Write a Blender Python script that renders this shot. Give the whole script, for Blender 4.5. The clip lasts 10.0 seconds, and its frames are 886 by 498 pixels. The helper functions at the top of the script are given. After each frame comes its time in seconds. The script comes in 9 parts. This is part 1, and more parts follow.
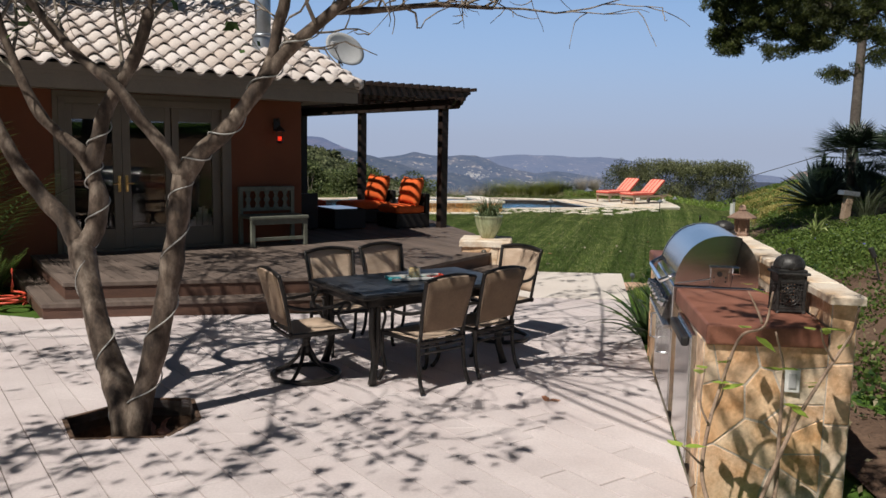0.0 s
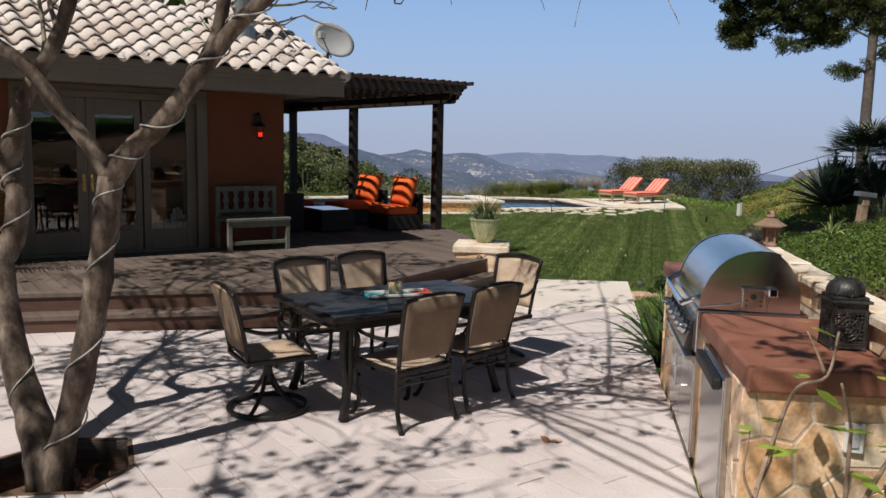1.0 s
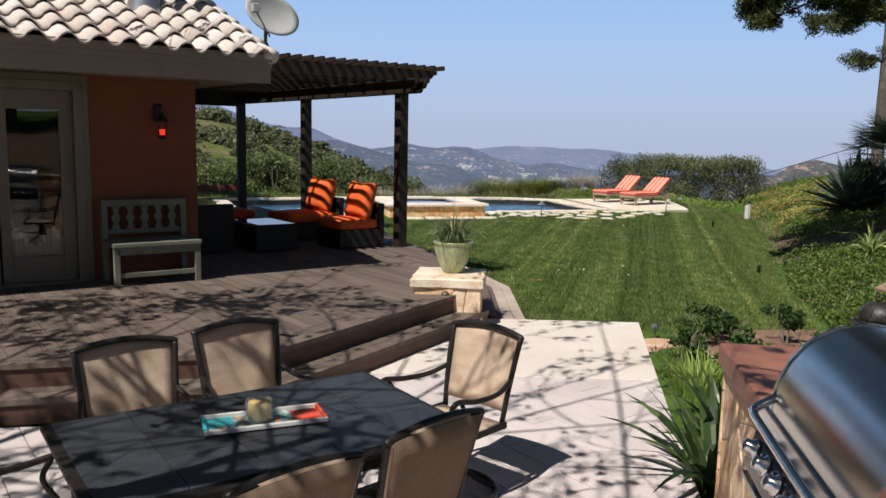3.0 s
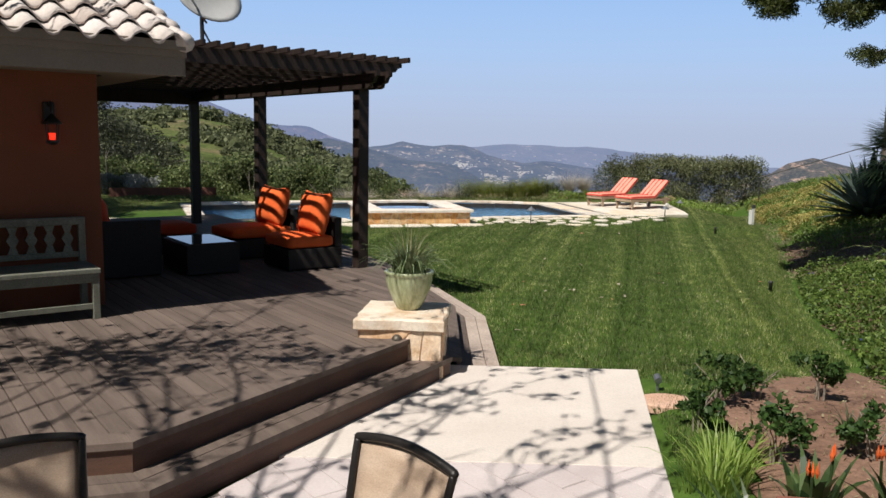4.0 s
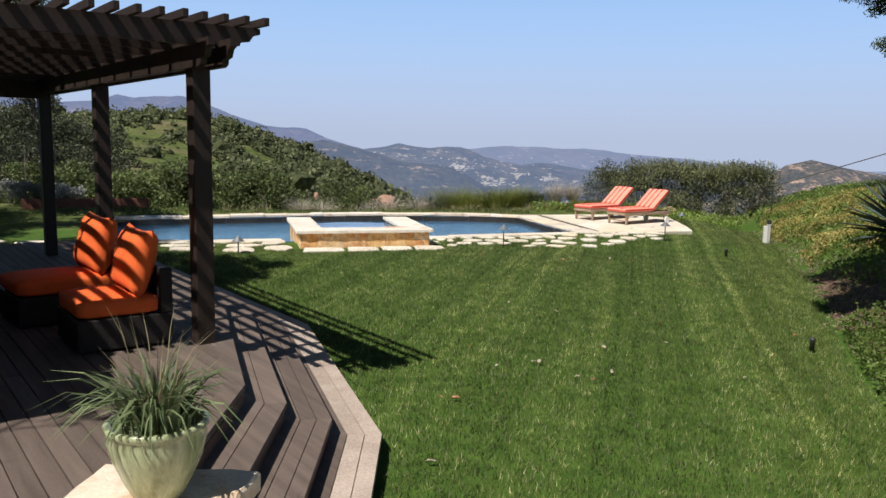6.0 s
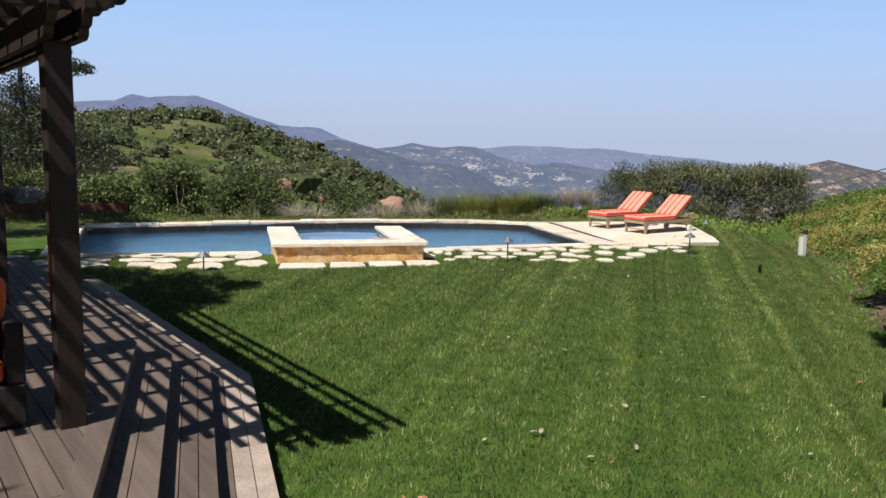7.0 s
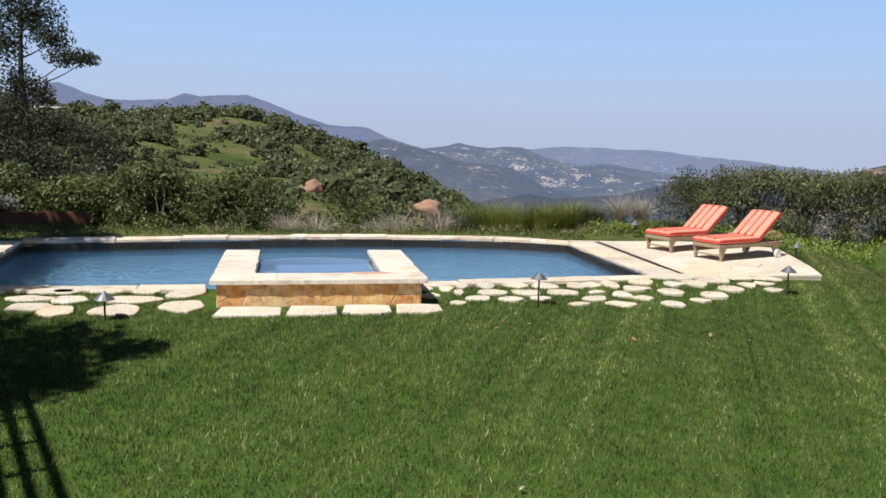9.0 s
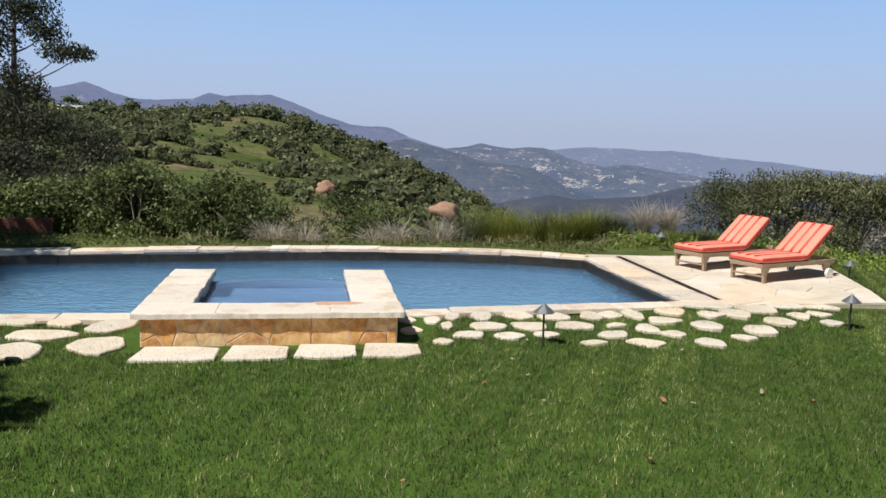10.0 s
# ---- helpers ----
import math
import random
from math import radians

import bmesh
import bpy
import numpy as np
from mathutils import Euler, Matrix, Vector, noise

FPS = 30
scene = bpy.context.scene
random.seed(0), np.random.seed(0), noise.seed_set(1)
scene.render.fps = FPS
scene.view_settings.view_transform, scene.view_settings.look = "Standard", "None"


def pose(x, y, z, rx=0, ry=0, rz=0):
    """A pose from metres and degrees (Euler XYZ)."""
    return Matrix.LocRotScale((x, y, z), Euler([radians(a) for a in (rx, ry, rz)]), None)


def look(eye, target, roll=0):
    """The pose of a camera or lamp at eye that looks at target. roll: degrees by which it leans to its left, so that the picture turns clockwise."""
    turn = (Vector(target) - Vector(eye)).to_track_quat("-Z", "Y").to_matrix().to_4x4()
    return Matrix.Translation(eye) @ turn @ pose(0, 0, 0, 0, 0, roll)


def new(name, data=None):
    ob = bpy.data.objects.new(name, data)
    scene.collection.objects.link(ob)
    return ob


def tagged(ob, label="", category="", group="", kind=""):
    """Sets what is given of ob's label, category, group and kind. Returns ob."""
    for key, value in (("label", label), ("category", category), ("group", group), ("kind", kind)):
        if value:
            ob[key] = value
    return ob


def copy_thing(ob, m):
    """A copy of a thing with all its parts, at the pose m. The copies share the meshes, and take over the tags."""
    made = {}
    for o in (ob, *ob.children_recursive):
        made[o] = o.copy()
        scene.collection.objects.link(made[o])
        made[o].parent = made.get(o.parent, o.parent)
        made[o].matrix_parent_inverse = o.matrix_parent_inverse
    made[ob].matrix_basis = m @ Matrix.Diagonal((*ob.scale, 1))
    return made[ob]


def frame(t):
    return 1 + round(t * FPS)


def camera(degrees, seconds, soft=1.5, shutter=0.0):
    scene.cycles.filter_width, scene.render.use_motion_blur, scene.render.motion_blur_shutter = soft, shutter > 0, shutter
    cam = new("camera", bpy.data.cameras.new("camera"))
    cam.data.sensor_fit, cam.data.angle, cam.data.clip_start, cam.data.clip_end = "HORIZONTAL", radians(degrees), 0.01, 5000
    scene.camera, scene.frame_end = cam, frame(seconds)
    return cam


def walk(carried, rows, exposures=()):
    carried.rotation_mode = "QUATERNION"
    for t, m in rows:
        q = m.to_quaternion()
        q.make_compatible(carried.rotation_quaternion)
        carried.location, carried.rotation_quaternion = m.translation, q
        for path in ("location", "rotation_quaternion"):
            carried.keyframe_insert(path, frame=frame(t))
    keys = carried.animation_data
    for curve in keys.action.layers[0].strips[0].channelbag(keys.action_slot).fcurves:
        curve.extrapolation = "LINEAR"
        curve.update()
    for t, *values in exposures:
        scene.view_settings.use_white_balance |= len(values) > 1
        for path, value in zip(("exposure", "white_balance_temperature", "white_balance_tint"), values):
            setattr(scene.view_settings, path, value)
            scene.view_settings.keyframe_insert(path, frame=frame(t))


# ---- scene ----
cam = camera(58.0, 10.0)
PATH = [
    (0, (0.307, -1.512, 1.824), (0.23, 0.471, 1.575), 1.0),
    (0.5, (0.349, -1.1, 1.814), (0.267, 0.882, 1.563), 1.1),
    (1, (0.387, -0.631, 1.824), (0.308, 1.351, 1.569), 1.2),
    (1.5, (0.473, -0.084, 1.84), (0.399, 1.898, 1.583), 1.1),
    (2, (0.539, 0.547, 1.859), (0.469, 2.529, 1.597), 1.2),
    (2.5, (0.573, 1.227, 1.882), (0.511, 3.208, 1.616), 1.2),
    (4, (0.972, 3.624, 1.983), (0.925, 5.604, 1.709), 1.1),
    (4.5, (1.192, 4.471, 2.026), (1.152, 6.452, 1.753), 1.1),
    (5, (1.406, 5.365, 2.044), (1.369, 7.346, 1.772), 1.1),
    (5.5, (1.609, 6.294, 2.029), (1.573, 8.275, 1.76), 1.1),
    (7, (2.056, 9.158, 2.071), (1.983, 11.138, 1.8), 1.1),
    (7.5, (2.152, 10.156, 2.072), (2.052, 12.135, 1.801), 1.2),
    (8, (2.237, 11.171, 2.053), (2.11, 13.148, 1.782), 1.2),
    (8.5, (2.313, 12.19, 2.057), (2.16, 14.165, 1.785), 1.4),
    (9, (2.414, 13.244, 2.053), (2.228, 15.216, 1.78), 1.5),
    (9.5, (2.512, 14.304, 2.046), (2.293, 16.273, 1.772), 1.6),
    (10, (2.64, 15.365, 2.057), (2.4, 17.331, 1.783), 1.7),
]
walk(cam, [(t, look(eye, target, roll)) for t, eye, target, roll in PATH], [(0, -0.19), (1.5, -0.12), (2.5, 0.0), (4.5, 0.09), (7, 0.15), (8.5, 0.14), (10.0, 0.0)])

from mathutils.bvhtree import BVHTree

# ---- light ----
SUN_WAY = Vector((1.29, 1.78, -3.12)).normalized()
world = bpy.data.worlds.new("sky")
scene.world = world
world.use_nodes = True
wn = world.node_tree
for n in list(wn.nodes):
    wn.nodes.remove(n)
sky = wn.nodes.new("ShaderNodeTexSky")
sky.sky_type, sky.sun_disc = "NISHITA", False
sky.sun_elevation = radians(57)
sky.sun_rotation = math.atan2(-SUN_WAY.x, -SUN_WAY.y)
sky.altitude, sky.air_density, sky.dust_density, sky.ozone_density = 300, 1.0, 0.3, 4.0
bg = wn.nodes.new("ShaderNodeBackground")
bg.inputs["Strength"].default_value = 0.030
warm = wn.nodes.new("ShaderNodeMix")
warm.data_type, warm.blend_type = "RGBA", "MULTIPLY"
warm.inputs[0].default_value = 1.0
warm.inputs[7].default_value = (1.0, 0.93, 0.80, 1)
wn.links.new(sky.outputs[0], warm.inputs[6])
wn.links.new(warm.outputs[2], bg.inputs[0])
# the hazy lower sky of a dry spring day
tc = wn.nodes.new("ShaderNodeTexCoord")
sz = wn.nodes.new("ShaderNodeSeparateXYZ")
wn.links.new(tc.outputs["Generated"], sz.inputs[0])
low = wn.nodes.new("ShaderNodeValToRGB")
for k, (pos, c) in enumerate(((0.0, (0.43, 0.495, 0.655)), (0.035, (0.445, 0.53, 0.71)), (0.11, (0.405, 0.58, 0.865)), (0.20, (0.285, 0.485, 0.835)))):
    e = low.color_ramp.elements[k] if k < 2 else low.color_ramp.elements.new(pos)
    e.position, e.color = pos, (*c, 1)
low.color_ramp.interpolation = "B_SPLINE"
wn.links.new(sz.outputs[2], low.inputs[0])
bg2 = wn.nodes.new("ShaderNodeBackground")
wn.links.new(low.outputs[0], bg2.inputs[0])
fade = wn.nodes.new("ShaderNodeMapRange")
fade.inputs["From Min"].default_value, fade.inputs["From Max"].default_value = 0.17, 0.31
wn.links.new(sz.outputs[2], fade.inputs[0])
mixw = wn.nodes.new("ShaderNodeMixShader")
wn.links.new(fade.outputs[0], mixw.inputs[0])
wn.links.new(bg2.outputs[0], mixw.inputs[1])
wn.links.new(bg.outputs[0], mixw.inputs[2])
wo = wn.nodes.new("ShaderNodeOutputWorld")
wn.links.new(mixw.outputs[0], wo.inputs[0])
sun_data = bpy.data.lights.new("sun", "SUN")
sun_data.energy, sun_data.angle, sun_data.color = 5.0, radians(0.53), (1.0, 0.95, 0.87)
sun = new("sun", sun_data)
sun.matrix_world = look((0, 0, 30), Vector((0, 0, 30)) + SUN_WAY)

# ---- materials ----
def ramp(nt, fac, stops):
    r = nt.nodes.new("ShaderNodeValToRGB")
    while len(r.color_ramp.elements) < len(stops):
        r.color_ramp.elements.new(0.5)
    for e, (p, c) in zip(r.color_ramp.elements, stops):
        e.position, e.color = p, (*c, 1)
    nt.links.new(fac, r.inputs[0])
    return r.outputs[0]


def mixc(nt, fac, a, b, mode="MIX"):
    m = nt.nodes.new("ShaderNodeMix")
    m.data_type, m.blend_type = "RGBA", mode
    if isinstance(fac, (int, float)):
        m.inputs[0].default_value = fac
    else:
        nt.links.new(fac, m.inputs[0])
    for sock, v in ((m.inputs[6], a), (m.inputs[7], b)):
        if isinstance(v, tuple):
            sock.default_value = (*v, 1)
        else:
            nt.links.new(v, sock)
    return m.outputs[2]


def noise_tex(nt, coord, scale, detail=4.0, rough=0.55, stretch=None, distort=0.0):
    n = nt.nodes.new("ShaderNodeTexNoise")
    n.inputs["Scale"].default_value, n.inputs["Detail"].default_value = scale, detail
    n.inputs["Roughness"].default_value, n.inputs["Distortion"].default_value = rough, distort
    if stretch:
        if len(stretch) > 3:
            tn = nt.nodes.new("ShaderNodeMapping")
            tn.inputs["Rotation"].default_value = (0, 0, radians(stretch[3]))
            nt.links.new(coord, tn.inputs[0])
            coord = tn.outputs[0]
        mp = nt.nodes.new("ShaderNodeMapping")
        mp.inputs["Scale"].default_value = stretch[:3]
        nt.links.new(coord, mp.inputs[0])
        coord = mp.outputs[0]
    nt.links.new(coord, n.inputs["Vector"])
    return n.outputs["Fac"]


def base_mat(name, world_space=False):
    m = bpy.data.materials.new(name)
    m.use_nodes = True
    nt = m.node_tree
    p = nt.nodes["Principled BSDF"]
    if world_space:
        co = nt.nodes.new("ShaderNodeNewGeometry").outputs["Position"]
    else:
        co = nt.nodes.new("ShaderNodeTexCoord").outputs["Object"]
    return m, nt, p, co


def bump(nt, p, h, strength=0.3, dist=0.01):
    b = nt.nodes.new("ShaderNodeBump")
    b.inputs["Strength"].default_value, b.inputs["Distance"].default_value = strength, dist
    nt.links.new(h, b.inputs["Height"])
    nt.links.new(b.outputs[0], p.inputs["Normal"])


def surface(name, c1, c2, rough=0.7, scale=3.0, fine=40.0, metal=0.0, relief=0.3, dist=0.005, stretch=None, spread=0.0,
            world_space=False, tints=None, island=False, spec=0.5, c3=None, fine_mix=0.3):
    """Two tones at a coarse scale, a fine grain over them, relief, and a random tone per piece."""
    m, nt, p, co = base_mat(name, world_space)
    coarse = noise_tex(nt, co, scale, 5, 0.6, stretch)
    grain = noise_tex(nt, co, fine, 4, 0.65, stretch)
    stops = [(0.3, c1), (0.7, c2)] if c3 is None else [(0.34, c1), (0.5, c2), (0.66, c3)]
    col = ramp(nt, coarse, stops)
    lo, hi = 1 - fine_mix, 1 + fine_mix
    g = ramp(nt, grain, [(0.25, (lo, lo, lo)), (0.75, (hi, hi, hi))])
    col = mixc(nt, 1.0, col, g, "MULTIPLY")
    if tints or spread:
        if island:
            rnd = nt.nodes.new("ShaderNodeNewGeometry").outputs["Random Per Island"]
        else:
            rnd = nt.nodes.new("ShaderNodeObjectInfo").outputs["Random"]
        if tints:
            t = ramp(nt, rnd, [(i / max(1, len(tints) - 1), c) for i, c in enumerate(tints)])
            col = mixc(nt, 1.0, t, col, "MULTIPLY")
        if spread:
            v = ramp(nt, rnd, [(0, (1 - spread,) * 3), (1, (1 + spread,) * 3)])
            col = mixc(nt, 1.0, col, v, "MULTIPLY")
    nt.links.new(col, p.inputs["Base Color"])
    p.inputs["Roughness"].default_value, p.inputs["Metallic"].default_value = rough, metal
    p.inputs["Specular IOR Level"].default_value = spec
    if relief:
        bump(nt, p, grain, relief, dist)
    return m


W1c = (1, 1, 1)
M = {}
M["patio"] = surface("patio_plank_stone", (0.56, 0.483, 0.475), (0.69, 0.613, 0.605), 0.75, 1.6, 55, relief=0.25, dist=0.003, spread=0.055, world_space=True, fine_mix=0.10)
M["patio_rest"] = surface("patio_plank_stone_rest", (0.56, 0.483, 0.475), (0.69, 0.613, 0.605), 0.75, 1.6, 55, relief=0.25, dist=0.003, spread=0.055, world_space=True, island=True, fine_mix=0.10)
M["mortar"] = surface("mortar", (0.16, 0.13, 0.115), (0.26, 0.215, 0.19), 0.9, 4, 80)
M["slab_pale"] = surface("pale_slab", (0.64, 0.565, 0.51), (0.74, 0.67, 0.61), 0.8, 1.2, 60, world_space=True, fine_mix=0.10)
M["deck"] = surface("weathered_deck", (0.105, 0.077, 0.063), (0.180, 0.136, 0.113), 0.75, 1.5, 60, stretch=(0.6, 9, 4, -128), world_space=True, spread=0.18, relief=0.35, dist=0.004)
M["riser"] = surface("deck_riser", (0.085, 0.045, 0.033), (0.15, 0.075, 0.05), 0.65, 2.5, 50, stretch=(1, 1, 6), world_space=True, spread=0.12)
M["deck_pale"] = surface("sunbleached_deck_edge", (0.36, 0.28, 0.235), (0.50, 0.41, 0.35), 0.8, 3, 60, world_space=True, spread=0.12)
M["dark_wood"] = surface("dark_stained_wood", (0.014, 0.008, 0.006), (0.034, 0.019, 0.014), 0.6, 3, 60, stretch=(4, 4, 0.6), relief=0.3)
M["stucco"] = surface("terracotta_stucco", (0.165, 0.055, 0.027), (0.205, 0.070, 0.034), 0.9, 1.2, 130, relief=0.5, dist=0.006, world_space=True, fine_mix=0.14)
M["trim"] = surface("taupe_trim_paint", (0.155, 0.128, 0.095), (0.19, 0.158, 0.12), 0.5, 2, 60, relief=0.06, fine_mix=0.08)
M["fascia"] = surface("fascia_paint", (0.20, 0.165, 0.13), (0.245, 0.205, 0.16), 0.6, 1.5, 40, relief=0.06, fine_mix=0.08, world_space=True)
M["tile"] = surface("roof_tile", (0.55, 0.485, 0.455), (0.71, 0.655, 0.625), 0.85, 3, 50, relief=0.3, dist=0.004, spread=0.14, tints=[(1, 0.92, 0.86), (1, 0.99, 0.97), (0.96, 0.96, 0.97)], fine_mix=0.14)
M["tile_rest"] = surface("roof_tile_rest", (0.55, 0.485, 0.455), (0.71, 0.655, 0.625), 0.85, 3, 50, relief=0.3, dist=0.004, spread=0.12, island=True, fine_mix=0.14)
M["felt"] = surface("roof_underlay", (0.06, 0.05, 0.045), (0.09, 0.08, 0.07), 0.9, 3, 60)
M["galv"] = surface("galvanised_metal", (0.30, 0.32, 0.35), (0.42, 0.44, 0.47), 0.42, 3, 60, metal=0.8, relief=0.05, fine_mix=0.08)
M["steel"] = surface("brushed_steel", (0.50, 0.50, 0.50), (0.60, 0.59, 0.58), 0.17, 2, 60, metal=1.0, relief=0.05, stretch=(1, 1, 14), fine_mix=0.06)
M["darksteel"] = surface("dark_polished_steel", (0.10, 0.10, 0.105), (0.15, 0.15, 0.155), 0.14, 2, 60, metal=1.0, relief=0.03, fine_mix=0.06)
M["chrome"] = surface("chrome", (0.7, 0.7, 0.72), (0.8, 0.8, 0.8), 0.1, 3, 40, metal=1.0, relief=0)
M["blacksteel"] = surface("black_rubber", (0.012, 0.012, 0.013), (0.022, 0.022, 0.022), 0.45, 3, 60, relief=0.1)
M["lantern"] = surface("worn_black_punched_metal", (0.022, 0.021, 0.021), (0.085, 0.082, 0.080), 0.45, 30, 120, relief=0.5, dist=0.004, metal=0.5)
M["iron"] = surface("dark_cast_aluminium", (0.016, 0.014, 0.013), (0.032, 0.028, 0.026), 0.42, 8, 90, relief=0.25, metal=0.3)
M["sling"] = surface("tan_sling_mesh", (0.44, 0.315, 0.225), (0.57, 0.44, 0.335), 0.8, 5, 160, relief=0.5, dist=0.002, stretch=(1, 1, 3))
M["slate"] = surface("dark_slate_top", (0.022, 0.025, 0.032), (0.05, 0.055, 0.066), 0.4, 5, 60, relief=0.3, dist=0.002, fine_mix=0.25, spread=0.2)
M["orange"] = surface("orange_fabric", (0.76, 0.115, 0.018), (0.86, 0.15, 0.028), 0.85, 4, 200, relief=0.3, dist=0.001, fine_mix=0.08)
M["red"] = surface("rust_red_fabric", (0.42, 0.05, 0.012), (0.52, 0.07, 0.018), 0.85, 4, 200, relief=0.3, dist=0.001, fine_mix=0.08)
M["wicker"] = surface("dark_wicker", (0.006, 0.0045, 0.004), (0.019, 0.014, 0.012), 0.6, 30, 110, relief=0.8, dist=0.006, stretch=(1, 1, 3))
M["coral"] = surface("coral_fabric", (0.60, 0.060, 0.042), (0.70, 0.085, 0.060), 0.85, 4, 200, relief=0.3, dist=0.001, fine_mix=0.08)
M["peach"] = surface("peach_fabric", (0.82, 0.30, 0.22), (0.90, 0.36, 0.27), 0.85, 4, 200, relief=0.3, dist=0.001, fine_mix=0.08)
M["teak"] = surface("weathered_teak", (0.26, 0.18, 0.12), (0.42, 0.31, 0.22), 0.7, 4, 60, stretch=(1, 5, 5))
M["greenwood"] = surface("green_grey_painted_wood", (0.125, 0.13, 0.10), (0.20, 0.205, 0.165), 0.7, 6, 60, relief=0.3)
M["counter"] = surface("red_concrete_top", (0.19, 0.072, 0.046), (0.34, 0.145, 0.098), 0.5, 4.5, 70, relief=0.2, dist=0.003, fine_mix=0.16)
AMBER = [(1.0, 0.95, 0.86), (0.99, 0.90, 0.78), (0.98, 0.66, 0.36), (0.90, 0.46, 0.17), (1.0, 0.86, 0.66), (0.90, 0.54, 0.24), (1.0, 0.74, 0.44), (0.80, 0.42, 0.18), (0.97, 0.80, 0.58), (0.95, 0.58, 0.26)]
GOLD = [(1.0, 0.90, 0.80), (0.97, 0.72, 0.48), (0.95, 0.90, 0.86), (0.96, 0.78, 0.58), (1.0, 0.93, 0.84), (0.92, 0.66, 0.44), (0.93, 0.86, 0.80), (1.0, 0.84, 0.66), (0.90, 0.82, 0.76)]
M["gold"] = surface("golden_quartzite", (0.66, 0.46, 0.29), (0.84, 0.71, 0.58), 0.7, 5.5, 45, relief=0.45, dist=0.01, tints=GOLD, fine_mix=0.18, c3=(0.90, 0.81, 0.71))
M["amber"] = surface("amber_quartzite", (0.56, 0.34, 0.17), (0.88, 0.74, 0.58), 0.7, 4.5, 45, relief=0.5, dist=0.01, tints=AMBER, fine_mix=0.20, c3=(0.96, 0.90, 0.80))
M["gold_soft"] = surface("golden_quartzite_cap", (0.58, 0.40, 0.25), (0.77, 0.66, 0.54), 0.7, 3, 40, relief=0.6, dist=0.012, spread=0.12, fine_mix=0.13, c3=(0.82, 0.74, 0.63))
M["grout"] = surface("stone_grout", (0.56, 0.47, 0.39), (0.68, 0.59, 0.50), 0.9, 8, 80, relief=0.4)
M["coping"] = surface("cream_coping_stone", (0.62, 0.50, 0.41), (0.80, 0.735, 0.67), 0.75, 2.2, 40, relief=0.4, dist=0.008, world_space=True, spread=0.16, c3=(0.77, 0.69, 0.60), fine_mix=0.2, tints=[(1, 1, 1), (1, 0.96, 0.9), (0.97, 0.88, 0.78), (1, 1, 1), (0.92, 0.78, 0.62)])
M["spa_cap"] = surface("cream_cap_stone", (0.68, 0.56, 0.44), (0.80, 0.735, 0.66), 0.75, 2.6, 40, relief=0.5, dist=0.01, world_space=True, spread=0.05, c3=(0.79, 0.71, 0.62), fine_mix=0.16)
M["flag"] = surface("cream_flagstone", (0.68, 0.60, 0.50), (0.80, 0.755, 0.68), 0.8, 3, 40, relief=0.4, dist=0.008, world_space=True, spread=0.10, fine_mix=0.12, tints=[(1, 1, 1), (1, 0.97, 0.92), (0.99, 0.96, 0.92), (1, 1, 1), (0.96, 0.86, 0.74)])
M["flag_rest"] = surface("cream_flagstone_pad", (0.68, 0.60, 0.50), (0.80, 0.75, 0.67), 0.8, 2, 40, relief=0.3, dist=0.006, world_space=True, spread=0.07, island=True, fine_mix=0.12)
M["poolstone"] = surface("dark_pool_ledge_stone", (0.012, 0.010, 0.008), (0.040, 0.032, 0.026), 0.5, 6, 40, relief=0.6, dist=0.01, spread=0.5, world_space=True)
M["plaster"] = surface("blue_grey_pool_plaster", (0.112, 0.222, 0.345), (0.135, 0.258, 0.385), 0.8, 0.8, 30, relief=0.1, world_space=True, fine_mix=0.06)
M["plaster_spa"] = surface("spa_plaster", (0.07, 0.13, 0.23), (0.09, 0.155, 0.26), 0.8, 0.8, 30, relief=0.1, world_space=True, fine_mix=0.06)
M["bark"] = surface("grey_brown_bark", (0.034, 0.023, 0.017), (0.100, 0.070, 0.051), 0.85, 9, 60, relief=0.6, dist=0.008, stretch=(1, 1, 0.5), fine_mix=0.35, c3=(0.235, 0.185, 0.145))
M["pinebark"] = surface("pine_bark", (0.075, 0.058, 0.05), (0.165, 0.135, 0.115), 0.9, 5, 30, relief=0.7, dist=0.02)
M["cord"] = surface("grey_light_cord", (0.36, 0.35, 0.33), (0.5, 0.49, 0.46), 0.5, 9, 60, relief=0.1)
M["soil"] = surface("red_brown_soil", (0.085, 0.048, 0.031), (0.17, 0.105, 0.070), 0.95, 2, 30, relief=0.8, dist=0.02, world_space=True, fine_mix=0.4)
M["mulch"] = surface("red_mulch", (0.16, 0.085, 0.055), (0.30, 0.18, 0.125), 0.95, 2, 30, relief=0.8, dist=0.02, world_space=True, fine_mix=0.4)
M["sling_dark"] = surface("brown_sling_back_shade", (0.17, 0.115, 0.075), (0.24, 0.165, 0.11), 0.85, 5, 160, relief=0.4, dist=0.002)
M["rock"] = surface("pink_sandstone", (0.32, 0.18, 0.125), (0.44, 0.28, 0.20), 0.9, 1.5, 12, relief=0.8, dist=0.05, fine_mix=0.25)
M["pot"] = surface("celadon_glaze", (0.24, 0.27, 0.14), (0.50, 0.54, 0.34), 0.18, 4, 20, stretch=(6, 6, 0.5), relief=0.1, fine_mix=0.12)
M["white"] = surface("white_paint", (0.72, 0.71, 0.68), (0.80, 0.79, 0.77), 0.5, 3, 40, relief=0.05, fine_mix=0.06)
M["dishgrey"] = surface("dish_paint", (0.46, 0.46, 0.46), (0.54, 0.54, 0.54), 0.5, 3, 40, relief=0.05, fine_mix=0.06)
M["darkgrey"] = surface("dark_grey_plastic", (0.03, 0.03, 0.032), (0.05, 0.05, 0.05), 0.5, 3, 40, relief=0.05)
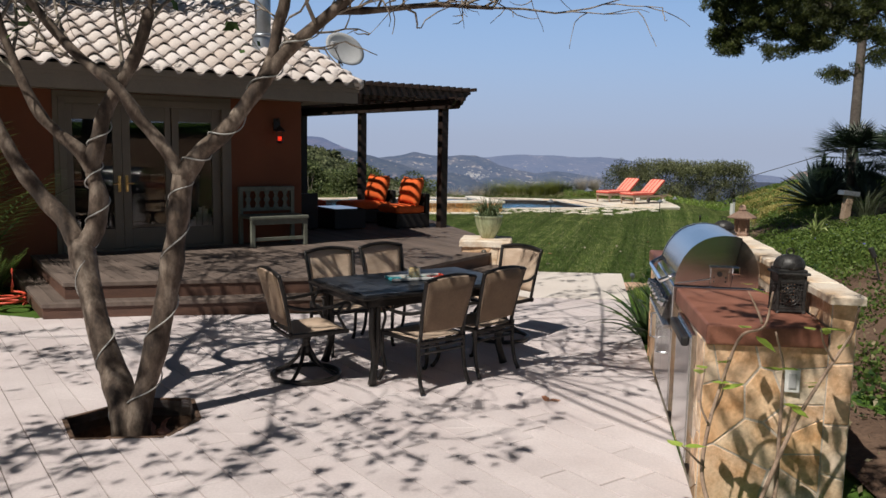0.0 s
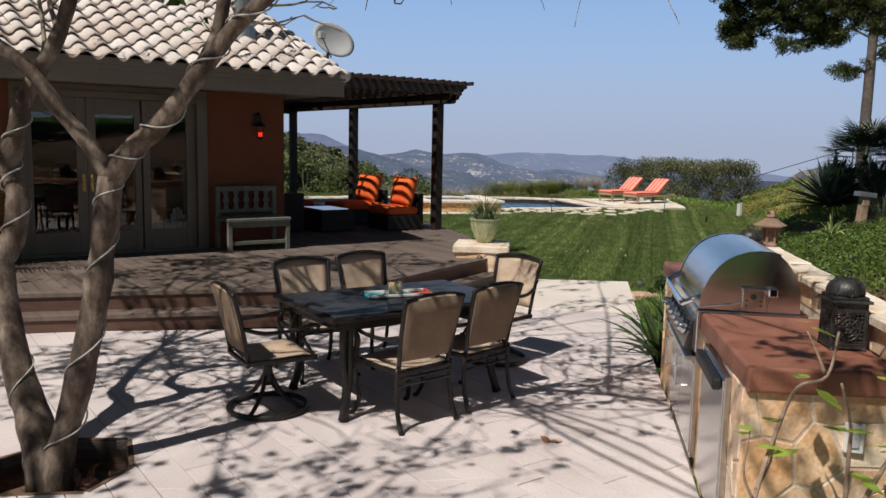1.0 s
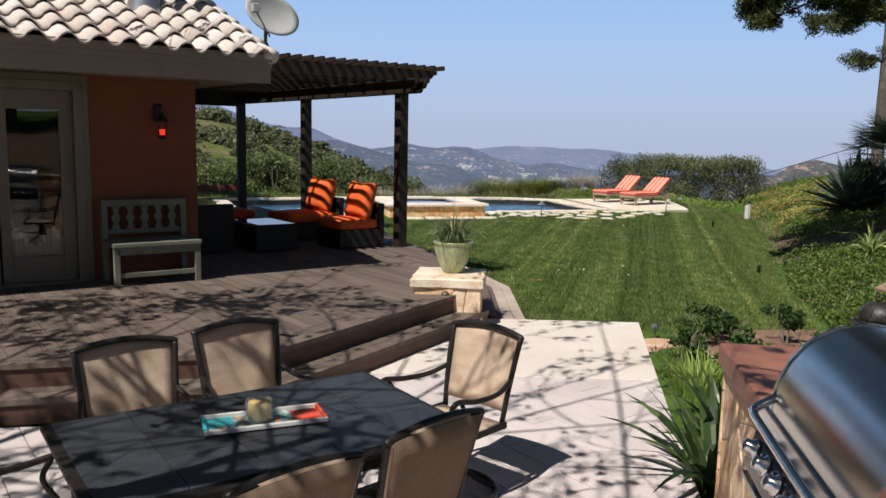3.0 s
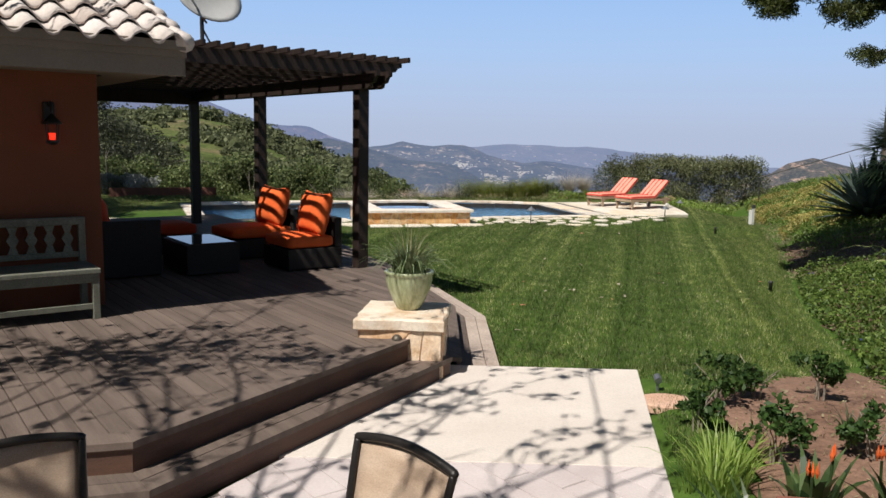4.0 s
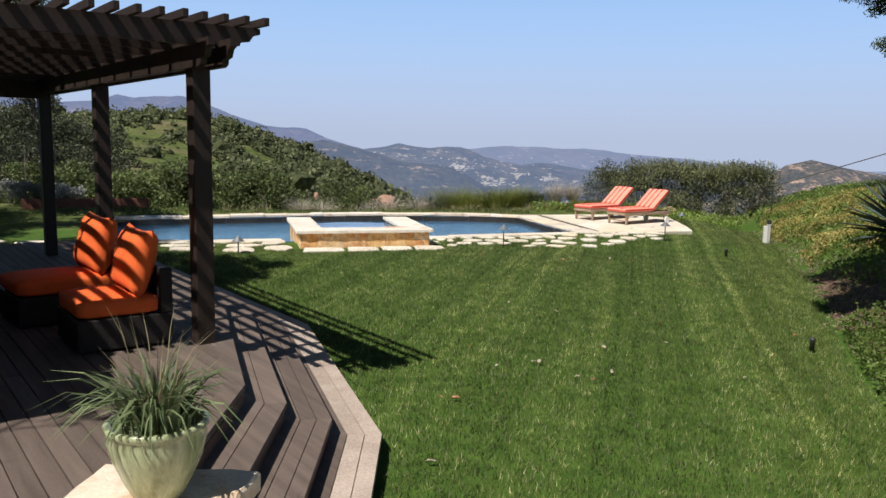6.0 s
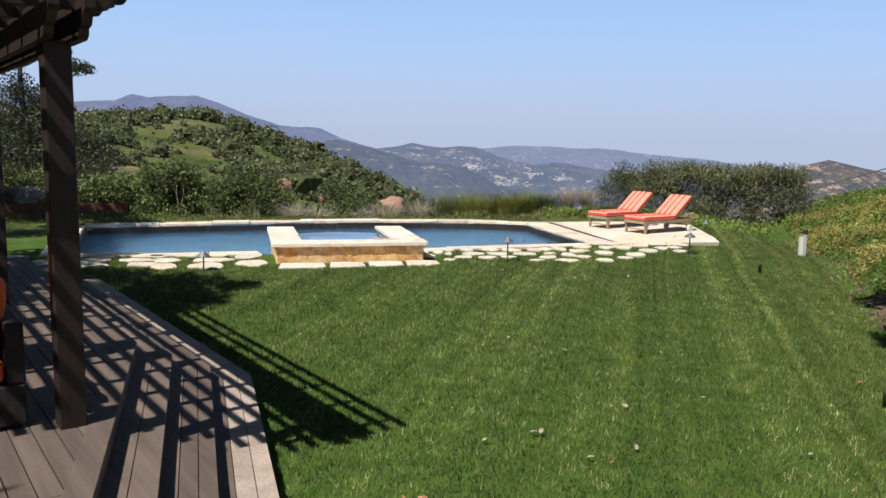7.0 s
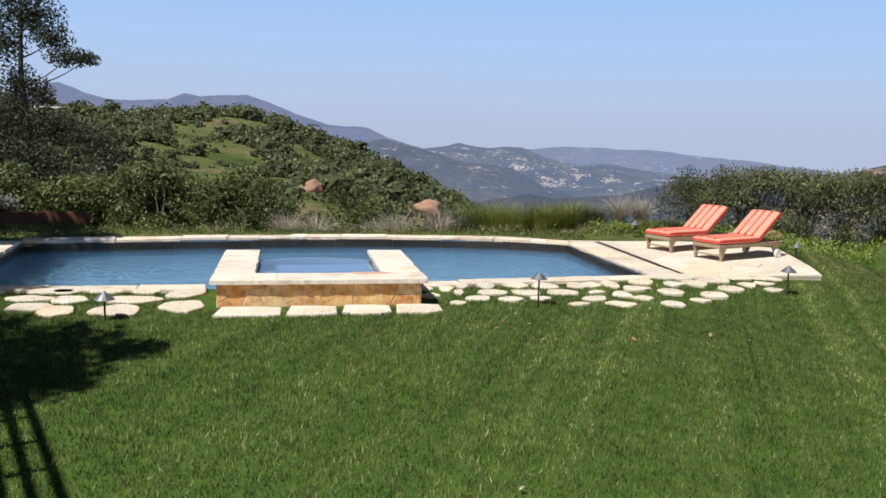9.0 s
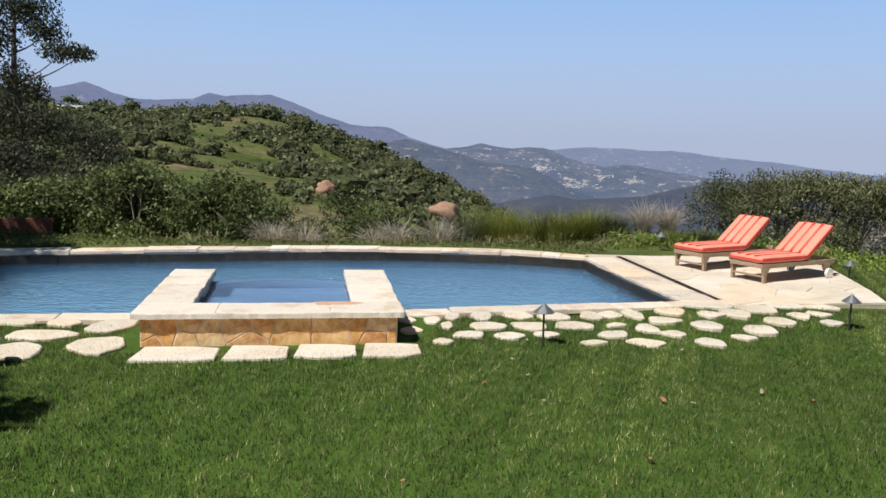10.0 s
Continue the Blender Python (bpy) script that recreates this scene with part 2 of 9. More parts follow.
M["bronze"] = surface("patinated_bronze", (0.10, 0.085, 0.065), (0.19, 0.165, 0.14), 0.5, 6, 60, metal=0.5, relief=0.2)
M["clay"] = surface("terracotta_clay", (0.20, 0.125, 0.09), (0.33, 0.22, 0.165), 0.85, 6, 60, relief=0.4, fine_mix=0.25)
M["pinkstone"] = surface("pink_flagstone", (0.56, 0.34, 0.24), (0.66, 0.44, 0.33), 0.85, 4, 60, relief=0.3, world_space=True)
M["brass"] = surface("brass", (0.55, 0.36, 0.12), (0.65, 0.45, 0.18), 0.25, 4, 40, metal=1.0, relief=0)
M["reflection_pale"] = surface("off_white_reflection", (0.55, 0.53, 0.5), (0.65, 0.63, 0.6), 0.9, 4, 60)
# near-black: the unlit room's darkness is put into its floor, wall and ceiling colour
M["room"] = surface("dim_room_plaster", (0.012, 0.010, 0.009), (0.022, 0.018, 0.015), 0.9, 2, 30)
M["wax"] = surface("cream_candle_wax", (0.66, 0.46, 0.18), (0.76, 0.58, 0.28), 0.6, 4, 40, relief=0.1)
M["teal"] = surface("teal_paint", (0.03, 0.30, 0.36), (0.05, 0.40, 0.45), 0.5, 20, 60, relief=0.05)
M["redpaint"] = surface("red_paint", (0.60, 0.06, 0.03), (0.75, 0.12, 0.06), 0.5, 20, 60, relief=0.05)
M["traypaint"] = surface("patterned_tray_paint", (0.72, 0.66, 0.5), (0.05, 0.32, 0.4), 0.4, 26, 60, relief=0.05, c3=(0.75, 0.3, 0.1))
M["rust"] = surface("rusty_corten", (0.12, 0.045, 0.03), (0.19, 0.075, 0.05), 0.85, 2, 30, relief=0.3, world_space=True)
M["wire"] = surface("black_cable", (0.02, 0.02, 0.02), (0.03, 0.03, 0.03), 0.6, 3, 30, relief=0)
M["pinkleaf"] = surface("pink_dry_leaf", (0.50, 0.24, 0.17), (0.68, 0.40, 0.32), 0.8, 8, 40, relief=0.2)
M["paleleaf"] = surface("pale_curled_leaf", (0.30, 0.25, 0.19), (0.44, 0.38, 0.31), 0.8, 8, 40, relief=0.2)
M["dryleaf"] = surface("dry_leaf", (0.30, 0.12, 0.06), (0.45, 0.22, 0.13), 0.8, 8, 40, relief=0.2)


def glass(name, tint=(1, 1, 1), rough=0.0, ior=1.45):
    m, nt, p, co = base_mat(name)
    p.inputs["Base Color"].default_value = (*tint, 1)
    p.inputs["Transmission Weight"].default_value, p.inputs["Roughness"].default_value, p.inputs["IOR"].default_value = 1.0, rough, ior
    return m


M["glass"] = glass("window_glass", ior=1.6)
m, nt, p, co = base_mat("clear_jar")
p.inputs["Roughness"].default_value = 0.03
tb = nt.nodes.new("ShaderNodeBsdfTransparent")
mx = nt.nodes.new("ShaderNodeMixShader")
mx.inputs[0].default_value = 0.86
nt.links.new(p.outputs[0], mx.inputs[1])
nt.links.new(tb.outputs[0], mx.inputs[2])
nt.links.new(mx.outputs[0], nt.nodes["Material Output"].inputs[0])
M["jar"] = m
m, nt, p, co = base_mat("pool_water", True)
p.inputs["Base Color"].default_value = (0.72, 0.88, 1.0, 1)
p.inputs["Transmission Weight"].default_value, p.inputs["Roughness"].default_value, p.inputs["IOR"].default_value = 1.0, 0.02, 1.33
w = nt.nodes.new("ShaderNodeMath")
w.operation = "ADD"
nt.links.new(noise_tex(nt, co, 2.2, 3, 0.5, (1, 2.2, 1)), w.inputs[0])
nt.links.new(noise_tex(nt, co, 7.0, 2, 0.5, (1, 1.8, 1)), w.inputs[1])
bump(nt, p, w.outputs[0], 1.0, 0.16)
M["water"] = m
m, nt, p, co = base_mat("glossy_dark_glass_top")
p.inputs["Base Color"].default_value = (0.012, 0.014, 0.016, 1)
p.inputs["Roughness"].default_value = 0.05
M["dark_glass"] = m


def lamp_glow(name, color, power):
    m, nt, p, co = base_mat(name)
    p.inputs["Base Color"].default_value = (*color, 1)
    p.inputs["Emission Color"].default_value = (*color, 1)
    p.inputs["Emission Strength"].default_value = power
    return m


M["red_glow"] = lamp_glow("red_lamp_glass", (1.0, 0.04, 0.015), 1.1)


def leaf_mat(name, dark, light, rough=0.55, trans=0.35, patch=0.0, patch_col=None, patch_scale=0.5, spread=0.35):
    """Foliage: tone per leaf, sun shining through."""
    m, nt, p, co = base_mat(name, True)
    rnd = nt.nodes.new("ShaderNodeNewGeometry").outputs["Random Per Island"]
    col = ramp(nt, rnd, [(0.0, dark), (1.0, light)])
    big = noise_tex(nt, co, patch_scale, 3, 0.6)
    col = mixc(nt, 1.0, col, ramp(nt, big, [(0.3, (1 - spread,) * 3), (0.7, (1 + spread,) * 3)]), "MULTIPLY")
    if patch_col:
        col = mixc(nt, ramp(nt, noise_tex(nt, co, patch_scale * 0.7, 3, 0.6), [(0.5 - patch * 0.3, (0, 0, 0)), (0.62 - patch * 0.2, (1, 1, 1))]), col, patch_col)
    nt.links.new(col, p.inputs["Base Color"])
    p.inputs["Roughness"].default_value, p.inputs["Specular IOR Level"].default_value = rough, 0.35
    tr = nt.nodes.new("ShaderNodeBsdfTranslucent")
    nt.links.new(col, tr.inputs[0])
    mx = nt.nodes.new("ShaderNodeMixShader")
    mx.inputs[0].default_value = trans
    nt.links.new(p.outputs[0], mx.inputs[1])
    nt.links.new(tr.outputs[0], mx.inputs[2])
    nt.links.new(mx.outputs[0], nt.nodes["Material Output"].inputs[0])
    return m


M["grass"] = leaf_mat("lawn_grass", (0.030, 0.085, 0.012), (0.085, 0.185, 0.030), 0.5, 0.3, 0, None, 0.7, 0.25)
M["grass_tall"] = leaf_mat("rough_grass", (0.09, 0.15, 0.03), (0.22, 0.29, 0.07), 0.5, 0.3)
M["leaf"] = leaf_mat("green_leaves", (0.025, 0.06, 0.015), (0.07, 0.13, 0.03))
M["leaf_fresh"] = leaf_mat("fresh_green_leaves", (0.19, 0.29, 0.05), (0.36, 0.47, 0.12), 0.4, 0.45)
M["stem"] = surface("young_stem_bark", (0.28, 0.19, 0.135), (0.44, 0.32, 0.24), 0.8, 8, 60, relief=0.3)
M["leaf_young"] = leaf_mat("young_bright_leaves", (0.30, 0.44, 0.06), (0.46, 0.58, 0.12), 0.4, 0.4)
M["leaf_oak"] = leaf_mat("oak_scrub_leaves", (0.046, 0.072, 0.025), (0.215, 0.255, 0.095), spread=0.5, patch_scale=0.9)
M["leaf_tree"] = leaf_mat("grey_tree_leaves", (0.022, 0.030, 0.016), (0.115, 0.122, 0.078), spread=0.4)
M["leaf_hill"] = leaf_mat("chaparral_leaves", (0.072, 0.088, 0.042), (0.185, 0.20, 0.098), 0.7, 0.2, spread=0.55, patch_scale=0.25)
M["leaf_olive"] = leaf_mat("olive_grey_leaves", (0.06, 0.075, 0.04), (0.13, 0.15, 0.085))
M["leaf_hedge"] = leaf_mat("hedge_leaves", (0.07, 0.085, 0.040), (0.29, 0.30, 0.155), spread=0.5, patch_scale=1.5)
M["needles"] = leaf_mat("pine_needles", (0.022, 0.034, 0.013), (0.125, 0.145, 0.036), spread=0.5, patch_scale=0.6)
M["cover"] = leaf_mat("ground_cover_leaves", (0.05, 0.10, 0.018), (0.19, 0.265, 0.06))
M["agave"] = leaf_mat("blue_grey_agave", (0.045, 0.068, 0.06), (0.10, 0.135, 0.12), 0.45, 0.05)
M["palm"] = leaf_mat("dark_palm", (0.018, 0.035, 0.018), (0.04, 0.065, 0.03), 0.4, 0.15)
M["pot_leaf"] = leaf_mat("pale_striped_blades", (0.07, 0.11, 0.045), (0.24, 0.29, 0.15), 0.4, 0.25)
M["strap"] = leaf_mat("strap_leaves", (0.020, 0.044, 0.016), (0.095, 0.14, 0.048), 0.35, 0.25)
M["dry"] = leaf_mat("dry_grass", (0.22, 0.19, 0.10), (0.42, 0.36, 0.22))
M["yellow"] = leaf_mat("yellow_blossom", (0.24, 0.215, 0.06), (0.48, 0.40, 0.14), spread=0.3)
M["silver"] = leaf_mat("silver_grey_foliage", (0.22, 0.23, 0.22), (0.38, 0.38, 0.36))
M["twig"] = surface("thin_twigs", (0.20, 0.165, 0.13), (0.34, 0.29, 0.235), 0.85, 6, 50, relief=0.2)


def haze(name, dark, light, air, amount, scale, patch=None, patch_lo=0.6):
    """Far hillsides: their own tones, with a blue glow mixed in as painted haze."""
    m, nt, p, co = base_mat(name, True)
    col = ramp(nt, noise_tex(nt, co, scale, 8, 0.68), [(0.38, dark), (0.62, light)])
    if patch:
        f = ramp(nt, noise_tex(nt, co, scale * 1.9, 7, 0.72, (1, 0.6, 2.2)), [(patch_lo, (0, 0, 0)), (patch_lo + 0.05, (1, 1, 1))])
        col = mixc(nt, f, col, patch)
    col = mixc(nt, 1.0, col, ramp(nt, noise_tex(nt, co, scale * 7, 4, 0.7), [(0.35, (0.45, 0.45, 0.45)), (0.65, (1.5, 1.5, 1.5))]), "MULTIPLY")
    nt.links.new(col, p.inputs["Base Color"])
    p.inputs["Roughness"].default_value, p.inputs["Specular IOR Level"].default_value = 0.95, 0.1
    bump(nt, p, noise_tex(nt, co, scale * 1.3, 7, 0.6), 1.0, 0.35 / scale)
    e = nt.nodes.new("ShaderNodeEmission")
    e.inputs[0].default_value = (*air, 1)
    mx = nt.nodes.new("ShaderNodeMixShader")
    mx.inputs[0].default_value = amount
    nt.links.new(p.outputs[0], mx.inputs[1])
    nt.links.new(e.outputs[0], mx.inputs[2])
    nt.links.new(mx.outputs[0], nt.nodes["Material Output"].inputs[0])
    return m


# ---- mesh helpers ----
HOUSE = pose(0, 0, 0, 0, 0, 38)
rng = random.Random(7)


def finish(name, bm, mat, smooth=False):
    me = bpy.data.meshes.new(name)
    bmesh.ops.recalc_face_normals(bm, faces=bm.faces)
    if smooth:
        for f in bm.faces:
            f.smooth = True
    bm.to_mesh(me)
    bm.free()
    me.materials.append(mat)
    return me


def part(name, bm, mat, parent=None, label="", m=None, smooth=False):
    ob = new(name, finish(name, bm, mat, smooth))
    if m is not None:
        ob.matrix_basis = m
    if parent is not None:
        ob.parent = parent
    if label:
        ob["label"] = label
    return ob


def thing(name, label, category, m=None, group="", kind=""):
    ob = new(name)
    ob.empty_display_size = 0.1
    if m is not None:
        ob.matrix_basis = m
    return tagged(ob, label, category, group, kind)


def solo(name, bm, mat, label, category, m=None, group="", kind="", smooth=False):
    return tagged(part(name, bm, mat, None, "", m, smooth), label, category, group, kind)


def B():
    return bmesh.new()


def box(bm, x0, x1, y0, y1, z0, z1, bev=0.0, m=None):
    g = bmesh.ops.create_cube(bm, size=1)["verts"]
    bmesh.ops.scale(bm, vec=(x1 - x0, y1 - y0, z1 - z0), verts=g)
    bmesh.ops.translate(bm, vec=((x0 + x1) / 2, (y0 + y1) / 2, (z0 + z1) / 2), verts=g)
    if bev:
        es = list({e for v in g for e in v.link_edges})
        r = bmesh.ops.bevel(bm, geom=es, offset=bev, segments=2, affect="EDGES", profile=0.5)
        g = list({v for f in r["faces"] for v in f.verts} | {v for v in g if v.is_valid})
    if m is not None:
        bmesh.ops.transform(bm, matrix=m, verts=g)
    return bm


def prism(bm, poly, z0, z1, inset=0.0):
    """A flat polygon given depth; inset narrows its top edge."""
    n = len(poly)
    cx, cy = sum(p[0] for p in poly) / n, sum(p[1] for p in poly) / n
    lo = [bm.verts.new((x, y, z0)) for x, y in poly]
    if inset:
        mid = [bm.verts.new((x, y, z1 - inset)) for x, y in poly]
        hi = []
        for x, y in poly:
            d = math.hypot(x - cx, y - cy) or 1
            k = 1 - inset / d
            hi.append(bm.verts.new((cx + (x - cx) * k, cy + (y - cy) * k, z1)))
        rings = [lo, mid, hi]
    else:
        rings = [lo, [bm.verts.new((x, y, z1)) for x, y in poly]]
    for a, b in zip(rings, rings[1:]):
        for i in range(n):
            j = (i + 1) % n
            bm.faces.new((a[i], a[j], b[j], b[i]))
    bm.faces.new(rings[-1])
    bm.faces.new(list(reversed(lo)))
    return bm


def sweep(bm, pts, radii, n=8, cap=True):
    """A round tube along points, its radius given at each."""
    pts = [Vector(p) for p in pts]
    if isinstance(radii, (int, float)):
        radii = [radii] * len(pts)
    rings, ref = [], Vector((0.13, 0.21, 1)).normalized()
    for i, p in enumerate(pts):
        d = (pts[min(i + 1, len(pts) - 1)] - pts[max(i - 1, 0)]).normalized()
        a = d.cross(ref)
        if a.length < 0.05:
            a = d.cross(Vector((1, 0, 0)))
        a.normalize()
        b = d.cross(a)
        ref = -a.cross(d) if False else ref
        rings.append([bm.verts.new(p + radii[i] * (a * math.cos(t) + b * math.sin(t))) for t in (2 * math.pi * k / n for k in range(n))])
    for r, s in zip(rings, rings[1:]):
        for i in range(n):
            j = (i + 1) % n
            bm.faces.new((r[i], r[j], s[j], s[i]))
    if cap:
        bm.faces.new(list(reversed(rings[0])))
        bm.faces.new(rings[-1])
    return bm


def lathe(bm, profile, n=24, c=(0, 0, 0), ribs=0, rib=0.0):
    rings = []
    for r, z in profile:
        rings.append([bm.verts.new((c[0] + r * (1 + rib * abs(math.sin(ribs * t / 2))) * math.cos(t), c[1] + r * (1 + rib * abs(math.sin(ribs * t / 2))) * math.sin(t), c[2] + z)) for t in (2 * math.pi * k / n for k in range(n))])
    for a, b in zip(rings, rings[1:]):
        for i in range(n):
            j = (i + 1) % n
            bm.faces.new((a[i], a[j], b[j], b[i]))
    bm.faces.new(list(reversed(rings[0])))
    bm.faces.new(rings[-1])
    return bm


def blob(bm, c, sx, sy, sz, seed=0, rough=0.25, sub=2, m=None):
    g = bmesh.ops.create_icosphere(bm, subdivisions=sub, radius=1)["verts"]
    for v in g:
        k = 1 + rough * noise.noise(v.co * 1.7 + Vector((seed * 3.1, seed * 1.7, 0)))
        v.co = Vector((v.co.x * sx * k, v.co.y * sy * k, v.co.z * sz * k)) + Vector(c)
    return bm


def bezier(pts, n=6):
    """A smooth line through points."""
    P = [Vector(p) for p in pts]
    P = [2 * P[0] - P[1]] + P + [2 * P[-1] - P[-2]]
    out = []
    for i in range(1, len(P) - 2):
        for k in range(n):
            t = k / n
            a, b, c, d = P[i - 1], P[i], P[i + 1], P[i + 2]
            out.append(0.5 * ((2 * b) + (c - a) * t + (2 * a - 5 * b + 4 * c - d) * t * t + (3 * b - a - 3 * c + d) * t ** 3))
    out.append(P[-2])
    return out


def cut(poly, nx, ny, c):
    """The part of a polygon where nx*x + ny*y <= c."""
    out = []
    for i in range(len(poly)):
        a, b = poly[i], poly[(i + 1) % len(poly)]
        da, db = nx * a[0] + ny * a[1] - c, nx * b[0] + ny * b[1] - c
        if da <= 0:
            out.append(a)
        if (da < 0 < db) or (db < 0 < da):
            t = da / (da - db)
            out.append((a[0] + (b[0] - a[0]) * t, a[1] + (b[1] - a[1]) * t))
    return out


def area(poly):
    return 0.5 * sum(a[0] * b[1] - b[0] * a[1] for a, b in zip(poly, poly[1:] + poly[:1]))


def inside(x, y, poly):
    odd = False
    for (x0, y0), (x1, y1) in zip(poly, poly[1:] + poly[:1]):
        if (y0 > y) != (y1 > y) and x < (x1 - x0) * (y - y0) / (y1 - y0) + x0:
            odd = not odd
    return odd


def shrink(poly, d):
    """A convex polygon drawn in by d on every side."""
    if area(poly) < 0:
        poly = poly[::-1]
    out = list(poly)
    for (x0, y0), (x1, y1) in zip(poly, poly[1:] + poly[:1]):
        l = math.hypot(x1 - x0, y1 - y0)
        if l < 1e-6:
            continue
        nx, ny = (y1 - y0) / l, -(x1 - x0) / l
        out = cut(out, nx, ny, nx * x0 + ny * y0 - d)
        if len(out) < 3:
            return []
    return out


def cells(poly, seeds, gap):
    """Irregular stones: the Voronoi cells of seeds inside a convex polygon, with joints."""
    out = []
    for i, (x, y) in enumerate(seeds):
        c = list(poly)
        for j, (a, b) in enumerate(seeds):
            if i != j:
                nx, ny = a - x, b - y
                c = cut(c, nx, ny, (nx * (a + x) + ny * (b + y)) / 2)
                if len(c) < 3:
                    break
        if len(c) >= 3:
            c = shrink(c, gap / 2)
            if len(c) >= 3 and abs(area(c)) > 0.002:
                out.append(c)
    return out


def scatter(x0, x1, y0, y1, nx, ny, r, jitter=0.42):
    return [(x0 + (x1 - x0) * (i + 0.5 + r.uniform(-jitter, jitter)) / nx, y0 + (y1 - y0) * (j + 0.5 + (0.25 if i % 2 else -0.25) + r.uniform(-jitter, jitter) * 0.6) / ny) for i in range(nx) for j in range(ny)]


def darts(w, h, n, r):
    """Unevenly spread points: of a few tries the one furthest from the others."""
    pts = []
    for _ in range(n):
        best = max(((r.uniform(0, w), r.uniform(0, h)) for _ in range(2)), key=lambda q: min((math.hypot((q[0] - a) * 0.8, q[1] - c) for a, c in pts), default=1))
        pts.append(best)
    return pts


def raw(name, verts, faces, mat, parent=None, smooth=False):
    me = bpy.data.meshes.new(name)
    me.from_pydata([tuple(v) for v in verts], [], faces)
    me.materials.append(mat)
    if smooth:
        me.polygons.foreach_set("use_smooth", [True] * len(me.polygons))
    me.update()
    ob = new(name, me)
    if parent is not None:
        ob.parent = parent
    return ob


def quads_mesh(name, quads, mat, parent=None):
    """quads: array (n, 4, 3)."""
    q = np.asarray(quads, dtype=np.float32)
    n, k = q.shape[0], q.shape[1]
    me = bpy.data.meshes.new(name)
    me.vertices.add(n * k)
    me.vertices.foreach_set("co", q.reshape(-1))
    me.loops.add(n * k)
    me.loops.foreach_set("vertex_index", np.arange(n * k, dtype=np.int32))
    me.polygons.add(n)
    me.polygons.foreach_set("loop_start", np.arange(0, n * k, k, dtype=np.int32))
    me.update(calc_edges=True)
    me.materials.append(mat)
    ob = new(name, me)
    if parent is not None:
        ob.parent = parent
    return ob


def leaf_quads(centres, size, seed, aspect=0.5, up=0.0):
    """Leaf-shaped four-cornered faces at random turns about the centres."""
    g = np.random.default_rng(seed)
    c = np.asarray(centres, dtype=np.float64)
    n = len(c)
    d = g.normal(size=(n, 3))
    d[:, 2] += up
    d /= np.linalg.norm(d, axis=1)[:, None]
    e = np.cross(d, g.normal(size=(n, 3)))
    e /= np.linalg.norm(e, axis=1)[:, None]
    s = size * g.uniform(0.6, 1.4, size=(n, 1))
    return np.stack([c - d * s * 0.5, c + e * s * aspect * 0.5 + d * s * 0.05, c + d * s * 0.5, c - e * s * aspect * 0.5 + d * s * 0.05], axis=1)


def cloud(c, r, n, seed, hollow=0.55):
    """Points thick toward the skin of an ellipsoid."""
    g = np.random.default_rng(seed)
    d = g.normal(size=(n, 3))
    d /= np.linalg.norm(d, axis=1)[:, None]
    k = g.uniform(hollow, 1.0, size=(n, 1)) ** 0.7
    return np.asarray(c) + d * k * np.asarray(r)


# ---- ground ----
POOL = [(-5.35, 23.35), (-2.1, 24.2), (1.0, 25.3), (4.66, 26.84)] + [(q.x, q.y) for q in bezier([(3.5, 30.75, 0), (1.8, 31.0, 0), (-1.2, 30.4, 0), (-4.7, 29.0, 0), (-7.2, 27.8, 0)], 6)]
PAD = [(4.6, 26.95), (5.4, 26.75), (7.66, 27.56), (7.80, 28.5), (7.92, 30.0), (7.98, 31.15), (6.5, 31.78), (3.4, 31.5)]
PATIO = [(-9.0, -7.0), (0.25, -7.0), (2.53, 10.46), (1.0, 10.46), (-0.7, 7.2), (-4.3, 6.5), (-9.0, 7.5)]
HOLE = [(-2.37, 3.51), (-2.14, 3.17), (-1.61, 3.26), (-1.52, 3.59), (-1.71, 3.99), (-2.05, 3.96)]
DECK = [(-3.976, 6.863), (-0.874, 7.817), (0.428, 10.12), (0.40, 10.9), (0.32, 12.55), (-0.75, 15.6), (-4.2, 20.0), (-7.3, 17.6), (-3.0, 12.1), (-5.99, 9.62)]
BORDER = [(1.19, 10.46), (1.26, 12.6), (0.08, 16.15), (-4.3, 21.6)]
EDGE = [(-10, 2.2), (2, 2.9), (8, 3.8), (10, 4.6), (11.5, 5.05), (13.1, 5.55), (14.4, 5.85), (17.66, 6.75), (20, 7.6), (22, 8.3), (25.8, 9.3), (27.5, 9.6), (31, 10.2), (40, 13), (60, 20)]
RISE = [(0, 0.55), (8, 0.48), (11, 0.34), (18, 0.30), (23, 0.36), (27, 0.52), (34, 0.50)]
TOP = [(0, 3.0), (10, 3.2), (18, 3.0), (23, 1.9), (28, 1.5)]


def step(t):
    t = min(1.0, max(0.0, t))
    return t * t * (3 - 2 * t)


def line(table, t):
    if t <= table[0][0]:
        return table[0][1]
    for (a, p), (b, q) in zip(table, table[1:]):
        if t <= b:
            return p + (q - p) * (t - a) / (b - a)
    return table[-1][1]


CREST = [(-400, 22), (-250, 15), (-127, 8.2), (-108, 6.3), (-98, 5.1), (-85, 4.3), (-68, 4.8), (-53, 4.0), (-47, 2.5), (-42, 0.8), (-38, -0.6), (-33, -2.7), (-28, -4.6), (-20, -7.2), (-11, -12), (-6, -16), (20, -30), (80, -46), (200, -55), (400, -55)]
RIM = [(-60, 30), (-20, 32), (-9, 31.6), (-7, 30.4), (-4, 30.6), (1.5, 32.3), (5, 34.2), (8, 35.5), (12, 36.5), (20, 40), (60, 60)]


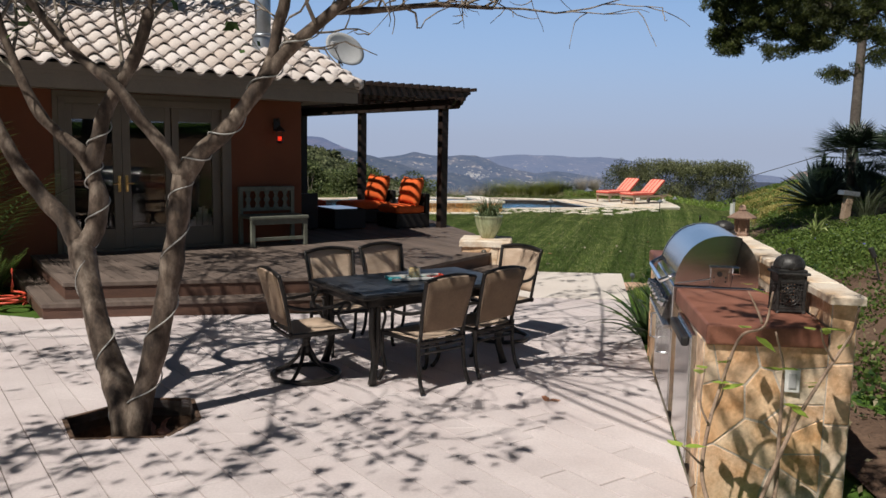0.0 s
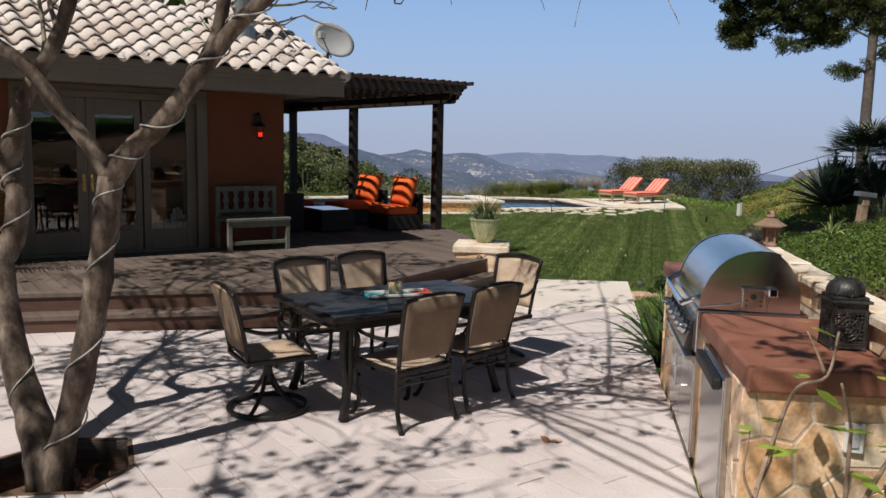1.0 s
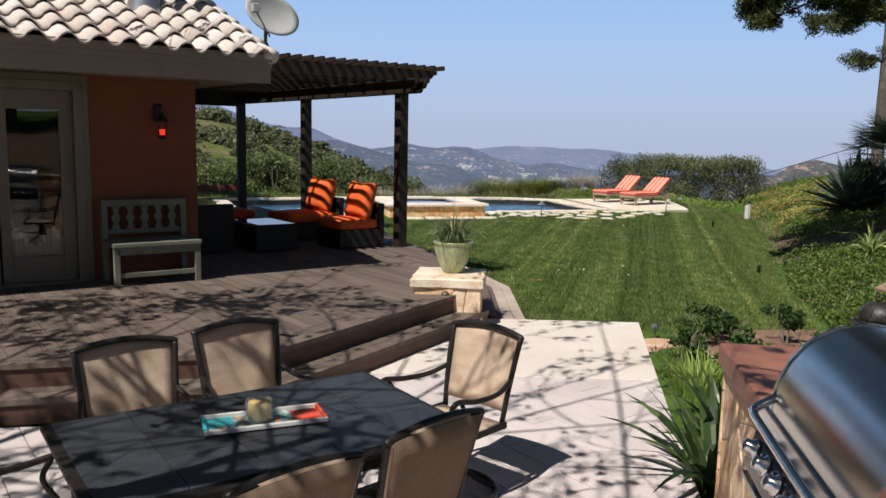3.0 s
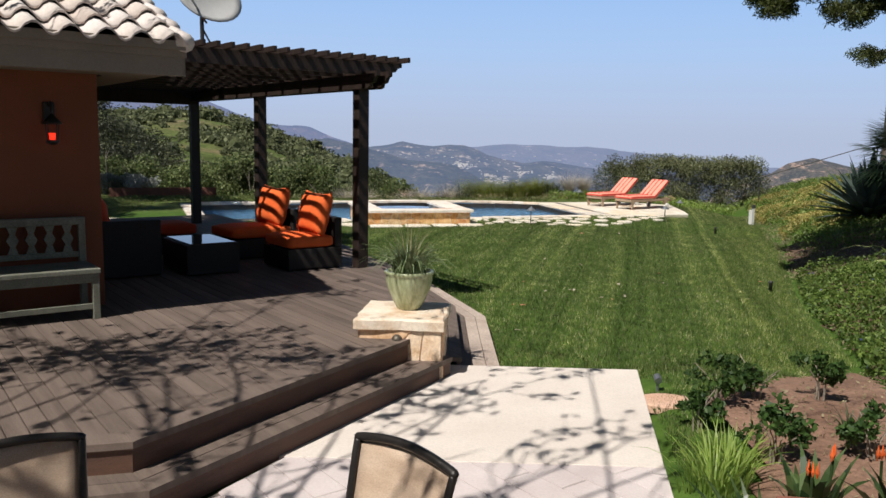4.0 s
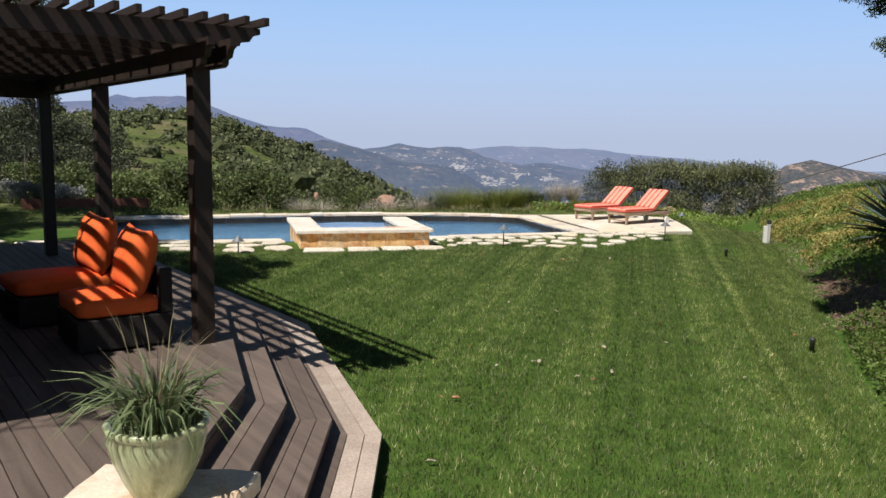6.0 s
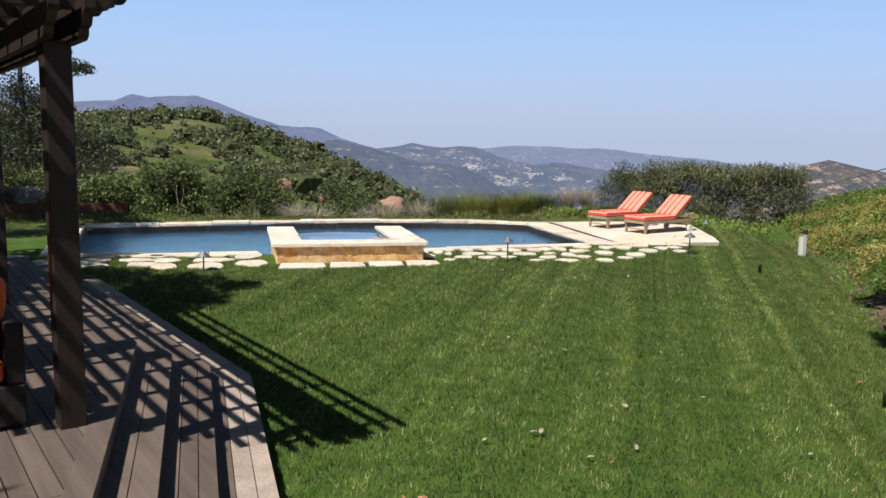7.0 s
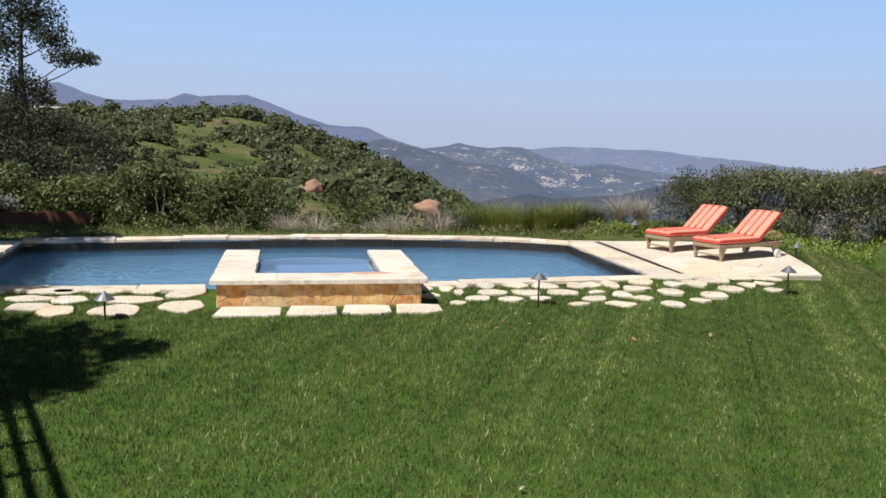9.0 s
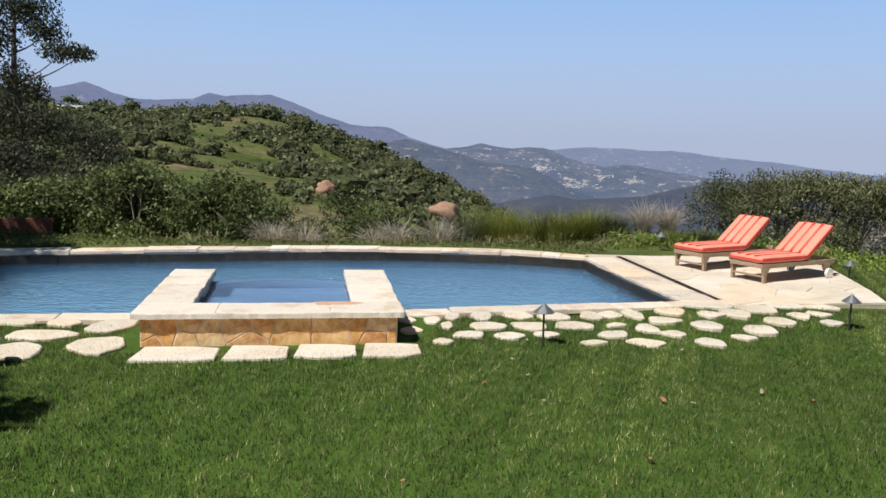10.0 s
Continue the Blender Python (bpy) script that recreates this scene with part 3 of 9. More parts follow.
def ground_z(x, y):
    e = line(EDGE, y)
    z = -0.06 - 0.14 * step((y - 9.5) / 3) + 0.06 * step((y - 18) / 4)
    z -= (0.06 - 0.015 * step((y - 17) / 5)) * max(0.0, min(x, e) - 2.2) * step((y - 9) / 3)
    if x > e and y < 70:
        d = x - e
        top = line(TOP, y)
        z += top * (1 - math.exp(-line(RISE, y) * d / top)) * step(d / 0.9 + 0.25)
        z += 0.06 * noise.noise((x * 0.7, y * 0.7, 0)) * min(1, d)
    if x > 3.0 and y > 24:
        z += 0.165 * step((y - 24) / 2.5) * step((x - 3) / 2) * step((10.5 - x) / 2)
    if y < 11 and e > x > 2.4 and y > 2:
        z += 0.05 * step((x - 2.5) / 0.6)
    if inside(x, y, PATIO) or inside(x, y, DECK):
        z = -0.55 if inside(x, y, HOLE) else -0.22
    r = line(RIM, x)
    if y > r:
        d = y - r
        drop = -0.42 * d if d < 12 else -5.0 - 0.10 * (d - 12)
        drop = max(drop, line([(-60, -1.2), (-13, -1.9), (-4.5, -3.2), (1, -6.5), (5, -9.5)], x))
        c = line(CREST, x)
        k = step((y - 55) / 140)
        far = (1 - k) * (z + drop) + k * c
        if y > 195:
            far = c - (y - 195) * 0.22
        far += (0.5 + min(3.0, d * 0.015)) * noise.fractal((x * 0.03, y * 0.03, 3.3), 1.0, 2.0, 4) * step(d / 30)
        z = max(far, -240)
    return z


def axis(lo, hi, fine, far, k):
    near = list(np.arange(lo, hi + 1e-6, fine))
    a, s = [], fine
    x = hi
    while x < far:
        s *= k
        x += s
        a.append(x)
    b, s, x = [], fine, lo
    while x > -far:
        s *= k
        x -= s
        b.append(x)
    return b[::-1] + near + a


gx, gy = axis(-13, 15, 0.3, 4000, 1.09), axis(-6, 40, 0.3, 4200, 1.07)
def nearest(x, y, poly):
    """The point of a polygon's outline nearest to (x, y)."""
    best = None
    for (x0, y0), (x1, y1) in zip(poly, poly[1:] + poly[:1]):
        l2 = (x1 - x0) ** 2 + (y1 - y0) ** 2
        t = min(1.0, max(0.0, ((x - x0) * (x1 - x0) + (y - y0) * (y1 - y0)) / max(l2, 1e-9)))
        q = (x0 + (x1 - x0) * t, y0 + (y1 - y0) * t)
        d = math.hypot(q[0] - x, q[1] - y)
        if best is None or d < best[0]:
            best = (d, q)
    return best


verts, wet = [], []
for y in gy:
    for x in gx:
        z = ground_z(x, y)
        w = False
        if -8.5 < x < 6 and 22.5 < y < 32:
            w = inside(x, y, POOL)
            d, q = nearest(x, y, POOL)
            if w:
                x2, y2 = q
                verts.append((x2, y2, min(z, -0.2)))
                wet.append(True)
                continue
            if d < 0.4:
                z = min(z, -0.2)
        if inside(x, y, PAD):
            z = min(z, -0.2)
        verts.append((x, y, z))
        wet.append(w)
nx = len(gx)
faces = [(j * nx + i, j * nx + i + 1, (j + 1) * nx + i + 1, (j + 1) * nx + i) for j in range(len(gy) - 1) for i in range(nx - 1)]
faces = [f for f in faces if not all(wet[k] for k in f)]
m, nt, p, co = base_mat("turf_and_hillside", True)
sep = nt.nodes.new("ShaderNodeSeparateXYZ")
nt.links.new(co, sep.inputs[0])
turf = ramp(nt, noise_tex(nt, co, 5, 5, 0.6), [(0.3, (0.040, 0.085, 0.014)), (0.7, (0.085, 0.15, 0.026))])
hill = ramp(nt, noise_tex(nt, co, 0.07, 8, 0.62), [(0.34, (0.065, 0.088, 0.026)), (0.47, (0.100, 0.130, 0.038)), (0.55, (0.125, 0.130, 0.054)), (0.62, (0.19, 0.155, 0.09)), (0.72, (0.28, 0.205, 0.14))])
hill = mixc(nt, 1.0, hill, ramp(nt, noise_tex(nt, co, 0.9, 6, 0.7), [(0.36, (0.55, 0.60, 0.58)), (0.64, (1.4, 1.36, 1.36))]), "MULTIPLY")
far_y = nt.nodes.new("ShaderNodeMapRange")
far_y.inputs["From Min"].default_value, far_y.inputs["From Max"].default_value = 28.0, 29.2
slant = nt.nodes.new("ShaderNodeMath")
slant.operation = "MULTIPLY_ADD"
slant.inputs[1].default_value = -0.45
nt.links.new(sep.outputs[0], slant.inputs[0])
nt.links.new(sep.outputs[1], slant.inputs[2])
nt.links.new(slant.outputs[0], far_y.inputs[0])
col = mixc(nt, far_y.outputs[0], turf, hill)
nt.links.new(col, p.inputs["Base Color"])
p.inputs["Roughness"].default_value, p.inputs["Specular IOR Level"].default_value = 0.95, 0.15
bump(nt, p, noise_tex(nt, co, 9, 5, 0.7), 0.6, 0.04)
# distance haze painted on the ground: blue emission grows with y
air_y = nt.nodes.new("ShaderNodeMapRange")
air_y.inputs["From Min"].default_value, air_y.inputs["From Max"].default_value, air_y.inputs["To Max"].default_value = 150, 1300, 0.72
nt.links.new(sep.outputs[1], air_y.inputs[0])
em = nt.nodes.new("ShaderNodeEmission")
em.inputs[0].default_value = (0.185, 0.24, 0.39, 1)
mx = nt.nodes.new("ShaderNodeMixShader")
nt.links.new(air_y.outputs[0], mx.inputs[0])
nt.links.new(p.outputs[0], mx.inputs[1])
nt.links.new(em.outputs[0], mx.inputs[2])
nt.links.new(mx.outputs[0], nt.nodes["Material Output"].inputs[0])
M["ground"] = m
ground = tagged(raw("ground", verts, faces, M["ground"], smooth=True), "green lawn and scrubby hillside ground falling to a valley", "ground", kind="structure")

# ---- far ridges ----
def ridge(name, y, crest, depth, base, mat, seed, rough, label):
    """A far range: its crest line, a face worn into spurs, and a back."""
    xs = np.linspace(crest[0][0], crest[-1][0], 420)
    rows = []
    for k in range(15):
        t = k / 12
        row = []
        for x in xs:
            c = line(crest, x) + rough * 0.34 * noise.fractal((x * 0.0065 + seed, 0, 0), 0.8, 2.1, 6)
            h = c + (base - c) * (t ** 1.15 if t <= 1 else 1)
            if k > 0:
                h += rough * 3.2 * (abs(noise.noise((x * 0.006 + seed, t * depth * 0.0035, 1.7))) - 0.25 + 0.5 * noise.fractal((x * 0.012 + seed, t * depth * 0.012, 4.7), 1.0, 2.1, 5)) * min(1, t * 2)
            row.append((x, y - depth * t, h))
        rows.append(row)
    back = [(x, y + depth * 0.5, base) for x in xs]
    rows = [back] + rows
    v = [q for r in rows for q in r]
    n = len(xs)
    f = [(j * n + i, j * n + i + 1, (j + 1) * n + i + 1, (j + 1) * n + i) for j in range(len(rows) - 1) for i in range(n - 1)]
    return tagged(raw(name, v, f, mat, smooth=True), label, "hills", kind="structure")


def by_view(y, pts):
    """Crest points from bearing (degrees east of north) and rise over the eye (per mille)."""
    return [((y - 15.0) * math.tan(radians(a)) + 2.6, 2.06 + (y - 15.0) / math.cos(radians(a)) * r * 0.001) for a, r in pts]


# emitted air colour; each range and the village take a share as haze
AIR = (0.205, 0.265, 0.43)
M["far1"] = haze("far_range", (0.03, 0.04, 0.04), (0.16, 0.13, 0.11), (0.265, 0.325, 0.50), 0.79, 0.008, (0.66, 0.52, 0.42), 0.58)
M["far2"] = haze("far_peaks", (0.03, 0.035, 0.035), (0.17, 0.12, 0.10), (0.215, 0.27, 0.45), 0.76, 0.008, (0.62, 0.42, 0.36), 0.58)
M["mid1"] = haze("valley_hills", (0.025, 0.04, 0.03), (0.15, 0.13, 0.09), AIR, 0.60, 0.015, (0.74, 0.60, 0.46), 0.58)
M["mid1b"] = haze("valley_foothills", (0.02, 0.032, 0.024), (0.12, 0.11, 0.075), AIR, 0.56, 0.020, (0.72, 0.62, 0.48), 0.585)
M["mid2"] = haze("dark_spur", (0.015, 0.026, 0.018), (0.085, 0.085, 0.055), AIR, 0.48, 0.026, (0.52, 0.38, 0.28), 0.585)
# the foothill's shade is painted in with near-black tones
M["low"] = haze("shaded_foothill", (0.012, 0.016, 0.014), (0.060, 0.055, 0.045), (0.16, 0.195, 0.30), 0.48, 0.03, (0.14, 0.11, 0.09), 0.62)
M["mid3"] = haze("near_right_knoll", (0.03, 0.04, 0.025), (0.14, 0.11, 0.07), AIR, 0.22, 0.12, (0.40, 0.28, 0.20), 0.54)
far_things = []
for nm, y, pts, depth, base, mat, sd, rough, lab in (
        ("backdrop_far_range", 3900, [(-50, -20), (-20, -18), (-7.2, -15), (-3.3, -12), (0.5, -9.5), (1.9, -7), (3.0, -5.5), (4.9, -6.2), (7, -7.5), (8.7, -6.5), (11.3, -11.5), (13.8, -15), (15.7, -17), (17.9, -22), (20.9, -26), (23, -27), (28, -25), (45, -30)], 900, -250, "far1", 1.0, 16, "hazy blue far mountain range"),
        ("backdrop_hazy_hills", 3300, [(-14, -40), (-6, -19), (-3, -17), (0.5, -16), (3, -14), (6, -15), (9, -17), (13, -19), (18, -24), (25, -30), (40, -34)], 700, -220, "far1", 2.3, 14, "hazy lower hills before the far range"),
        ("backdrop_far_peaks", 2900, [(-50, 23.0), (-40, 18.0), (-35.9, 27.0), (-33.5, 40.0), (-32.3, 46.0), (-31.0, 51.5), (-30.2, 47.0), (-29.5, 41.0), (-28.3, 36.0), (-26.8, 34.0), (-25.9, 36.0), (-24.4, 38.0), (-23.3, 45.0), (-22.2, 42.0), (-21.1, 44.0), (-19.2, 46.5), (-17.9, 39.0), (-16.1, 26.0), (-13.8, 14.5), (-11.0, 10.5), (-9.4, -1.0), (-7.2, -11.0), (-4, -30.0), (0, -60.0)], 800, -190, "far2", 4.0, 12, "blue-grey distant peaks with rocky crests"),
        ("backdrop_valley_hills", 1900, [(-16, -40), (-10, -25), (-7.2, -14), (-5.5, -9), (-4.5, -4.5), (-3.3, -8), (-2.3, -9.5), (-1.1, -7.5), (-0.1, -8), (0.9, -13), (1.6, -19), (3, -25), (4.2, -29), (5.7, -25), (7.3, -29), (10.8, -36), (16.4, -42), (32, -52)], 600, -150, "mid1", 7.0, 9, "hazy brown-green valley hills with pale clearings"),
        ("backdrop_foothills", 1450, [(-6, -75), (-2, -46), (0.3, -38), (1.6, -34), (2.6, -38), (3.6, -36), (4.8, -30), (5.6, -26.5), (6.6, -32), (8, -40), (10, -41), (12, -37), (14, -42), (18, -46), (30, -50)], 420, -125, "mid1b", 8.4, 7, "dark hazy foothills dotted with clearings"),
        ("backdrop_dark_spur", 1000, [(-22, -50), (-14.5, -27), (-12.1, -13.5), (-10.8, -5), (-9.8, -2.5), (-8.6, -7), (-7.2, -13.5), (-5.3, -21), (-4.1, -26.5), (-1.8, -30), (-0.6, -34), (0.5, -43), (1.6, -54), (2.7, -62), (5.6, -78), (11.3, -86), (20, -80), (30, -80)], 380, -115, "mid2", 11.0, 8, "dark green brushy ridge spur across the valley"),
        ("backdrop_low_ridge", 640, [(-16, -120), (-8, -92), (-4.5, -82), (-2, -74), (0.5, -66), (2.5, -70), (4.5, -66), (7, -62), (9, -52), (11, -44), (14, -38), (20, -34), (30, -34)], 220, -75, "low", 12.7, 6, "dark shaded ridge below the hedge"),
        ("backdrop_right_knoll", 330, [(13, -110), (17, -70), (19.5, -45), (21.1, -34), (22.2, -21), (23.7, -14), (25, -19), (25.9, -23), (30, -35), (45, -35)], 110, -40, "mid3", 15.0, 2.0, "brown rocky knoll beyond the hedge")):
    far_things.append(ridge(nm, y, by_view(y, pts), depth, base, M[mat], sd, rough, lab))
# scattered pale houses of the far village, set on the hills
g = random.Random(21)
vb = B()
trees = [BVHTree.FromPolygons([tuple(v.co) for v in ob.data.vertices], [tuple(p.vertices) for p in ob.data.polygons]) for ob in far_things if ob.name not in ("backdrop_low_ridge", "backdrop_right_knoll")]
eye = Vector((2.6, 15.0, 2.06))
spots = [(0.0, -33, 0.45, 2.5), (2.3, -50, 0.8, 2.2), (2.8, -53, 0.5, 1.5), (4.0, -40, 0.6, 1.6), (9.6, -57, 0.6, 1.5), (10.3, -43, 0.7, 1.2), (1.2, -42, 0.6, 2.0), (6.1, -44, 0.3, 2.0), (2.0, -25, 2.0, 2.0), (6.0, -22, 3.0, 1.5), (-3.0, -24, 1.6, 3.0)]
for k in range(190):
    a0, r0, da, dr = spots[min(len(spots) - 1, int(len(spots) * g.random() ** 1.7))]
    a, rise = g.gauss(a0, da), g.gauss(r0, dr)
    d = Vector((math.sin(radians(a)), math.cos(radians(a)), rise * 0.001)).normalized()
    hits = [q for q in (t.ray_cast(eye, d)[0] for t in trees) if q is not None]
    if not hits:
        continue
    q = min(hits, key=lambda v: v.y)
    if not 1050 < q.y < 3600:
        continue
    f = q.y / 1400
    w, h = g.uniform(0.7, 3.0) * f, g.uniform(0.4, 0.9) * f
    box(vb, q.x - w, q.x + w, q.y - 3, q.y + 5, q.z - 3, q.z + h)
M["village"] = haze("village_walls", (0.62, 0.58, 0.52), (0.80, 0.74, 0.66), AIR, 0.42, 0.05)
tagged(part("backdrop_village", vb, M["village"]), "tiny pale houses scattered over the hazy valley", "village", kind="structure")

# ---- patio ----
def strips(poly, ang, width, lo_len, hi_len, gap, seed, hole=None):
    """Boards or planks laid along a direction over a polygon, cut to its outline."""
    r = random.Random(seed)
    c, s = math.cos(radians(ang)), math.sin(radians(ang))
    us = [c * x + s * y for x, y in poly]
    ws = [-s * x + c * y for x, y in poly]
    out, w = [], min(ws)
    while w < max(ws):
        strip = cut(cut(list(poly), s, -c, -(w + gap / 2)), -s, c, w + width - gap / 2)
        u = min(us) - r.uniform(0, hi_len)
        while u < max(us) and len(strip) >= 3:
            l = r.uniform(lo_len, hi_len)
            piece = cut(cut(strip, -c, -s, -(u + gap / 2)), c, s, u + l - gap / 2)
            if len(piece) >= 3 and abs(area(piece)) > 0.004:
                if hole:
                    rest = piece
                    for (x0, y0), (x1, y1) in zip(hole, hole[1:] + hole[:1]):
                        nx, ny = (y1 - y0), -(x1 - x0)
                        k = nx * x0 + ny * y0
                        bit = cut(rest, -nx, -ny, -k)
                        if len(bit) >= 3 and abs(area(bit)) > 0.003:
                            out.append(bit)
                        rest = cut(rest, nx, ny, k)
                        if len(rest) < 3:
                            break
                else:
                    out.append(piece)
            u += l
        w += width
    return out


def clean(poly):
    out = []
    for q in poly:
        if not out or math.dist(q, out[-1]) > 0.004:
            out.append(q)
    if len(out) > 1 and math.dist(out[0], out[-1]) < 0.004:
        out.pop()
    return out


def lay(pieces, host, name, mat, rest_mat, z0, z1, near, limit=300, inset=0.004):
    """The pieces nearest the walk as objects of their own, the others joined."""
    pieces = [q for q in (clean(q) for q in pieces) if len(q) >= 3 and abs(area(q)) > 0.003]
    pieces = [q if area(q) > 0 else q[::-1] for q in pieces]
    pieces.sort(key=lambda q: math.dist((sum(a for a, _ in q) / len(q), sum(b for _, b in q) / len(q)), near))
    r = random.Random(3)
    rest = B()
    for i, q in enumerate(pieces):
        dz = r.uniform(-0.0015, 0.0015)
        if i < limit:
            cx, cy = sum(a for a, _ in q) / len(q), sum(b for _, b in q) / len(q)
            b = B()
            prism(b, [(a - cx, c - cy) for a, c in q], z0, z1 + dz, inset)
            part(name, b, mat, host, m=pose(cx, cy, 0))
        else:
            prism(rest, q, z0, z1 + dz, inset)
    if len(pieces) > limit:
        tagged(part(name + "_rest", rest, rest_mat, host), kind="stuff")
    else:
        rest.free()


b = B()
for q in strips(PATIO, 38, 30, 60, 61, 0.0, 1, HOLE):
    prism(b, clean(q), -0.12, -0.010)
patio = solo("patio", b, M["mortar"], "pinkish white stone plank patio dappled with shade", "patio", kind="structure")
lay(strips(PATIO, 128, 0.205, 0.75, 1.5, 0.007, 5, HOLE), patio, "plank", M["patio"], M["patio_rest"], -0.06, 0.0, (-0.2, 3.6), 290)
# plain pale landing at the far end
b = B()
prism(b, [(-0.6, 8.35), (2.25, 8.35), (2.535, 10.47), (0.5, 10.47)], -0.10, 0.006, 0.004)
solo("pavement_landing", b, M["slab_pale"], "plain pale concrete landing at the lawn end of the patio", "paving", kind="structure")
# tree pit
b = B()
n = len(HOLE)
for i in range(n):
    a, c = HOLE[i], HOLE[(i + 1) % n]
    l = math.dist(a, c)
    ang = math.degrees(math.atan2(c[1] - a[1], c[0] - a[0]))
    box(b, 0, l, -0.03, 0.0, -0.5, 0.004, 0.003, pose(a[0], a[1], 0, 0, 0, ang))
solo("tree_pit_lining", b, M["soil"], "weathered timber lining of the sunken tree pit", "planter", kind="structure")
b = B()
prism(b, HOLE, -0.6, -0.20)
solo("tree_pit_soil", b, M["soil"], "brown soil in the tree pit", "soil", kind="structure")

# ---- deck ----
def offset_line(pts, d):
    """A line drawn aside by d to its right."""
    out = []
    for i, q in enumerate(pts):
        a, c = pts[max(0, i - 1)], pts[min(len(pts) - 1, i + 1)]
        n1 = n2 = None
        if i > 0:
            l = math.dist(pts[i - 1], q)
            n1 = ((q[1] - pts[i - 1][1]) / l, -(q[0] - pts[i - 1][0]) / l)
        if i < len(pts) - 1:
            l = math.dist(pts[i + 1], q)
            n2 = ((pts[i + 1][1] - q[1]) / l, -(pts[i + 1][0] - q[0]) / l)
        n1, n2 = n1 or n2, n2 or n1
        bx, by = n1[0] + n2[0], n1[1] + n2[1]
        k = 2 * d / (bx * bx + by * by)
        out.append((q[0] + bx * k, q[1] + by * k))
    return out


deck = thing("deck", "weathered grey-brown timber deck with two steps, partly in shade", "deck", kind="structure")
lay(strips(DECK, 128, 0.118, 2.0, 4.5, 0.008, 8), deck, "board", M["deck"], M["deck"], 0.295, 0.335, (-0.8, 9.5), 300)
b = B()
prism(b, DECK, -0.2, 0.285)
part("base", b, M["riser"], deck)
FRONT = [(-6.1, 9.5), (-4.03, 6.70), (-0.78, 7.70), (0.55, 10.05)]
LAWN_SIDE = [(0.40, 10.46), (0.32, 12.55), (-0.75, 15.6), (-4.2, 20.0)]


def stair(edge, d0, d1, z, thick, boards, mat, name, host, rise_to):
    """Treads of lengthwise boards along a bent edge, with the riser below."""
    for k in range(boards):
        w = (d1 - d0) / boards
        i0, i1 = offset_line(edge, d0 + k * w + 0.003), offset_line(edge, d0 + (k + 1) * w - 0.003)
        for a, c, e, f in zip(i0, i0[1:], i1, i1[1:]):
            bb = B()
            q = [a, c, f, e]
            if area(q) < 0:
                q = q[::-1]
            cx, cy = sum(t[0] for t in q) / 4, sum(t[1] for t in q) / 4
            prism(bb, [(t[0] - cx, t[1] - cy) for t in q], z - thick, z, 0.004)
            part(name, bb, mat if not isinstance(mat, list) else mat[k], host, m=pose(cx, cy, 0))
    o0, o1 = offset_line(edge, d1 - 0.05), offset_line(edge, d1 - 0.02)
    bb = B()
    for a, c, e, f in zip(o0, o0[1:], o1, o1[1:]):
        q = [a, c, f, e]
        prism(bb, q if area(q) > 0 else q[::-1], rise_to, z - thick)
    part("riser", bb, M["riser"], host)


# deck edge boards and risers on the patio side
stair(FRONT, -0.14, 0.02, 0.339, 0.04, 1, M["deck"], "edge_board", deck, 0.13)
stair(FRONT[:-1] + [(0.69, 10.30)], -0.02, 0.26, 0.160, 0.04, 2, M["deck"], "tread", deck, -0.02)
# three broad steps down to the lawn
stair(LAWN_SIDE, -0.14, 0.01, 0.339, 0.04, 1, M["deck"], "edge_board", deck, 0.13)
stair(LAWN_SIDE, -0.02, 0.29, 0.20, 0.04, 2, M["deck"], "tread", deck, 0.0)
stair(LAWN_SIDE, 0.27, 0.60, 0.07, 0.04, 3, M["deck"], "tread", deck, -0.1)
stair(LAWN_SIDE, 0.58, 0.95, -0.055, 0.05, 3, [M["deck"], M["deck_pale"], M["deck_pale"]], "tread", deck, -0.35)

# ---- house (drawn along its own axes) ----
def hpart(name, bm, mat, parent=None, label="", smooth=False):
    return part(name, bm, mat, parent, label, None if parent is not None else HOUSE, smooth)


house = thing("house", "terracotta stucco house with a pale tiled roof and taupe trim", "house", HOUSE, kind="structure")
b = B()
box(b, -6, 1.39, 10.25, 10.47, -0.3, 2.75)
hpart("wall", b, M["stucco"], house)
b = B()
box(b, 3.69, 4.9, 10.25, 10.47, -0.3, 2.75)
hpart("wall", b, M["stucco"], house)
b = B()
box(b, 1.39, 3.69, 10.25, 10.47, 2.43, 2.75)
hpart("lintel", b, M["stucco"], house)
b = B()
box(b, 1.39, 3.69, 10.25, 10.47, -0.3, 0.33)
hpart("threshold", b, M["stucco"], house)
b = B()
box(b, 4.68, 4.9, 10.47, 20, -0.3, 2.75)
hpart("wall", b, M["stucco"], house)
b = B()
box(b, -6, 4.68, 19.8, 20, -0.3, 2.75)
box(b, -6, -5.8, 10.47, 19.8, -0.3, 2.75)
hpart("wall", b, M["stucco"], house)
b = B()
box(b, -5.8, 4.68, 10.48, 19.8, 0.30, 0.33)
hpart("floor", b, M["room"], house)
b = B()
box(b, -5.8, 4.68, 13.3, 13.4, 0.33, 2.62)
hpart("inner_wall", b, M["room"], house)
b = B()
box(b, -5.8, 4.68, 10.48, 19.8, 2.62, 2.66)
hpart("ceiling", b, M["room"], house)
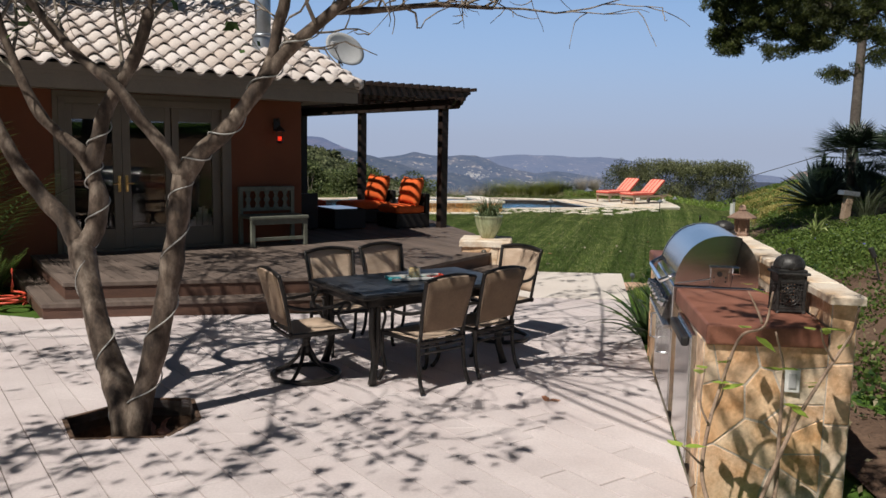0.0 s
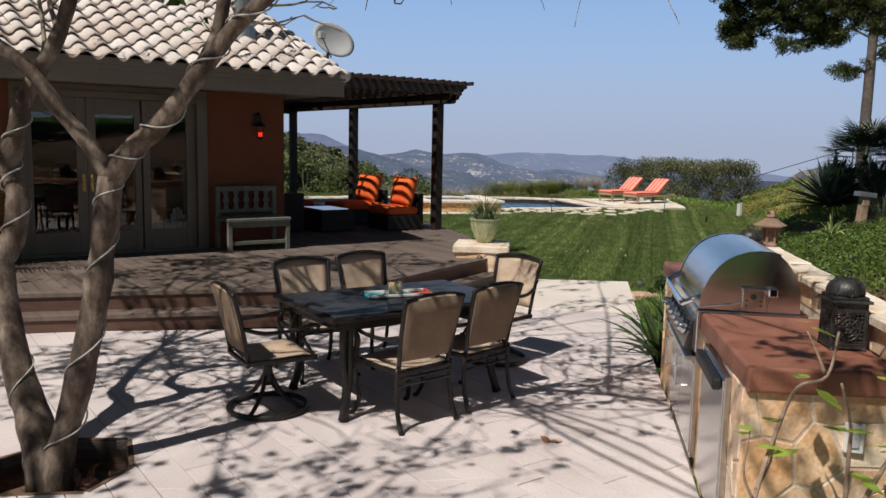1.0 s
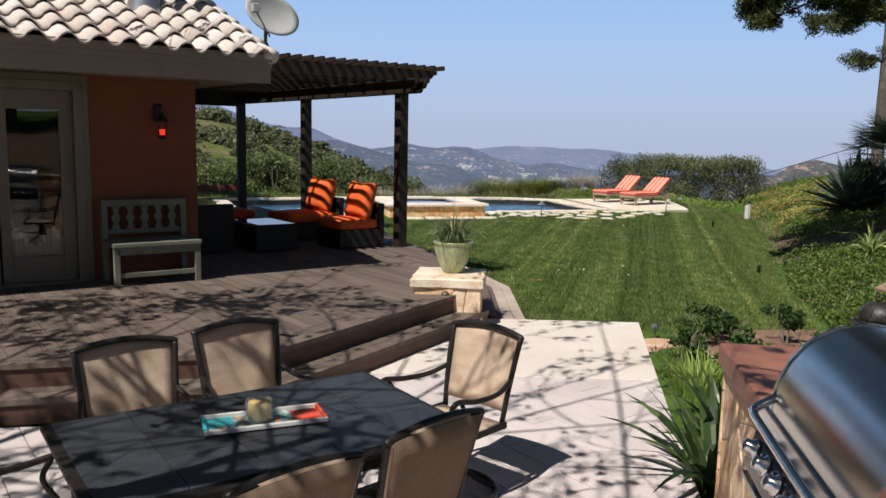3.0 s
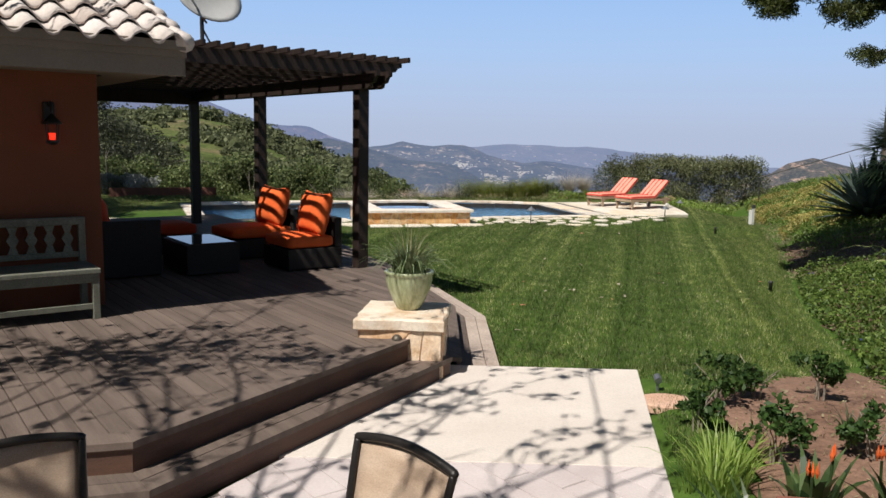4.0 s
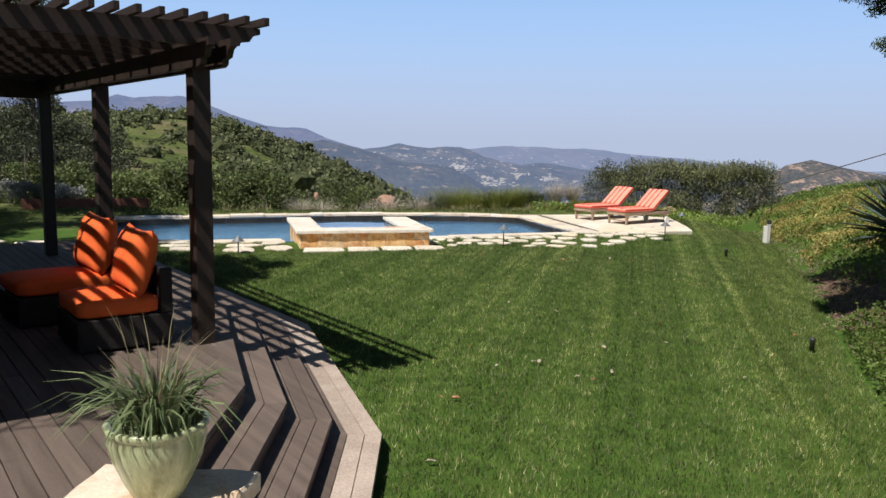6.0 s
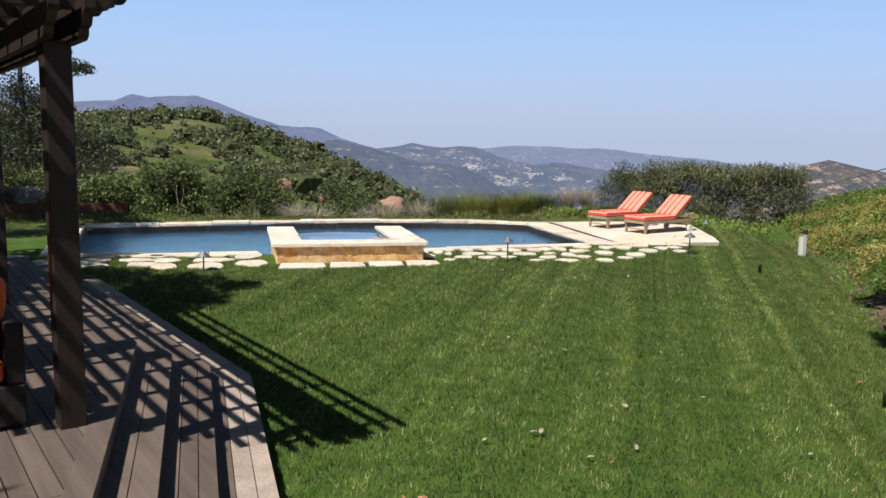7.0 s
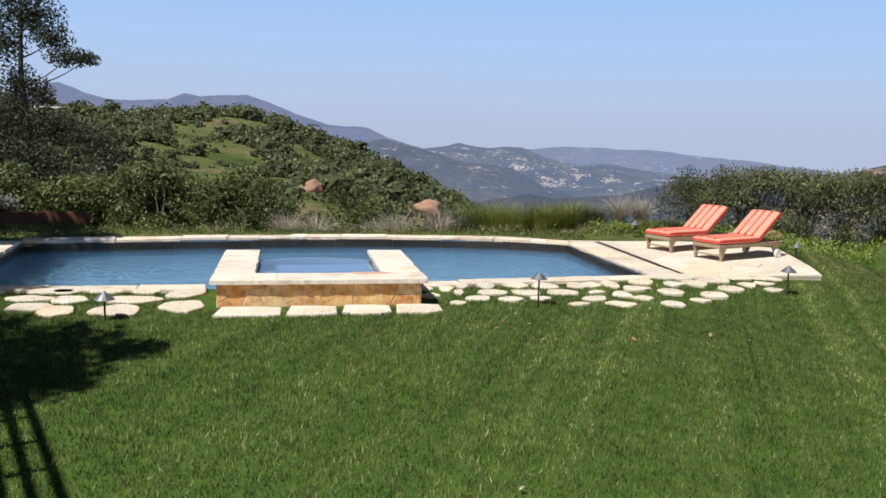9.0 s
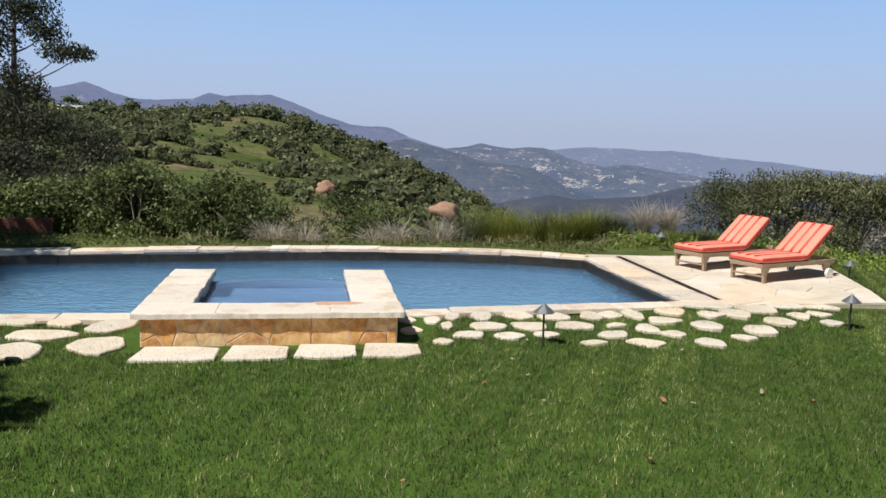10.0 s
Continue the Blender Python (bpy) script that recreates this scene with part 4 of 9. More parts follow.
# eaves: fascia, gutter lip, soffit
b = B()
box(b, -7, 5.44, 9.60, 9.64, 2.44, 2.68, 0.006)
hpart("fascia", b, M["fascia"], house)
b = B()
box(b, -7, 5.46, 9.575, 9.60, 2.60, 2.70, 0.004)
hpart("fascia", b, M["fascia"], house)
b = B()
box(b, -7, 5.44, 9.53, 9.60, 2.66, 2.742, 0.004)
hpart("bird_stop", b, M["fascia"], house)
b = B()
for k in range(1):
    v = [(5.42, 9.62, 2.44), (5.46, 9.62, 2.44), (5.46, 9.62, 2.70), (5.42, 9.62, 2.70)]
    far = [(u, 15.6, z + 0.40 * 5.98) for u, _, z in v]
    vs = [b.verts.new(q) for q in v + far]
    for i in range(4):
        j = (i + 1) % 4
        b.faces.new((vs[i], vs[j], vs[4 + j], vs[4 + i]))
    b.faces.new(vs[:4])
hpart("barge_board", b, M["fascia"], house)
b = B()
box(b, -7, 5.42, 9.46, 10.25, 2.51, 2.53)
hpart("soffit", b, M["fascia"], house)
b = B()
box(b, 4.9, 5.42, 10.25, 19, 2.51, 2.53)
hpart("soffit", b, M["fascia"], house)
b = B()
vs = [b.verts.new(q) for q in ((-7, 9.56, 2.69), (5.46, 9.56, 2.69), (5.46, 15.6, 5.10), (-7, 15.6, 5.10), (5.46, 21.6, 2.69), (-7, 21.6, 2.69))]
b.faces.new((vs[0], vs[1], vs[2], vs[3]))
b.faces.new((vs[3], vs[2], vs[4], vs[5]))
r = bmesh.ops.extrude_face_region(b, geom=list(b.faces))
bmesh.ops.translate(b, vec=(0, 0, -0.03), verts=[e for e in r["geom"] if isinstance(e, bmesh.types.BMVert)])
roof = hpart("roof", b, M["felt"], house)
b = B()
vs = [b.verts.new(q) for q in ((4.75, 10.3, 2.74), (4.75, 19.9, 2.74), (4.75, 15.6, 4.8))]
b.faces.new(vs)
r = bmesh.ops.extrude_face_region(b, geom=list(b.faces))
bmesh.ops.translate(b, vec=(0.12, 0, 0), verts=[e for e in r["geom"] if isinstance(e, bmesh.types.BMVert)])
hpart("gable", b, M["stucco"], house)
# curved roof tiles
TW, TL, SL = 0.275, 0.42, math.atan(0.40)


def tile_mesh():
    prof = [(-0.5, 0.006), (-0.40, 0.0), (-0.28, 0.012), (-0.16, 0.055), (0.0, 0.082), (0.16, 0.078), (0.30, 0.045), (0.42, 0.012), (0.5, 0.004)]
    v, f = [], []
    for y, lift, h in ((0, 0.030, 1.0), (TL + 0.05, 0.0, 0.9)):
        for x, z in prof:
            v.append((x * TW * 1.04, y, z * h * 1.12 + lift))
        for x, z in prof:
            v.append((x * TW * 1.04, y, z * h * 1.12 + lift - 0.018))
    n = len(prof)
    for i in range(n - 1):
        f.append((i, i + 1, 2 * n + i + 1, 2 * n + i))
        f.append((n + i + 1, n + i, i, i + 1)[::-1])
    me = bpy.data.meshes.new("tile")
    me.from_pydata(v, [], f)
    me.materials.append(M["tile"])
    me.polygons.foreach_set("use_smooth", [i % 2 == 0 for i in range(len(f))])
    me.update()
    return me, v, f


tile, tv, tf = tile_mesh()
spots = [(k, c) for c in range(15) for k in range(44)]
spots.sort(key=lambda q: (5.32 - q[0] * TW - 3.0) ** 2 + (q[1] * 0.6) ** 2)
rv, rf = [], []
r = random.Random(5)
for i, (k, c) in enumerate(spots):
    u = 5.31 - k * TW
    v = 9.50 + c * (TL - 0.03) * math.cos(SL)
    z = 2.70 + (v - 9.56) * 0.40 + 0.004
    mt = pose(u, v, z, math.degrees(SL) - 1.5 + r.uniform(-0.6, 0.6), r.uniform(-0.8, 0.8), r.uniform(-0.9, 0.9))
    if i < 290:
        o = new("roof_tile", tile)
        o.matrix_basis = mt
        o.parent = roof
    else:
        base = len(rv)
        rv += [mt @ Vector(q) for q in tv]
        rf += [tuple(base + a for a in q) for q in tf]
tagged(raw("roof_tiles_rest", rv, rf, M["tile_rest"], roof, smooth=True), kind="stuff")
b = B()
for c in range(16):
    v = 9.52 + c * (TL - 0.03) * math.cos(SL)
    z = 2.74 + (v - 9.56) * 0.40
    sweep(b, [(5.43, v, z), (5.43, v + 0.44, z + 0.135)], [0.085, 0.07], 10)
hpart("rake_tile_row", b, M["tile"], roof, smooth=True)
# the eave stands well out over the wall
for o in house.children:
    if o.name.split(".")[0] in ("fascia", "bird_stop", "barge_board", "roof"):
        o.location = (0, -0.17, 0.04)
# flue pipe
pipe = thing("flue_pipe", "galvanised metal flue pipe with a flared collar on the tiled roof", "pipe", HOUSE @ pose(4.54, 10.86, 0))
b = B()
sweep(b, [(0, 0, 3.1), (0, 0, 4.9)], 0.125, 20)
part("pipe", b, M["galv"], pipe, smooth=True)
b = B()
lathe(b, [(0.24, 3.0), (0.20, 3.30), (0.155, 3.52), (0.155, 3.53)], 22)
part("flashing", b, M["galv"], pipe, smooth=True)
b = B()
lathe(b, [(0.15, 3.52), (0.175, 3.525), (0.175, 3.56), (0.14, 3.58)], 22)
part("storm_collar", b, M["galv"], pipe, smooth=True)
# french doors
b = B()
box(b, 1.39, 1.48, 10.20, 10.44, 0.33, 2.42, 0.006)
box(b, 3.60, 3.69, 10.20, 10.44, 0.33, 2.42, 0.006)
box(b, 1.39, 3.69, 10.20, 10.44, 2.34, 2.43, 0.006)
box(b, 1.33, 1.40, 10.225, 10.25, 0.33, 2.50, 0.004)
box(b, 3.68, 3.75, 10.225, 10.25, 0.33, 2.50, 0.004)
box(b, 1.33, 3.75, 10.222, 10.25, 2.42, 2.50, 0.004)
box(b, 1.39, 3.69, 10.19, 10.44, 0.325, 0.36, 0.006)
dframe = tagged(hpart("door_frame", b, M["trim"]), "taupe painted frame around three glazed doors", "door frame", kind="structure")
for i, (u0, u1) in enumerate(((1.48, 2.195), (2.20, 2.87), (2.89, 3.60))):
    gu0, gu1 = ((1.57, 2.08), (2.31, 2.79), (2.985, 3.47))[i]
    d = thing("door_%d" % (i + 1), "closed taupe glazed door reflecting the patio", "door", HOUSE, "french doors", kind="structure")
    b = B()
    box(b, u0, gu0, 10.27, 10.32, 0.36, 2.34, 0.006)
    box(b, gu1, u1, 10.27, 10.32, 0.36, 2.34, 0.006)
    box(b, gu0, gu1, 10.27, 10.32, 0.36, 0.63, 0.006)
    box(b, gu0, gu1, 10.27, 10.32, 2.14, 2.34, 0.006)
    part("leaf", b, M["trim"], d)
    b = B()
    box(b, gu0, gu1, 10.29, 10.298, 0.63, 2.14)
    o = part("pane", b, M["glass"], d)
    o.visible_shadow = False
    if i < 2:
        b = B()
        hu = 2.15 if i == 0 else 2.25
        box(b, hu - 0.02, hu + 0.02, 10.255, 10.27, 1.15, 1.38, 0.004)
        sweep(b, [(hu, 10.235, 1.27), (hu + (0.09 if i else -0.09), 10.225, 1.265)], 0.010, 8)
        part("handle", b, M["brass"], d, "brass lever handle")
# pale folds added behind the last door to stand for a reflection in it
b = B()
for k in range(14):
    box(b, 2.95 + k * 0.045, 2.99 + k * 0.045, 10.52 + 0.02 * (k % 2), 10.56 + 0.02 * (k % 2), 0.36, 0.80 + 0.10 * math.sin(k * 0.8))
tagged(hpart("dust_sheet", b, M["reflection_pale"]), "pale cloth covering furniture inside the glazed door", "cloth")
# wall lantern
lamp = thing("wall_lantern", "small black wall lantern with glowing red glass on the stucco", "lamp", HOUSE @ pose(4.48, 10.25, 0))
b = B()
box(b, -0.05, 0.05, -0.02, 0.0, 2.05, 2.24, 0.008)
sweep(b, bezier([(0, -0.01, 2.20), (0, -0.08, 2.24), (0, -0.13, 2.18), (0, -0.13, 2.11)], 4), 0.010, 8)
part("bracket", b, M["iron"], lamp)
b = B()
lathe(b, [(0.015, 2.13), (0.03, 2.11), (0.085, 2.055), (0.085, 2.045), (0.06, 2.04)], 12, (0, -0.13, 0))
part("cap", b, M["iron"], lamp, smooth=True)
b = B()
lathe(b, [(0.026, 1.905), (0.032, 1.965)], 10, (0, -0.13, 0))
part("glass", b, M["red_glow"], lamp, "glowing red glass", smooth=True)
b = B()
for k in range(4):
    a = k * math.pi / 2 + 0.4
    sweep(b, [(0.05 * math.cos(a), -0.13 + 0.05 * math.sin(a), 1.89), (0.066 * math.cos(a), -0.13 + 0.066 * math.sin(a), 2.045)], 0.006, 6)
lathe(b, [(0.02, 1.86), (0.055, 1.88), (0.055, 1.90), (0.03, 1.905)], 12, (0, -0.13, 0))
part("cage", b, M["iron"], lamp)
# satellite dish
dish = thing("satellite_dish", "grey oval satellite dish on a bent mast", "antenna", HOUSE @ pose(6.62, 12.15, 3.0))
b = B()
n = 26
prev = None
for k in range(6):
    rr = k / 5
    ring = []
    for i in range(n):
        a = 2 * math.pi * i / n
        ring.append(b.verts.new((0.45 * rr * math.cos(a), 0.075 * (rr * rr), 0.335 * rr * math.sin(a))))
    if prev and k > 1:
        for i in range(n):
            b.faces.new((prev[i], prev[(i + 1) % n], ring[(i + 1) % n], ring[i]))
    elif prev:
        b.faces.new(ring)
    prev = ring
bmesh.ops.remove_doubles(b, verts=b.verts, dist=0.0005)
o = part("reflector", b, M["dishgrey"], dish, m=pose(0.02, -0.06, 0.60, 24, 0, 192), smooth=True)
sol = o.modifiers.new("thick", "SOLIDIFY")
sol.thickness = 0.012
b = B()
sweep(b, bezier([(0, 0.05, -0.06), (0, 0.05, 0.25), (-0.01, 0.02, 0.40), (0.0, 0.0, 0.58)], 4), 0.025, 8)
sweep(b, [(0, 0.05, 0.28), (0.15, 0.0, -0.02)], 0.012, 6)
part("mast", b, M["darkgrey"], dish)
b = B()
sweep(b, [(0.02, -0.05, 0.33), (-0.33, -0.38, 0.62)], 0.014, 6)
box(b, -0.40, -0.30, -0.46, -0.36, 0.58, 0.70, 0.01)
part("feed_arm", b, M["dishgrey"], dish)

# ---- pergola ----
pergola = thing("pergola", "dark brown stained timber pergola over the deck", "pergola", HOUSE)
POSTS = ((8.17, 10.98), (8.17, 14.02), (8.13, 16.85))
for k, (u, v) in enumerate(POSTS):
    b = B()
    box(b, u - 0.075, u + 0.075, v - 0.075, v + 0.075, 0.33, 2.58, 0.008)
    part("post", b, M["dark_wood"], pergola)


def shaped(b, pts, thick, m):
    """A board sawn to a side outline."""
    n = len(pts)
    lo = [b.verts.new((x, -thick / 2, z)) for x, z in pts]
    hi = [b.verts.new((x, thick / 2, z)) for x, z in pts]
    for i in range(n):
        j = (i + 1) % n
        b.faces.new((lo[i], lo[j], hi[j], hi[i]))
    b.faces.new(lo[::-1])
    b.faces.new(hi)
    bmesh.ops.transform(b, matrix=m, verts=lo + hi)
    return b


def tail(l0, l1, z0, z1):
    """A rafter outline with an ogee tail at its outer end."""
    h = z1 - z0
    return [(l0, z0), (l1 - 0.22, z0), (l1 - 0.17, z0 + 0.10 * h), (l1 - 0.16, z0 + 0.28 * h), (l1 - 0.09, z0 + 0.34 * h), (l1 - 0.055, z0 + 0.62 * h), (l1, z0 + 0.72 * h), (l1, z1), (l0, z1)]


for du in (-0.085, 0.085):
    b = B()
    shaped(b, tail(-17.25, -10.42, 2.56, 2.76), 0.05, pose(8.16 + du, 0, 0, 0, 0, -90))
    part("beam", b, M["dark_wood"], pergola)
b = B()
box(b, 4.9, 8.2, 16.76, 16.84, 2.50, 2.72, 0.006)
part("end_beam", b, M["dark_wood"], pergola)
b = B()
box(b, 4.9, 4.96, 10.3, 17.1, 2.50, 2.72, 0.006)
part("ledger", b, M["dark_wood"], pergola)
vv = 10.68
while vv < 17.2:
    b = B()
    shaped(b, tail(4.96, 8.56, 2.72, 2.88), 0.045, pose(0, vv, 0))
    part("rafter", b, M["dark_wood"], pergola)
    vv += 0.56
uu = 5.52
r = random.Random(11)
while uu < 8.56:
    b = B()
    box(b, uu - 0.021, uu + 0.021, 10.44 + r.uniform(-0.02, 0.02), 17.3, 2.88, 2.94, 0.003)
    part("slat", b, M["dark_wood"], pergola)
    uu += 0.158

# ---- garden bench ----
bench = thing("garden_bench", "weathered green-grey wooden bench with a balustered back", "bench", HOUSE @ pose(4.27, 9.66, 0.335))
for x in (-0.42, 0.42):
    b = B()
    box(b, x - 0.03, x + 0.03, 0, 0.06, 0, 0.43, 0.005)
    part("leg", b, M["greenwood"], bench)
    b = B()
    box(b, x - 0.03, x + 0.03, 0.46, 0.52, 0, 0.86, 0.005)
    part("leg", b, M["greenwood"], bench)
b = B()
box(b, -0.46, 0.46, -0.02, 0.50, 0.41, 0.455, 0.008)
part("seat", b, M["greenwood"], bench)
b = B()
box(b, -0.42, 0.42, 0.0, 0.05, 0.33, 0.41, 0.004)
box(b, -0.42, 0.42, 0.015, 0.045, 0.09, 0.14, 0.004)
part("stretcher", b, M["greenwood"], bench)
b = B()
box(b, -0.45, 0.45, 0.455, 0.525, 0.80, 0.87, 0.008)
box(b, -0.42, 0.42, 0.47, 0.51, 0.50, 0.55, 0.004)
part("back_rail", b, M["greenwood"], bench)
for k in range(5):
    b = B()
    x = -0.30 + 0.15 * k
    vs = [(-0.045, 0.55), (0.045, 0.55), (0.02, 0.62), (0.05, 0.675), (0.02, 0.73), (0.045, 0.80), (-0.045, 0.80), (-0.02, 0.73), (-0.05, 0.675), (-0.02, 0.62)]
    shaped(b, vs, 0.02, pose(x, 0.49, 0))
    part("baluster", b, M["greenwood"], bench)

# ---- wicker lounge under the pergola ----
def cushion(bm, x0, x1, y0, y1, z0, z1, puff=0.03, m=None):
    """A stuffed cushion: a grid box with swollen faces and soft corners."""
    n = 7
    tmp = bmesh.new()
    bmesh.ops.create_cube(tmp, size=2)
    bmesh.ops.subdivide_edges(tmp, edges=tmp.edges, cuts=n, use_grid_fill=True)
    hx, hy, hz = (x1 - x0) / 2, (y1 - y0) / 2, (z1 - z0) / 2
    rad = min(hx, hy, hz) * 0.7
    for v in tmp.verts:
        c = v.co.copy()
        q = Vector((c.x * hx, c.y * hy, c.z * hz))
        inner = Vector((max(-hx + rad, min(hx - rad, q.x)), max(-hy + rad, min(hy - rad, q.y)), max(-hz + rad, min(hz - rad, q.z))))
        d = q - inner
        if d.length > 1e-6:
            q = inner + d.normalized() * rad
        q.z += math.copysign(puff * (1 - c.x ** 2) * (1 - c.y ** 2), c.z) if abs(c.z) > 0.5 else 0
        v.co = q + Vector(((x0 + x1) / 2, (y0 + y1) / 2, (z0 + z1) / 2))
    if m is not None:
        bmesh.ops.transform(tmp, matrix=m, verts=tmp.verts)
    me = bpy.data.meshes.new("tmp")
    tmp.to_mesh(me)
    tmp.free()
    bm.from_mesh(me)
    bpy.data.meshes.remove(me)
    return bm


def pillow(bm, w, h, thick, seed, m):
    """A loose square pillow: plump middle, thin seams, corners drawn out to points."""
    n = 14
    for side in (-1, 1):
        grid = []
        for j in range(n + 1):
            v = 2 * j / n - 1
            row = []
            for i in range(n + 1):
                u = 2 * i / n - 1
                y = u * w / 2 * (1 - 0.09 * (1 - v * v))
                z = v * h / 2 * (1 - 0.11 * (1 - u * u))
                t = thick / 2 * ((1 - u ** 4) * (1 - v ** 4)) ** 0.55
                t *= 1 + 0.16 * noise.noise((u * 2.2 + seed, v * 2.2, seed * 1.7)) + 0.07 * noise.noise((u * 6, v * 6 + seed, 2.0))
                row.append(bm.verts.new(m @ Vector((side * t, y, z))))
            grid.append(row)
        for a, c in zip(grid, grid[1:]):
            for i in range(n):
                bm.faces.new((a[i], a[i + 1], c[i + 1], c[i]))
    bmesh.ops.remove_doubles(bm, verts=bm.verts, dist=0.0005)
    return bm


def wicker_seat(m, label, fabric, back=True, w=0.72, d=0.74, group="lounge seats"):
    """A low wicker seat facing its own -x, with a loose back cushion."""
    t = thing("lounge_chair", label, "lounge chair", m, group)
    b = B()
    box(b, -d / 2, d / 2, -w / 2, w / 2, 0.02, 0.27, 0.012)
    for x in (-d / 2 + 0.05, d / 2 - 0.05):
        for y in (-w / 2 + 0.05, w / 2 - 0.05):
            box(b, x - 0.025, x + 0.025, y - 0.025, y + 0.025, 0, 0.03)
    part("base", b, M["wicker"], t)
    if back:
        b = B()
        box(b, d / 2 - 0.10, d / 2, -w / 2, w / 2, 0.27, 0.64, 0.012)
        part("backrest", b, M["wicker"], t)
    b = B()
    cushion(b, -d / 2 + 0.005, d / 2 - (0.10 if back else 0.005), -w / 2 + 0.008, w / 2 - 0.008, 0.272, 0.42, 0.018)
    part("seat_cushion", b, fabric, t, smooth=True)
    if back:
        b = B()
        pillow(b, w - 0.04, 0.56, 0.25, w * 10 + d, pose(d / 2 - 0.20, 0, 0.675, 0, 14, 0))
        part("back_cushion", b, fabric, t, "slightly slumped orange cushion", smooth=True)
    return t


wicker_seat(HOUSE @ pose(7.58, 11.42, 0.335), "dark wicker lounge seat with bright orange cushions in striped sun", M["orange"])
wicker_seat(HOUSE @ pose(7.45, 12.62, 0.335, 0, 0, 4), "dark wicker lounge seat with orange cushions beside the pergola post", M["orange"], True, 0.74, 0.98)
wicker_seat(HOUSE @ pose(6.50, 13.4, 0.335, 0, 0, 0), "armless wicker footstool with a rust orange pad in shade", M["red"], False, 0.66, 0.66)
sofa = wicker_seat(HOUSE @ pose(5.45, 12.1, 0.335, 0, 0, 180), "shaded wicker sofa seat with dark red cushions by the house", M["red"], True, 0.9, 0.80)
wicker_seat(HOUSE @ pose(5.45, 13.1, 0.335, 0, 0, 180), "shaded wicker sofa seat with dark red cushions by the house", M["red"], True, 0.9, 0.80)
b = B()
box(b, -0.40, 0.40, -0.05, 0.05, 0.02, 0.66, 0.015)
part("arm_panel", b, M["wicker"], sofa, m=pose(0, 0.51, 0))
ct = thing("coffee_table", "low dark wicker coffee table with a glossy glass top", "table", HOUSE @ pose(6.38, 11.75, 0.335))
b = B()
box(b, -0.32, 0.32, -0.44, 0.44, 0.02, 0.37, 0.012)
part("base", b, M["wicker"], ct)
b = B()
box(b, -0.27, 0.27, -0.42, 0.42, 0.372, 0.382, 0.002)
part("glass_top", b, M["dark_glass"], ct)

# ---- stone pedestal and pot ----
def veneer(host, w, h, nx, ny, seed, m, mat, gap=0.010, depth=0.016, name="stone", jitter=0.42, stretch=1.0):
    """Irregular face stones over a w by h panel that lies in the host's x-z plane, facing -y."""
    r = random.Random(seed)
    for c in cells([(0, 0), (w, 0), (w, h), (0, h)], darts(w, h, nx * ny, r), gap):
        c = clean(c)
        if len(c) < 3:
            continue
        cx, cy = sum(a for a, _ in c) / len(c), sum(q for _, q in c) / len(c)
        bb = B()
        prism(bb, [(a - cx, q - cy) for a, q in c], -0.02, depth * r.uniform(0.5, 1.0), 0.009)
        part(name, bb, mat, host, m=m @ pose(cx, 0, cy, 90, 0, 0))


ped = thing("stone_pedestal", "golden flagstone pedestal with a thick split-stone cap", "pedestal", pose(0.49, 10.40, 0, 0, 0, -2))
b = B()
box(b, -0.345, 0.345, -0.345, 0.345, -0.15, 0.42)
part("core", b, M["grout"], ped)
veneer(ped, 0.69, 0.57, 3, 2, 31, pose(-0.345, -0.345, -0.15), M["gold"])
veneer(ped, 0.69, 0.57, 3, 2, 32, pose(0.345, -0.345, -0.15, 0, 0, 90), M["gold"])
veneer(ped, 0.69, 0.57, 3, 2, 33, pose(-0.345, 0.345, -0.15, 0, 0, -90), M["gold"])
r = random.Random(4)
b = B()
edge = [(-0.375 + 0.125 * k, -0.375) for k in range(6)] + [(0.375, -0.375 + 0.125 * k) for k in range(6)] + [(0.375 - 0.125 * k, 0.375) for k in range(6)] + [(-0.375, 0.375 - 0.125 * k) for k in range(6)]
prism(b, [(x + r.uniform(-0.018, 0.016), y + r.uniform(-0.018, 0.016)) for x, y in edge], 0.415, 0.505, 0.014)
part("cap", b, M["gold_soft"], ped)
b = B()
bmesh.ops.create_uvsphere(b, u_segments=12, v_segments=8, radius=0.045, matrix=Matrix.Translation((-0.02, -0.395, 0.34)))
part("step_light", b, M["bronze"], ped, "round bronze step light", smooth=True)
pot = thing("glazed_pot", "celadon glazed pot of spiky grass on the pedestal", "plant pot", pose(0.52, 10.47, 0.505))
b = B()
lathe(b, [(0.0, 0.0), (0.095, 0.0), (0.105, 0.012), (0.14, 0.08), (0.185, 0.19), (0.203, 0.27), (0.196, 0.30), (0.212, 0.315), (0.212, 0.335), (0.19, 0.338), (0.185, 0.30), (0.0, 0.295)], 40, ribs=20, rib=0.02)
part("pot", b, M["pot"], pot, smooth=True)


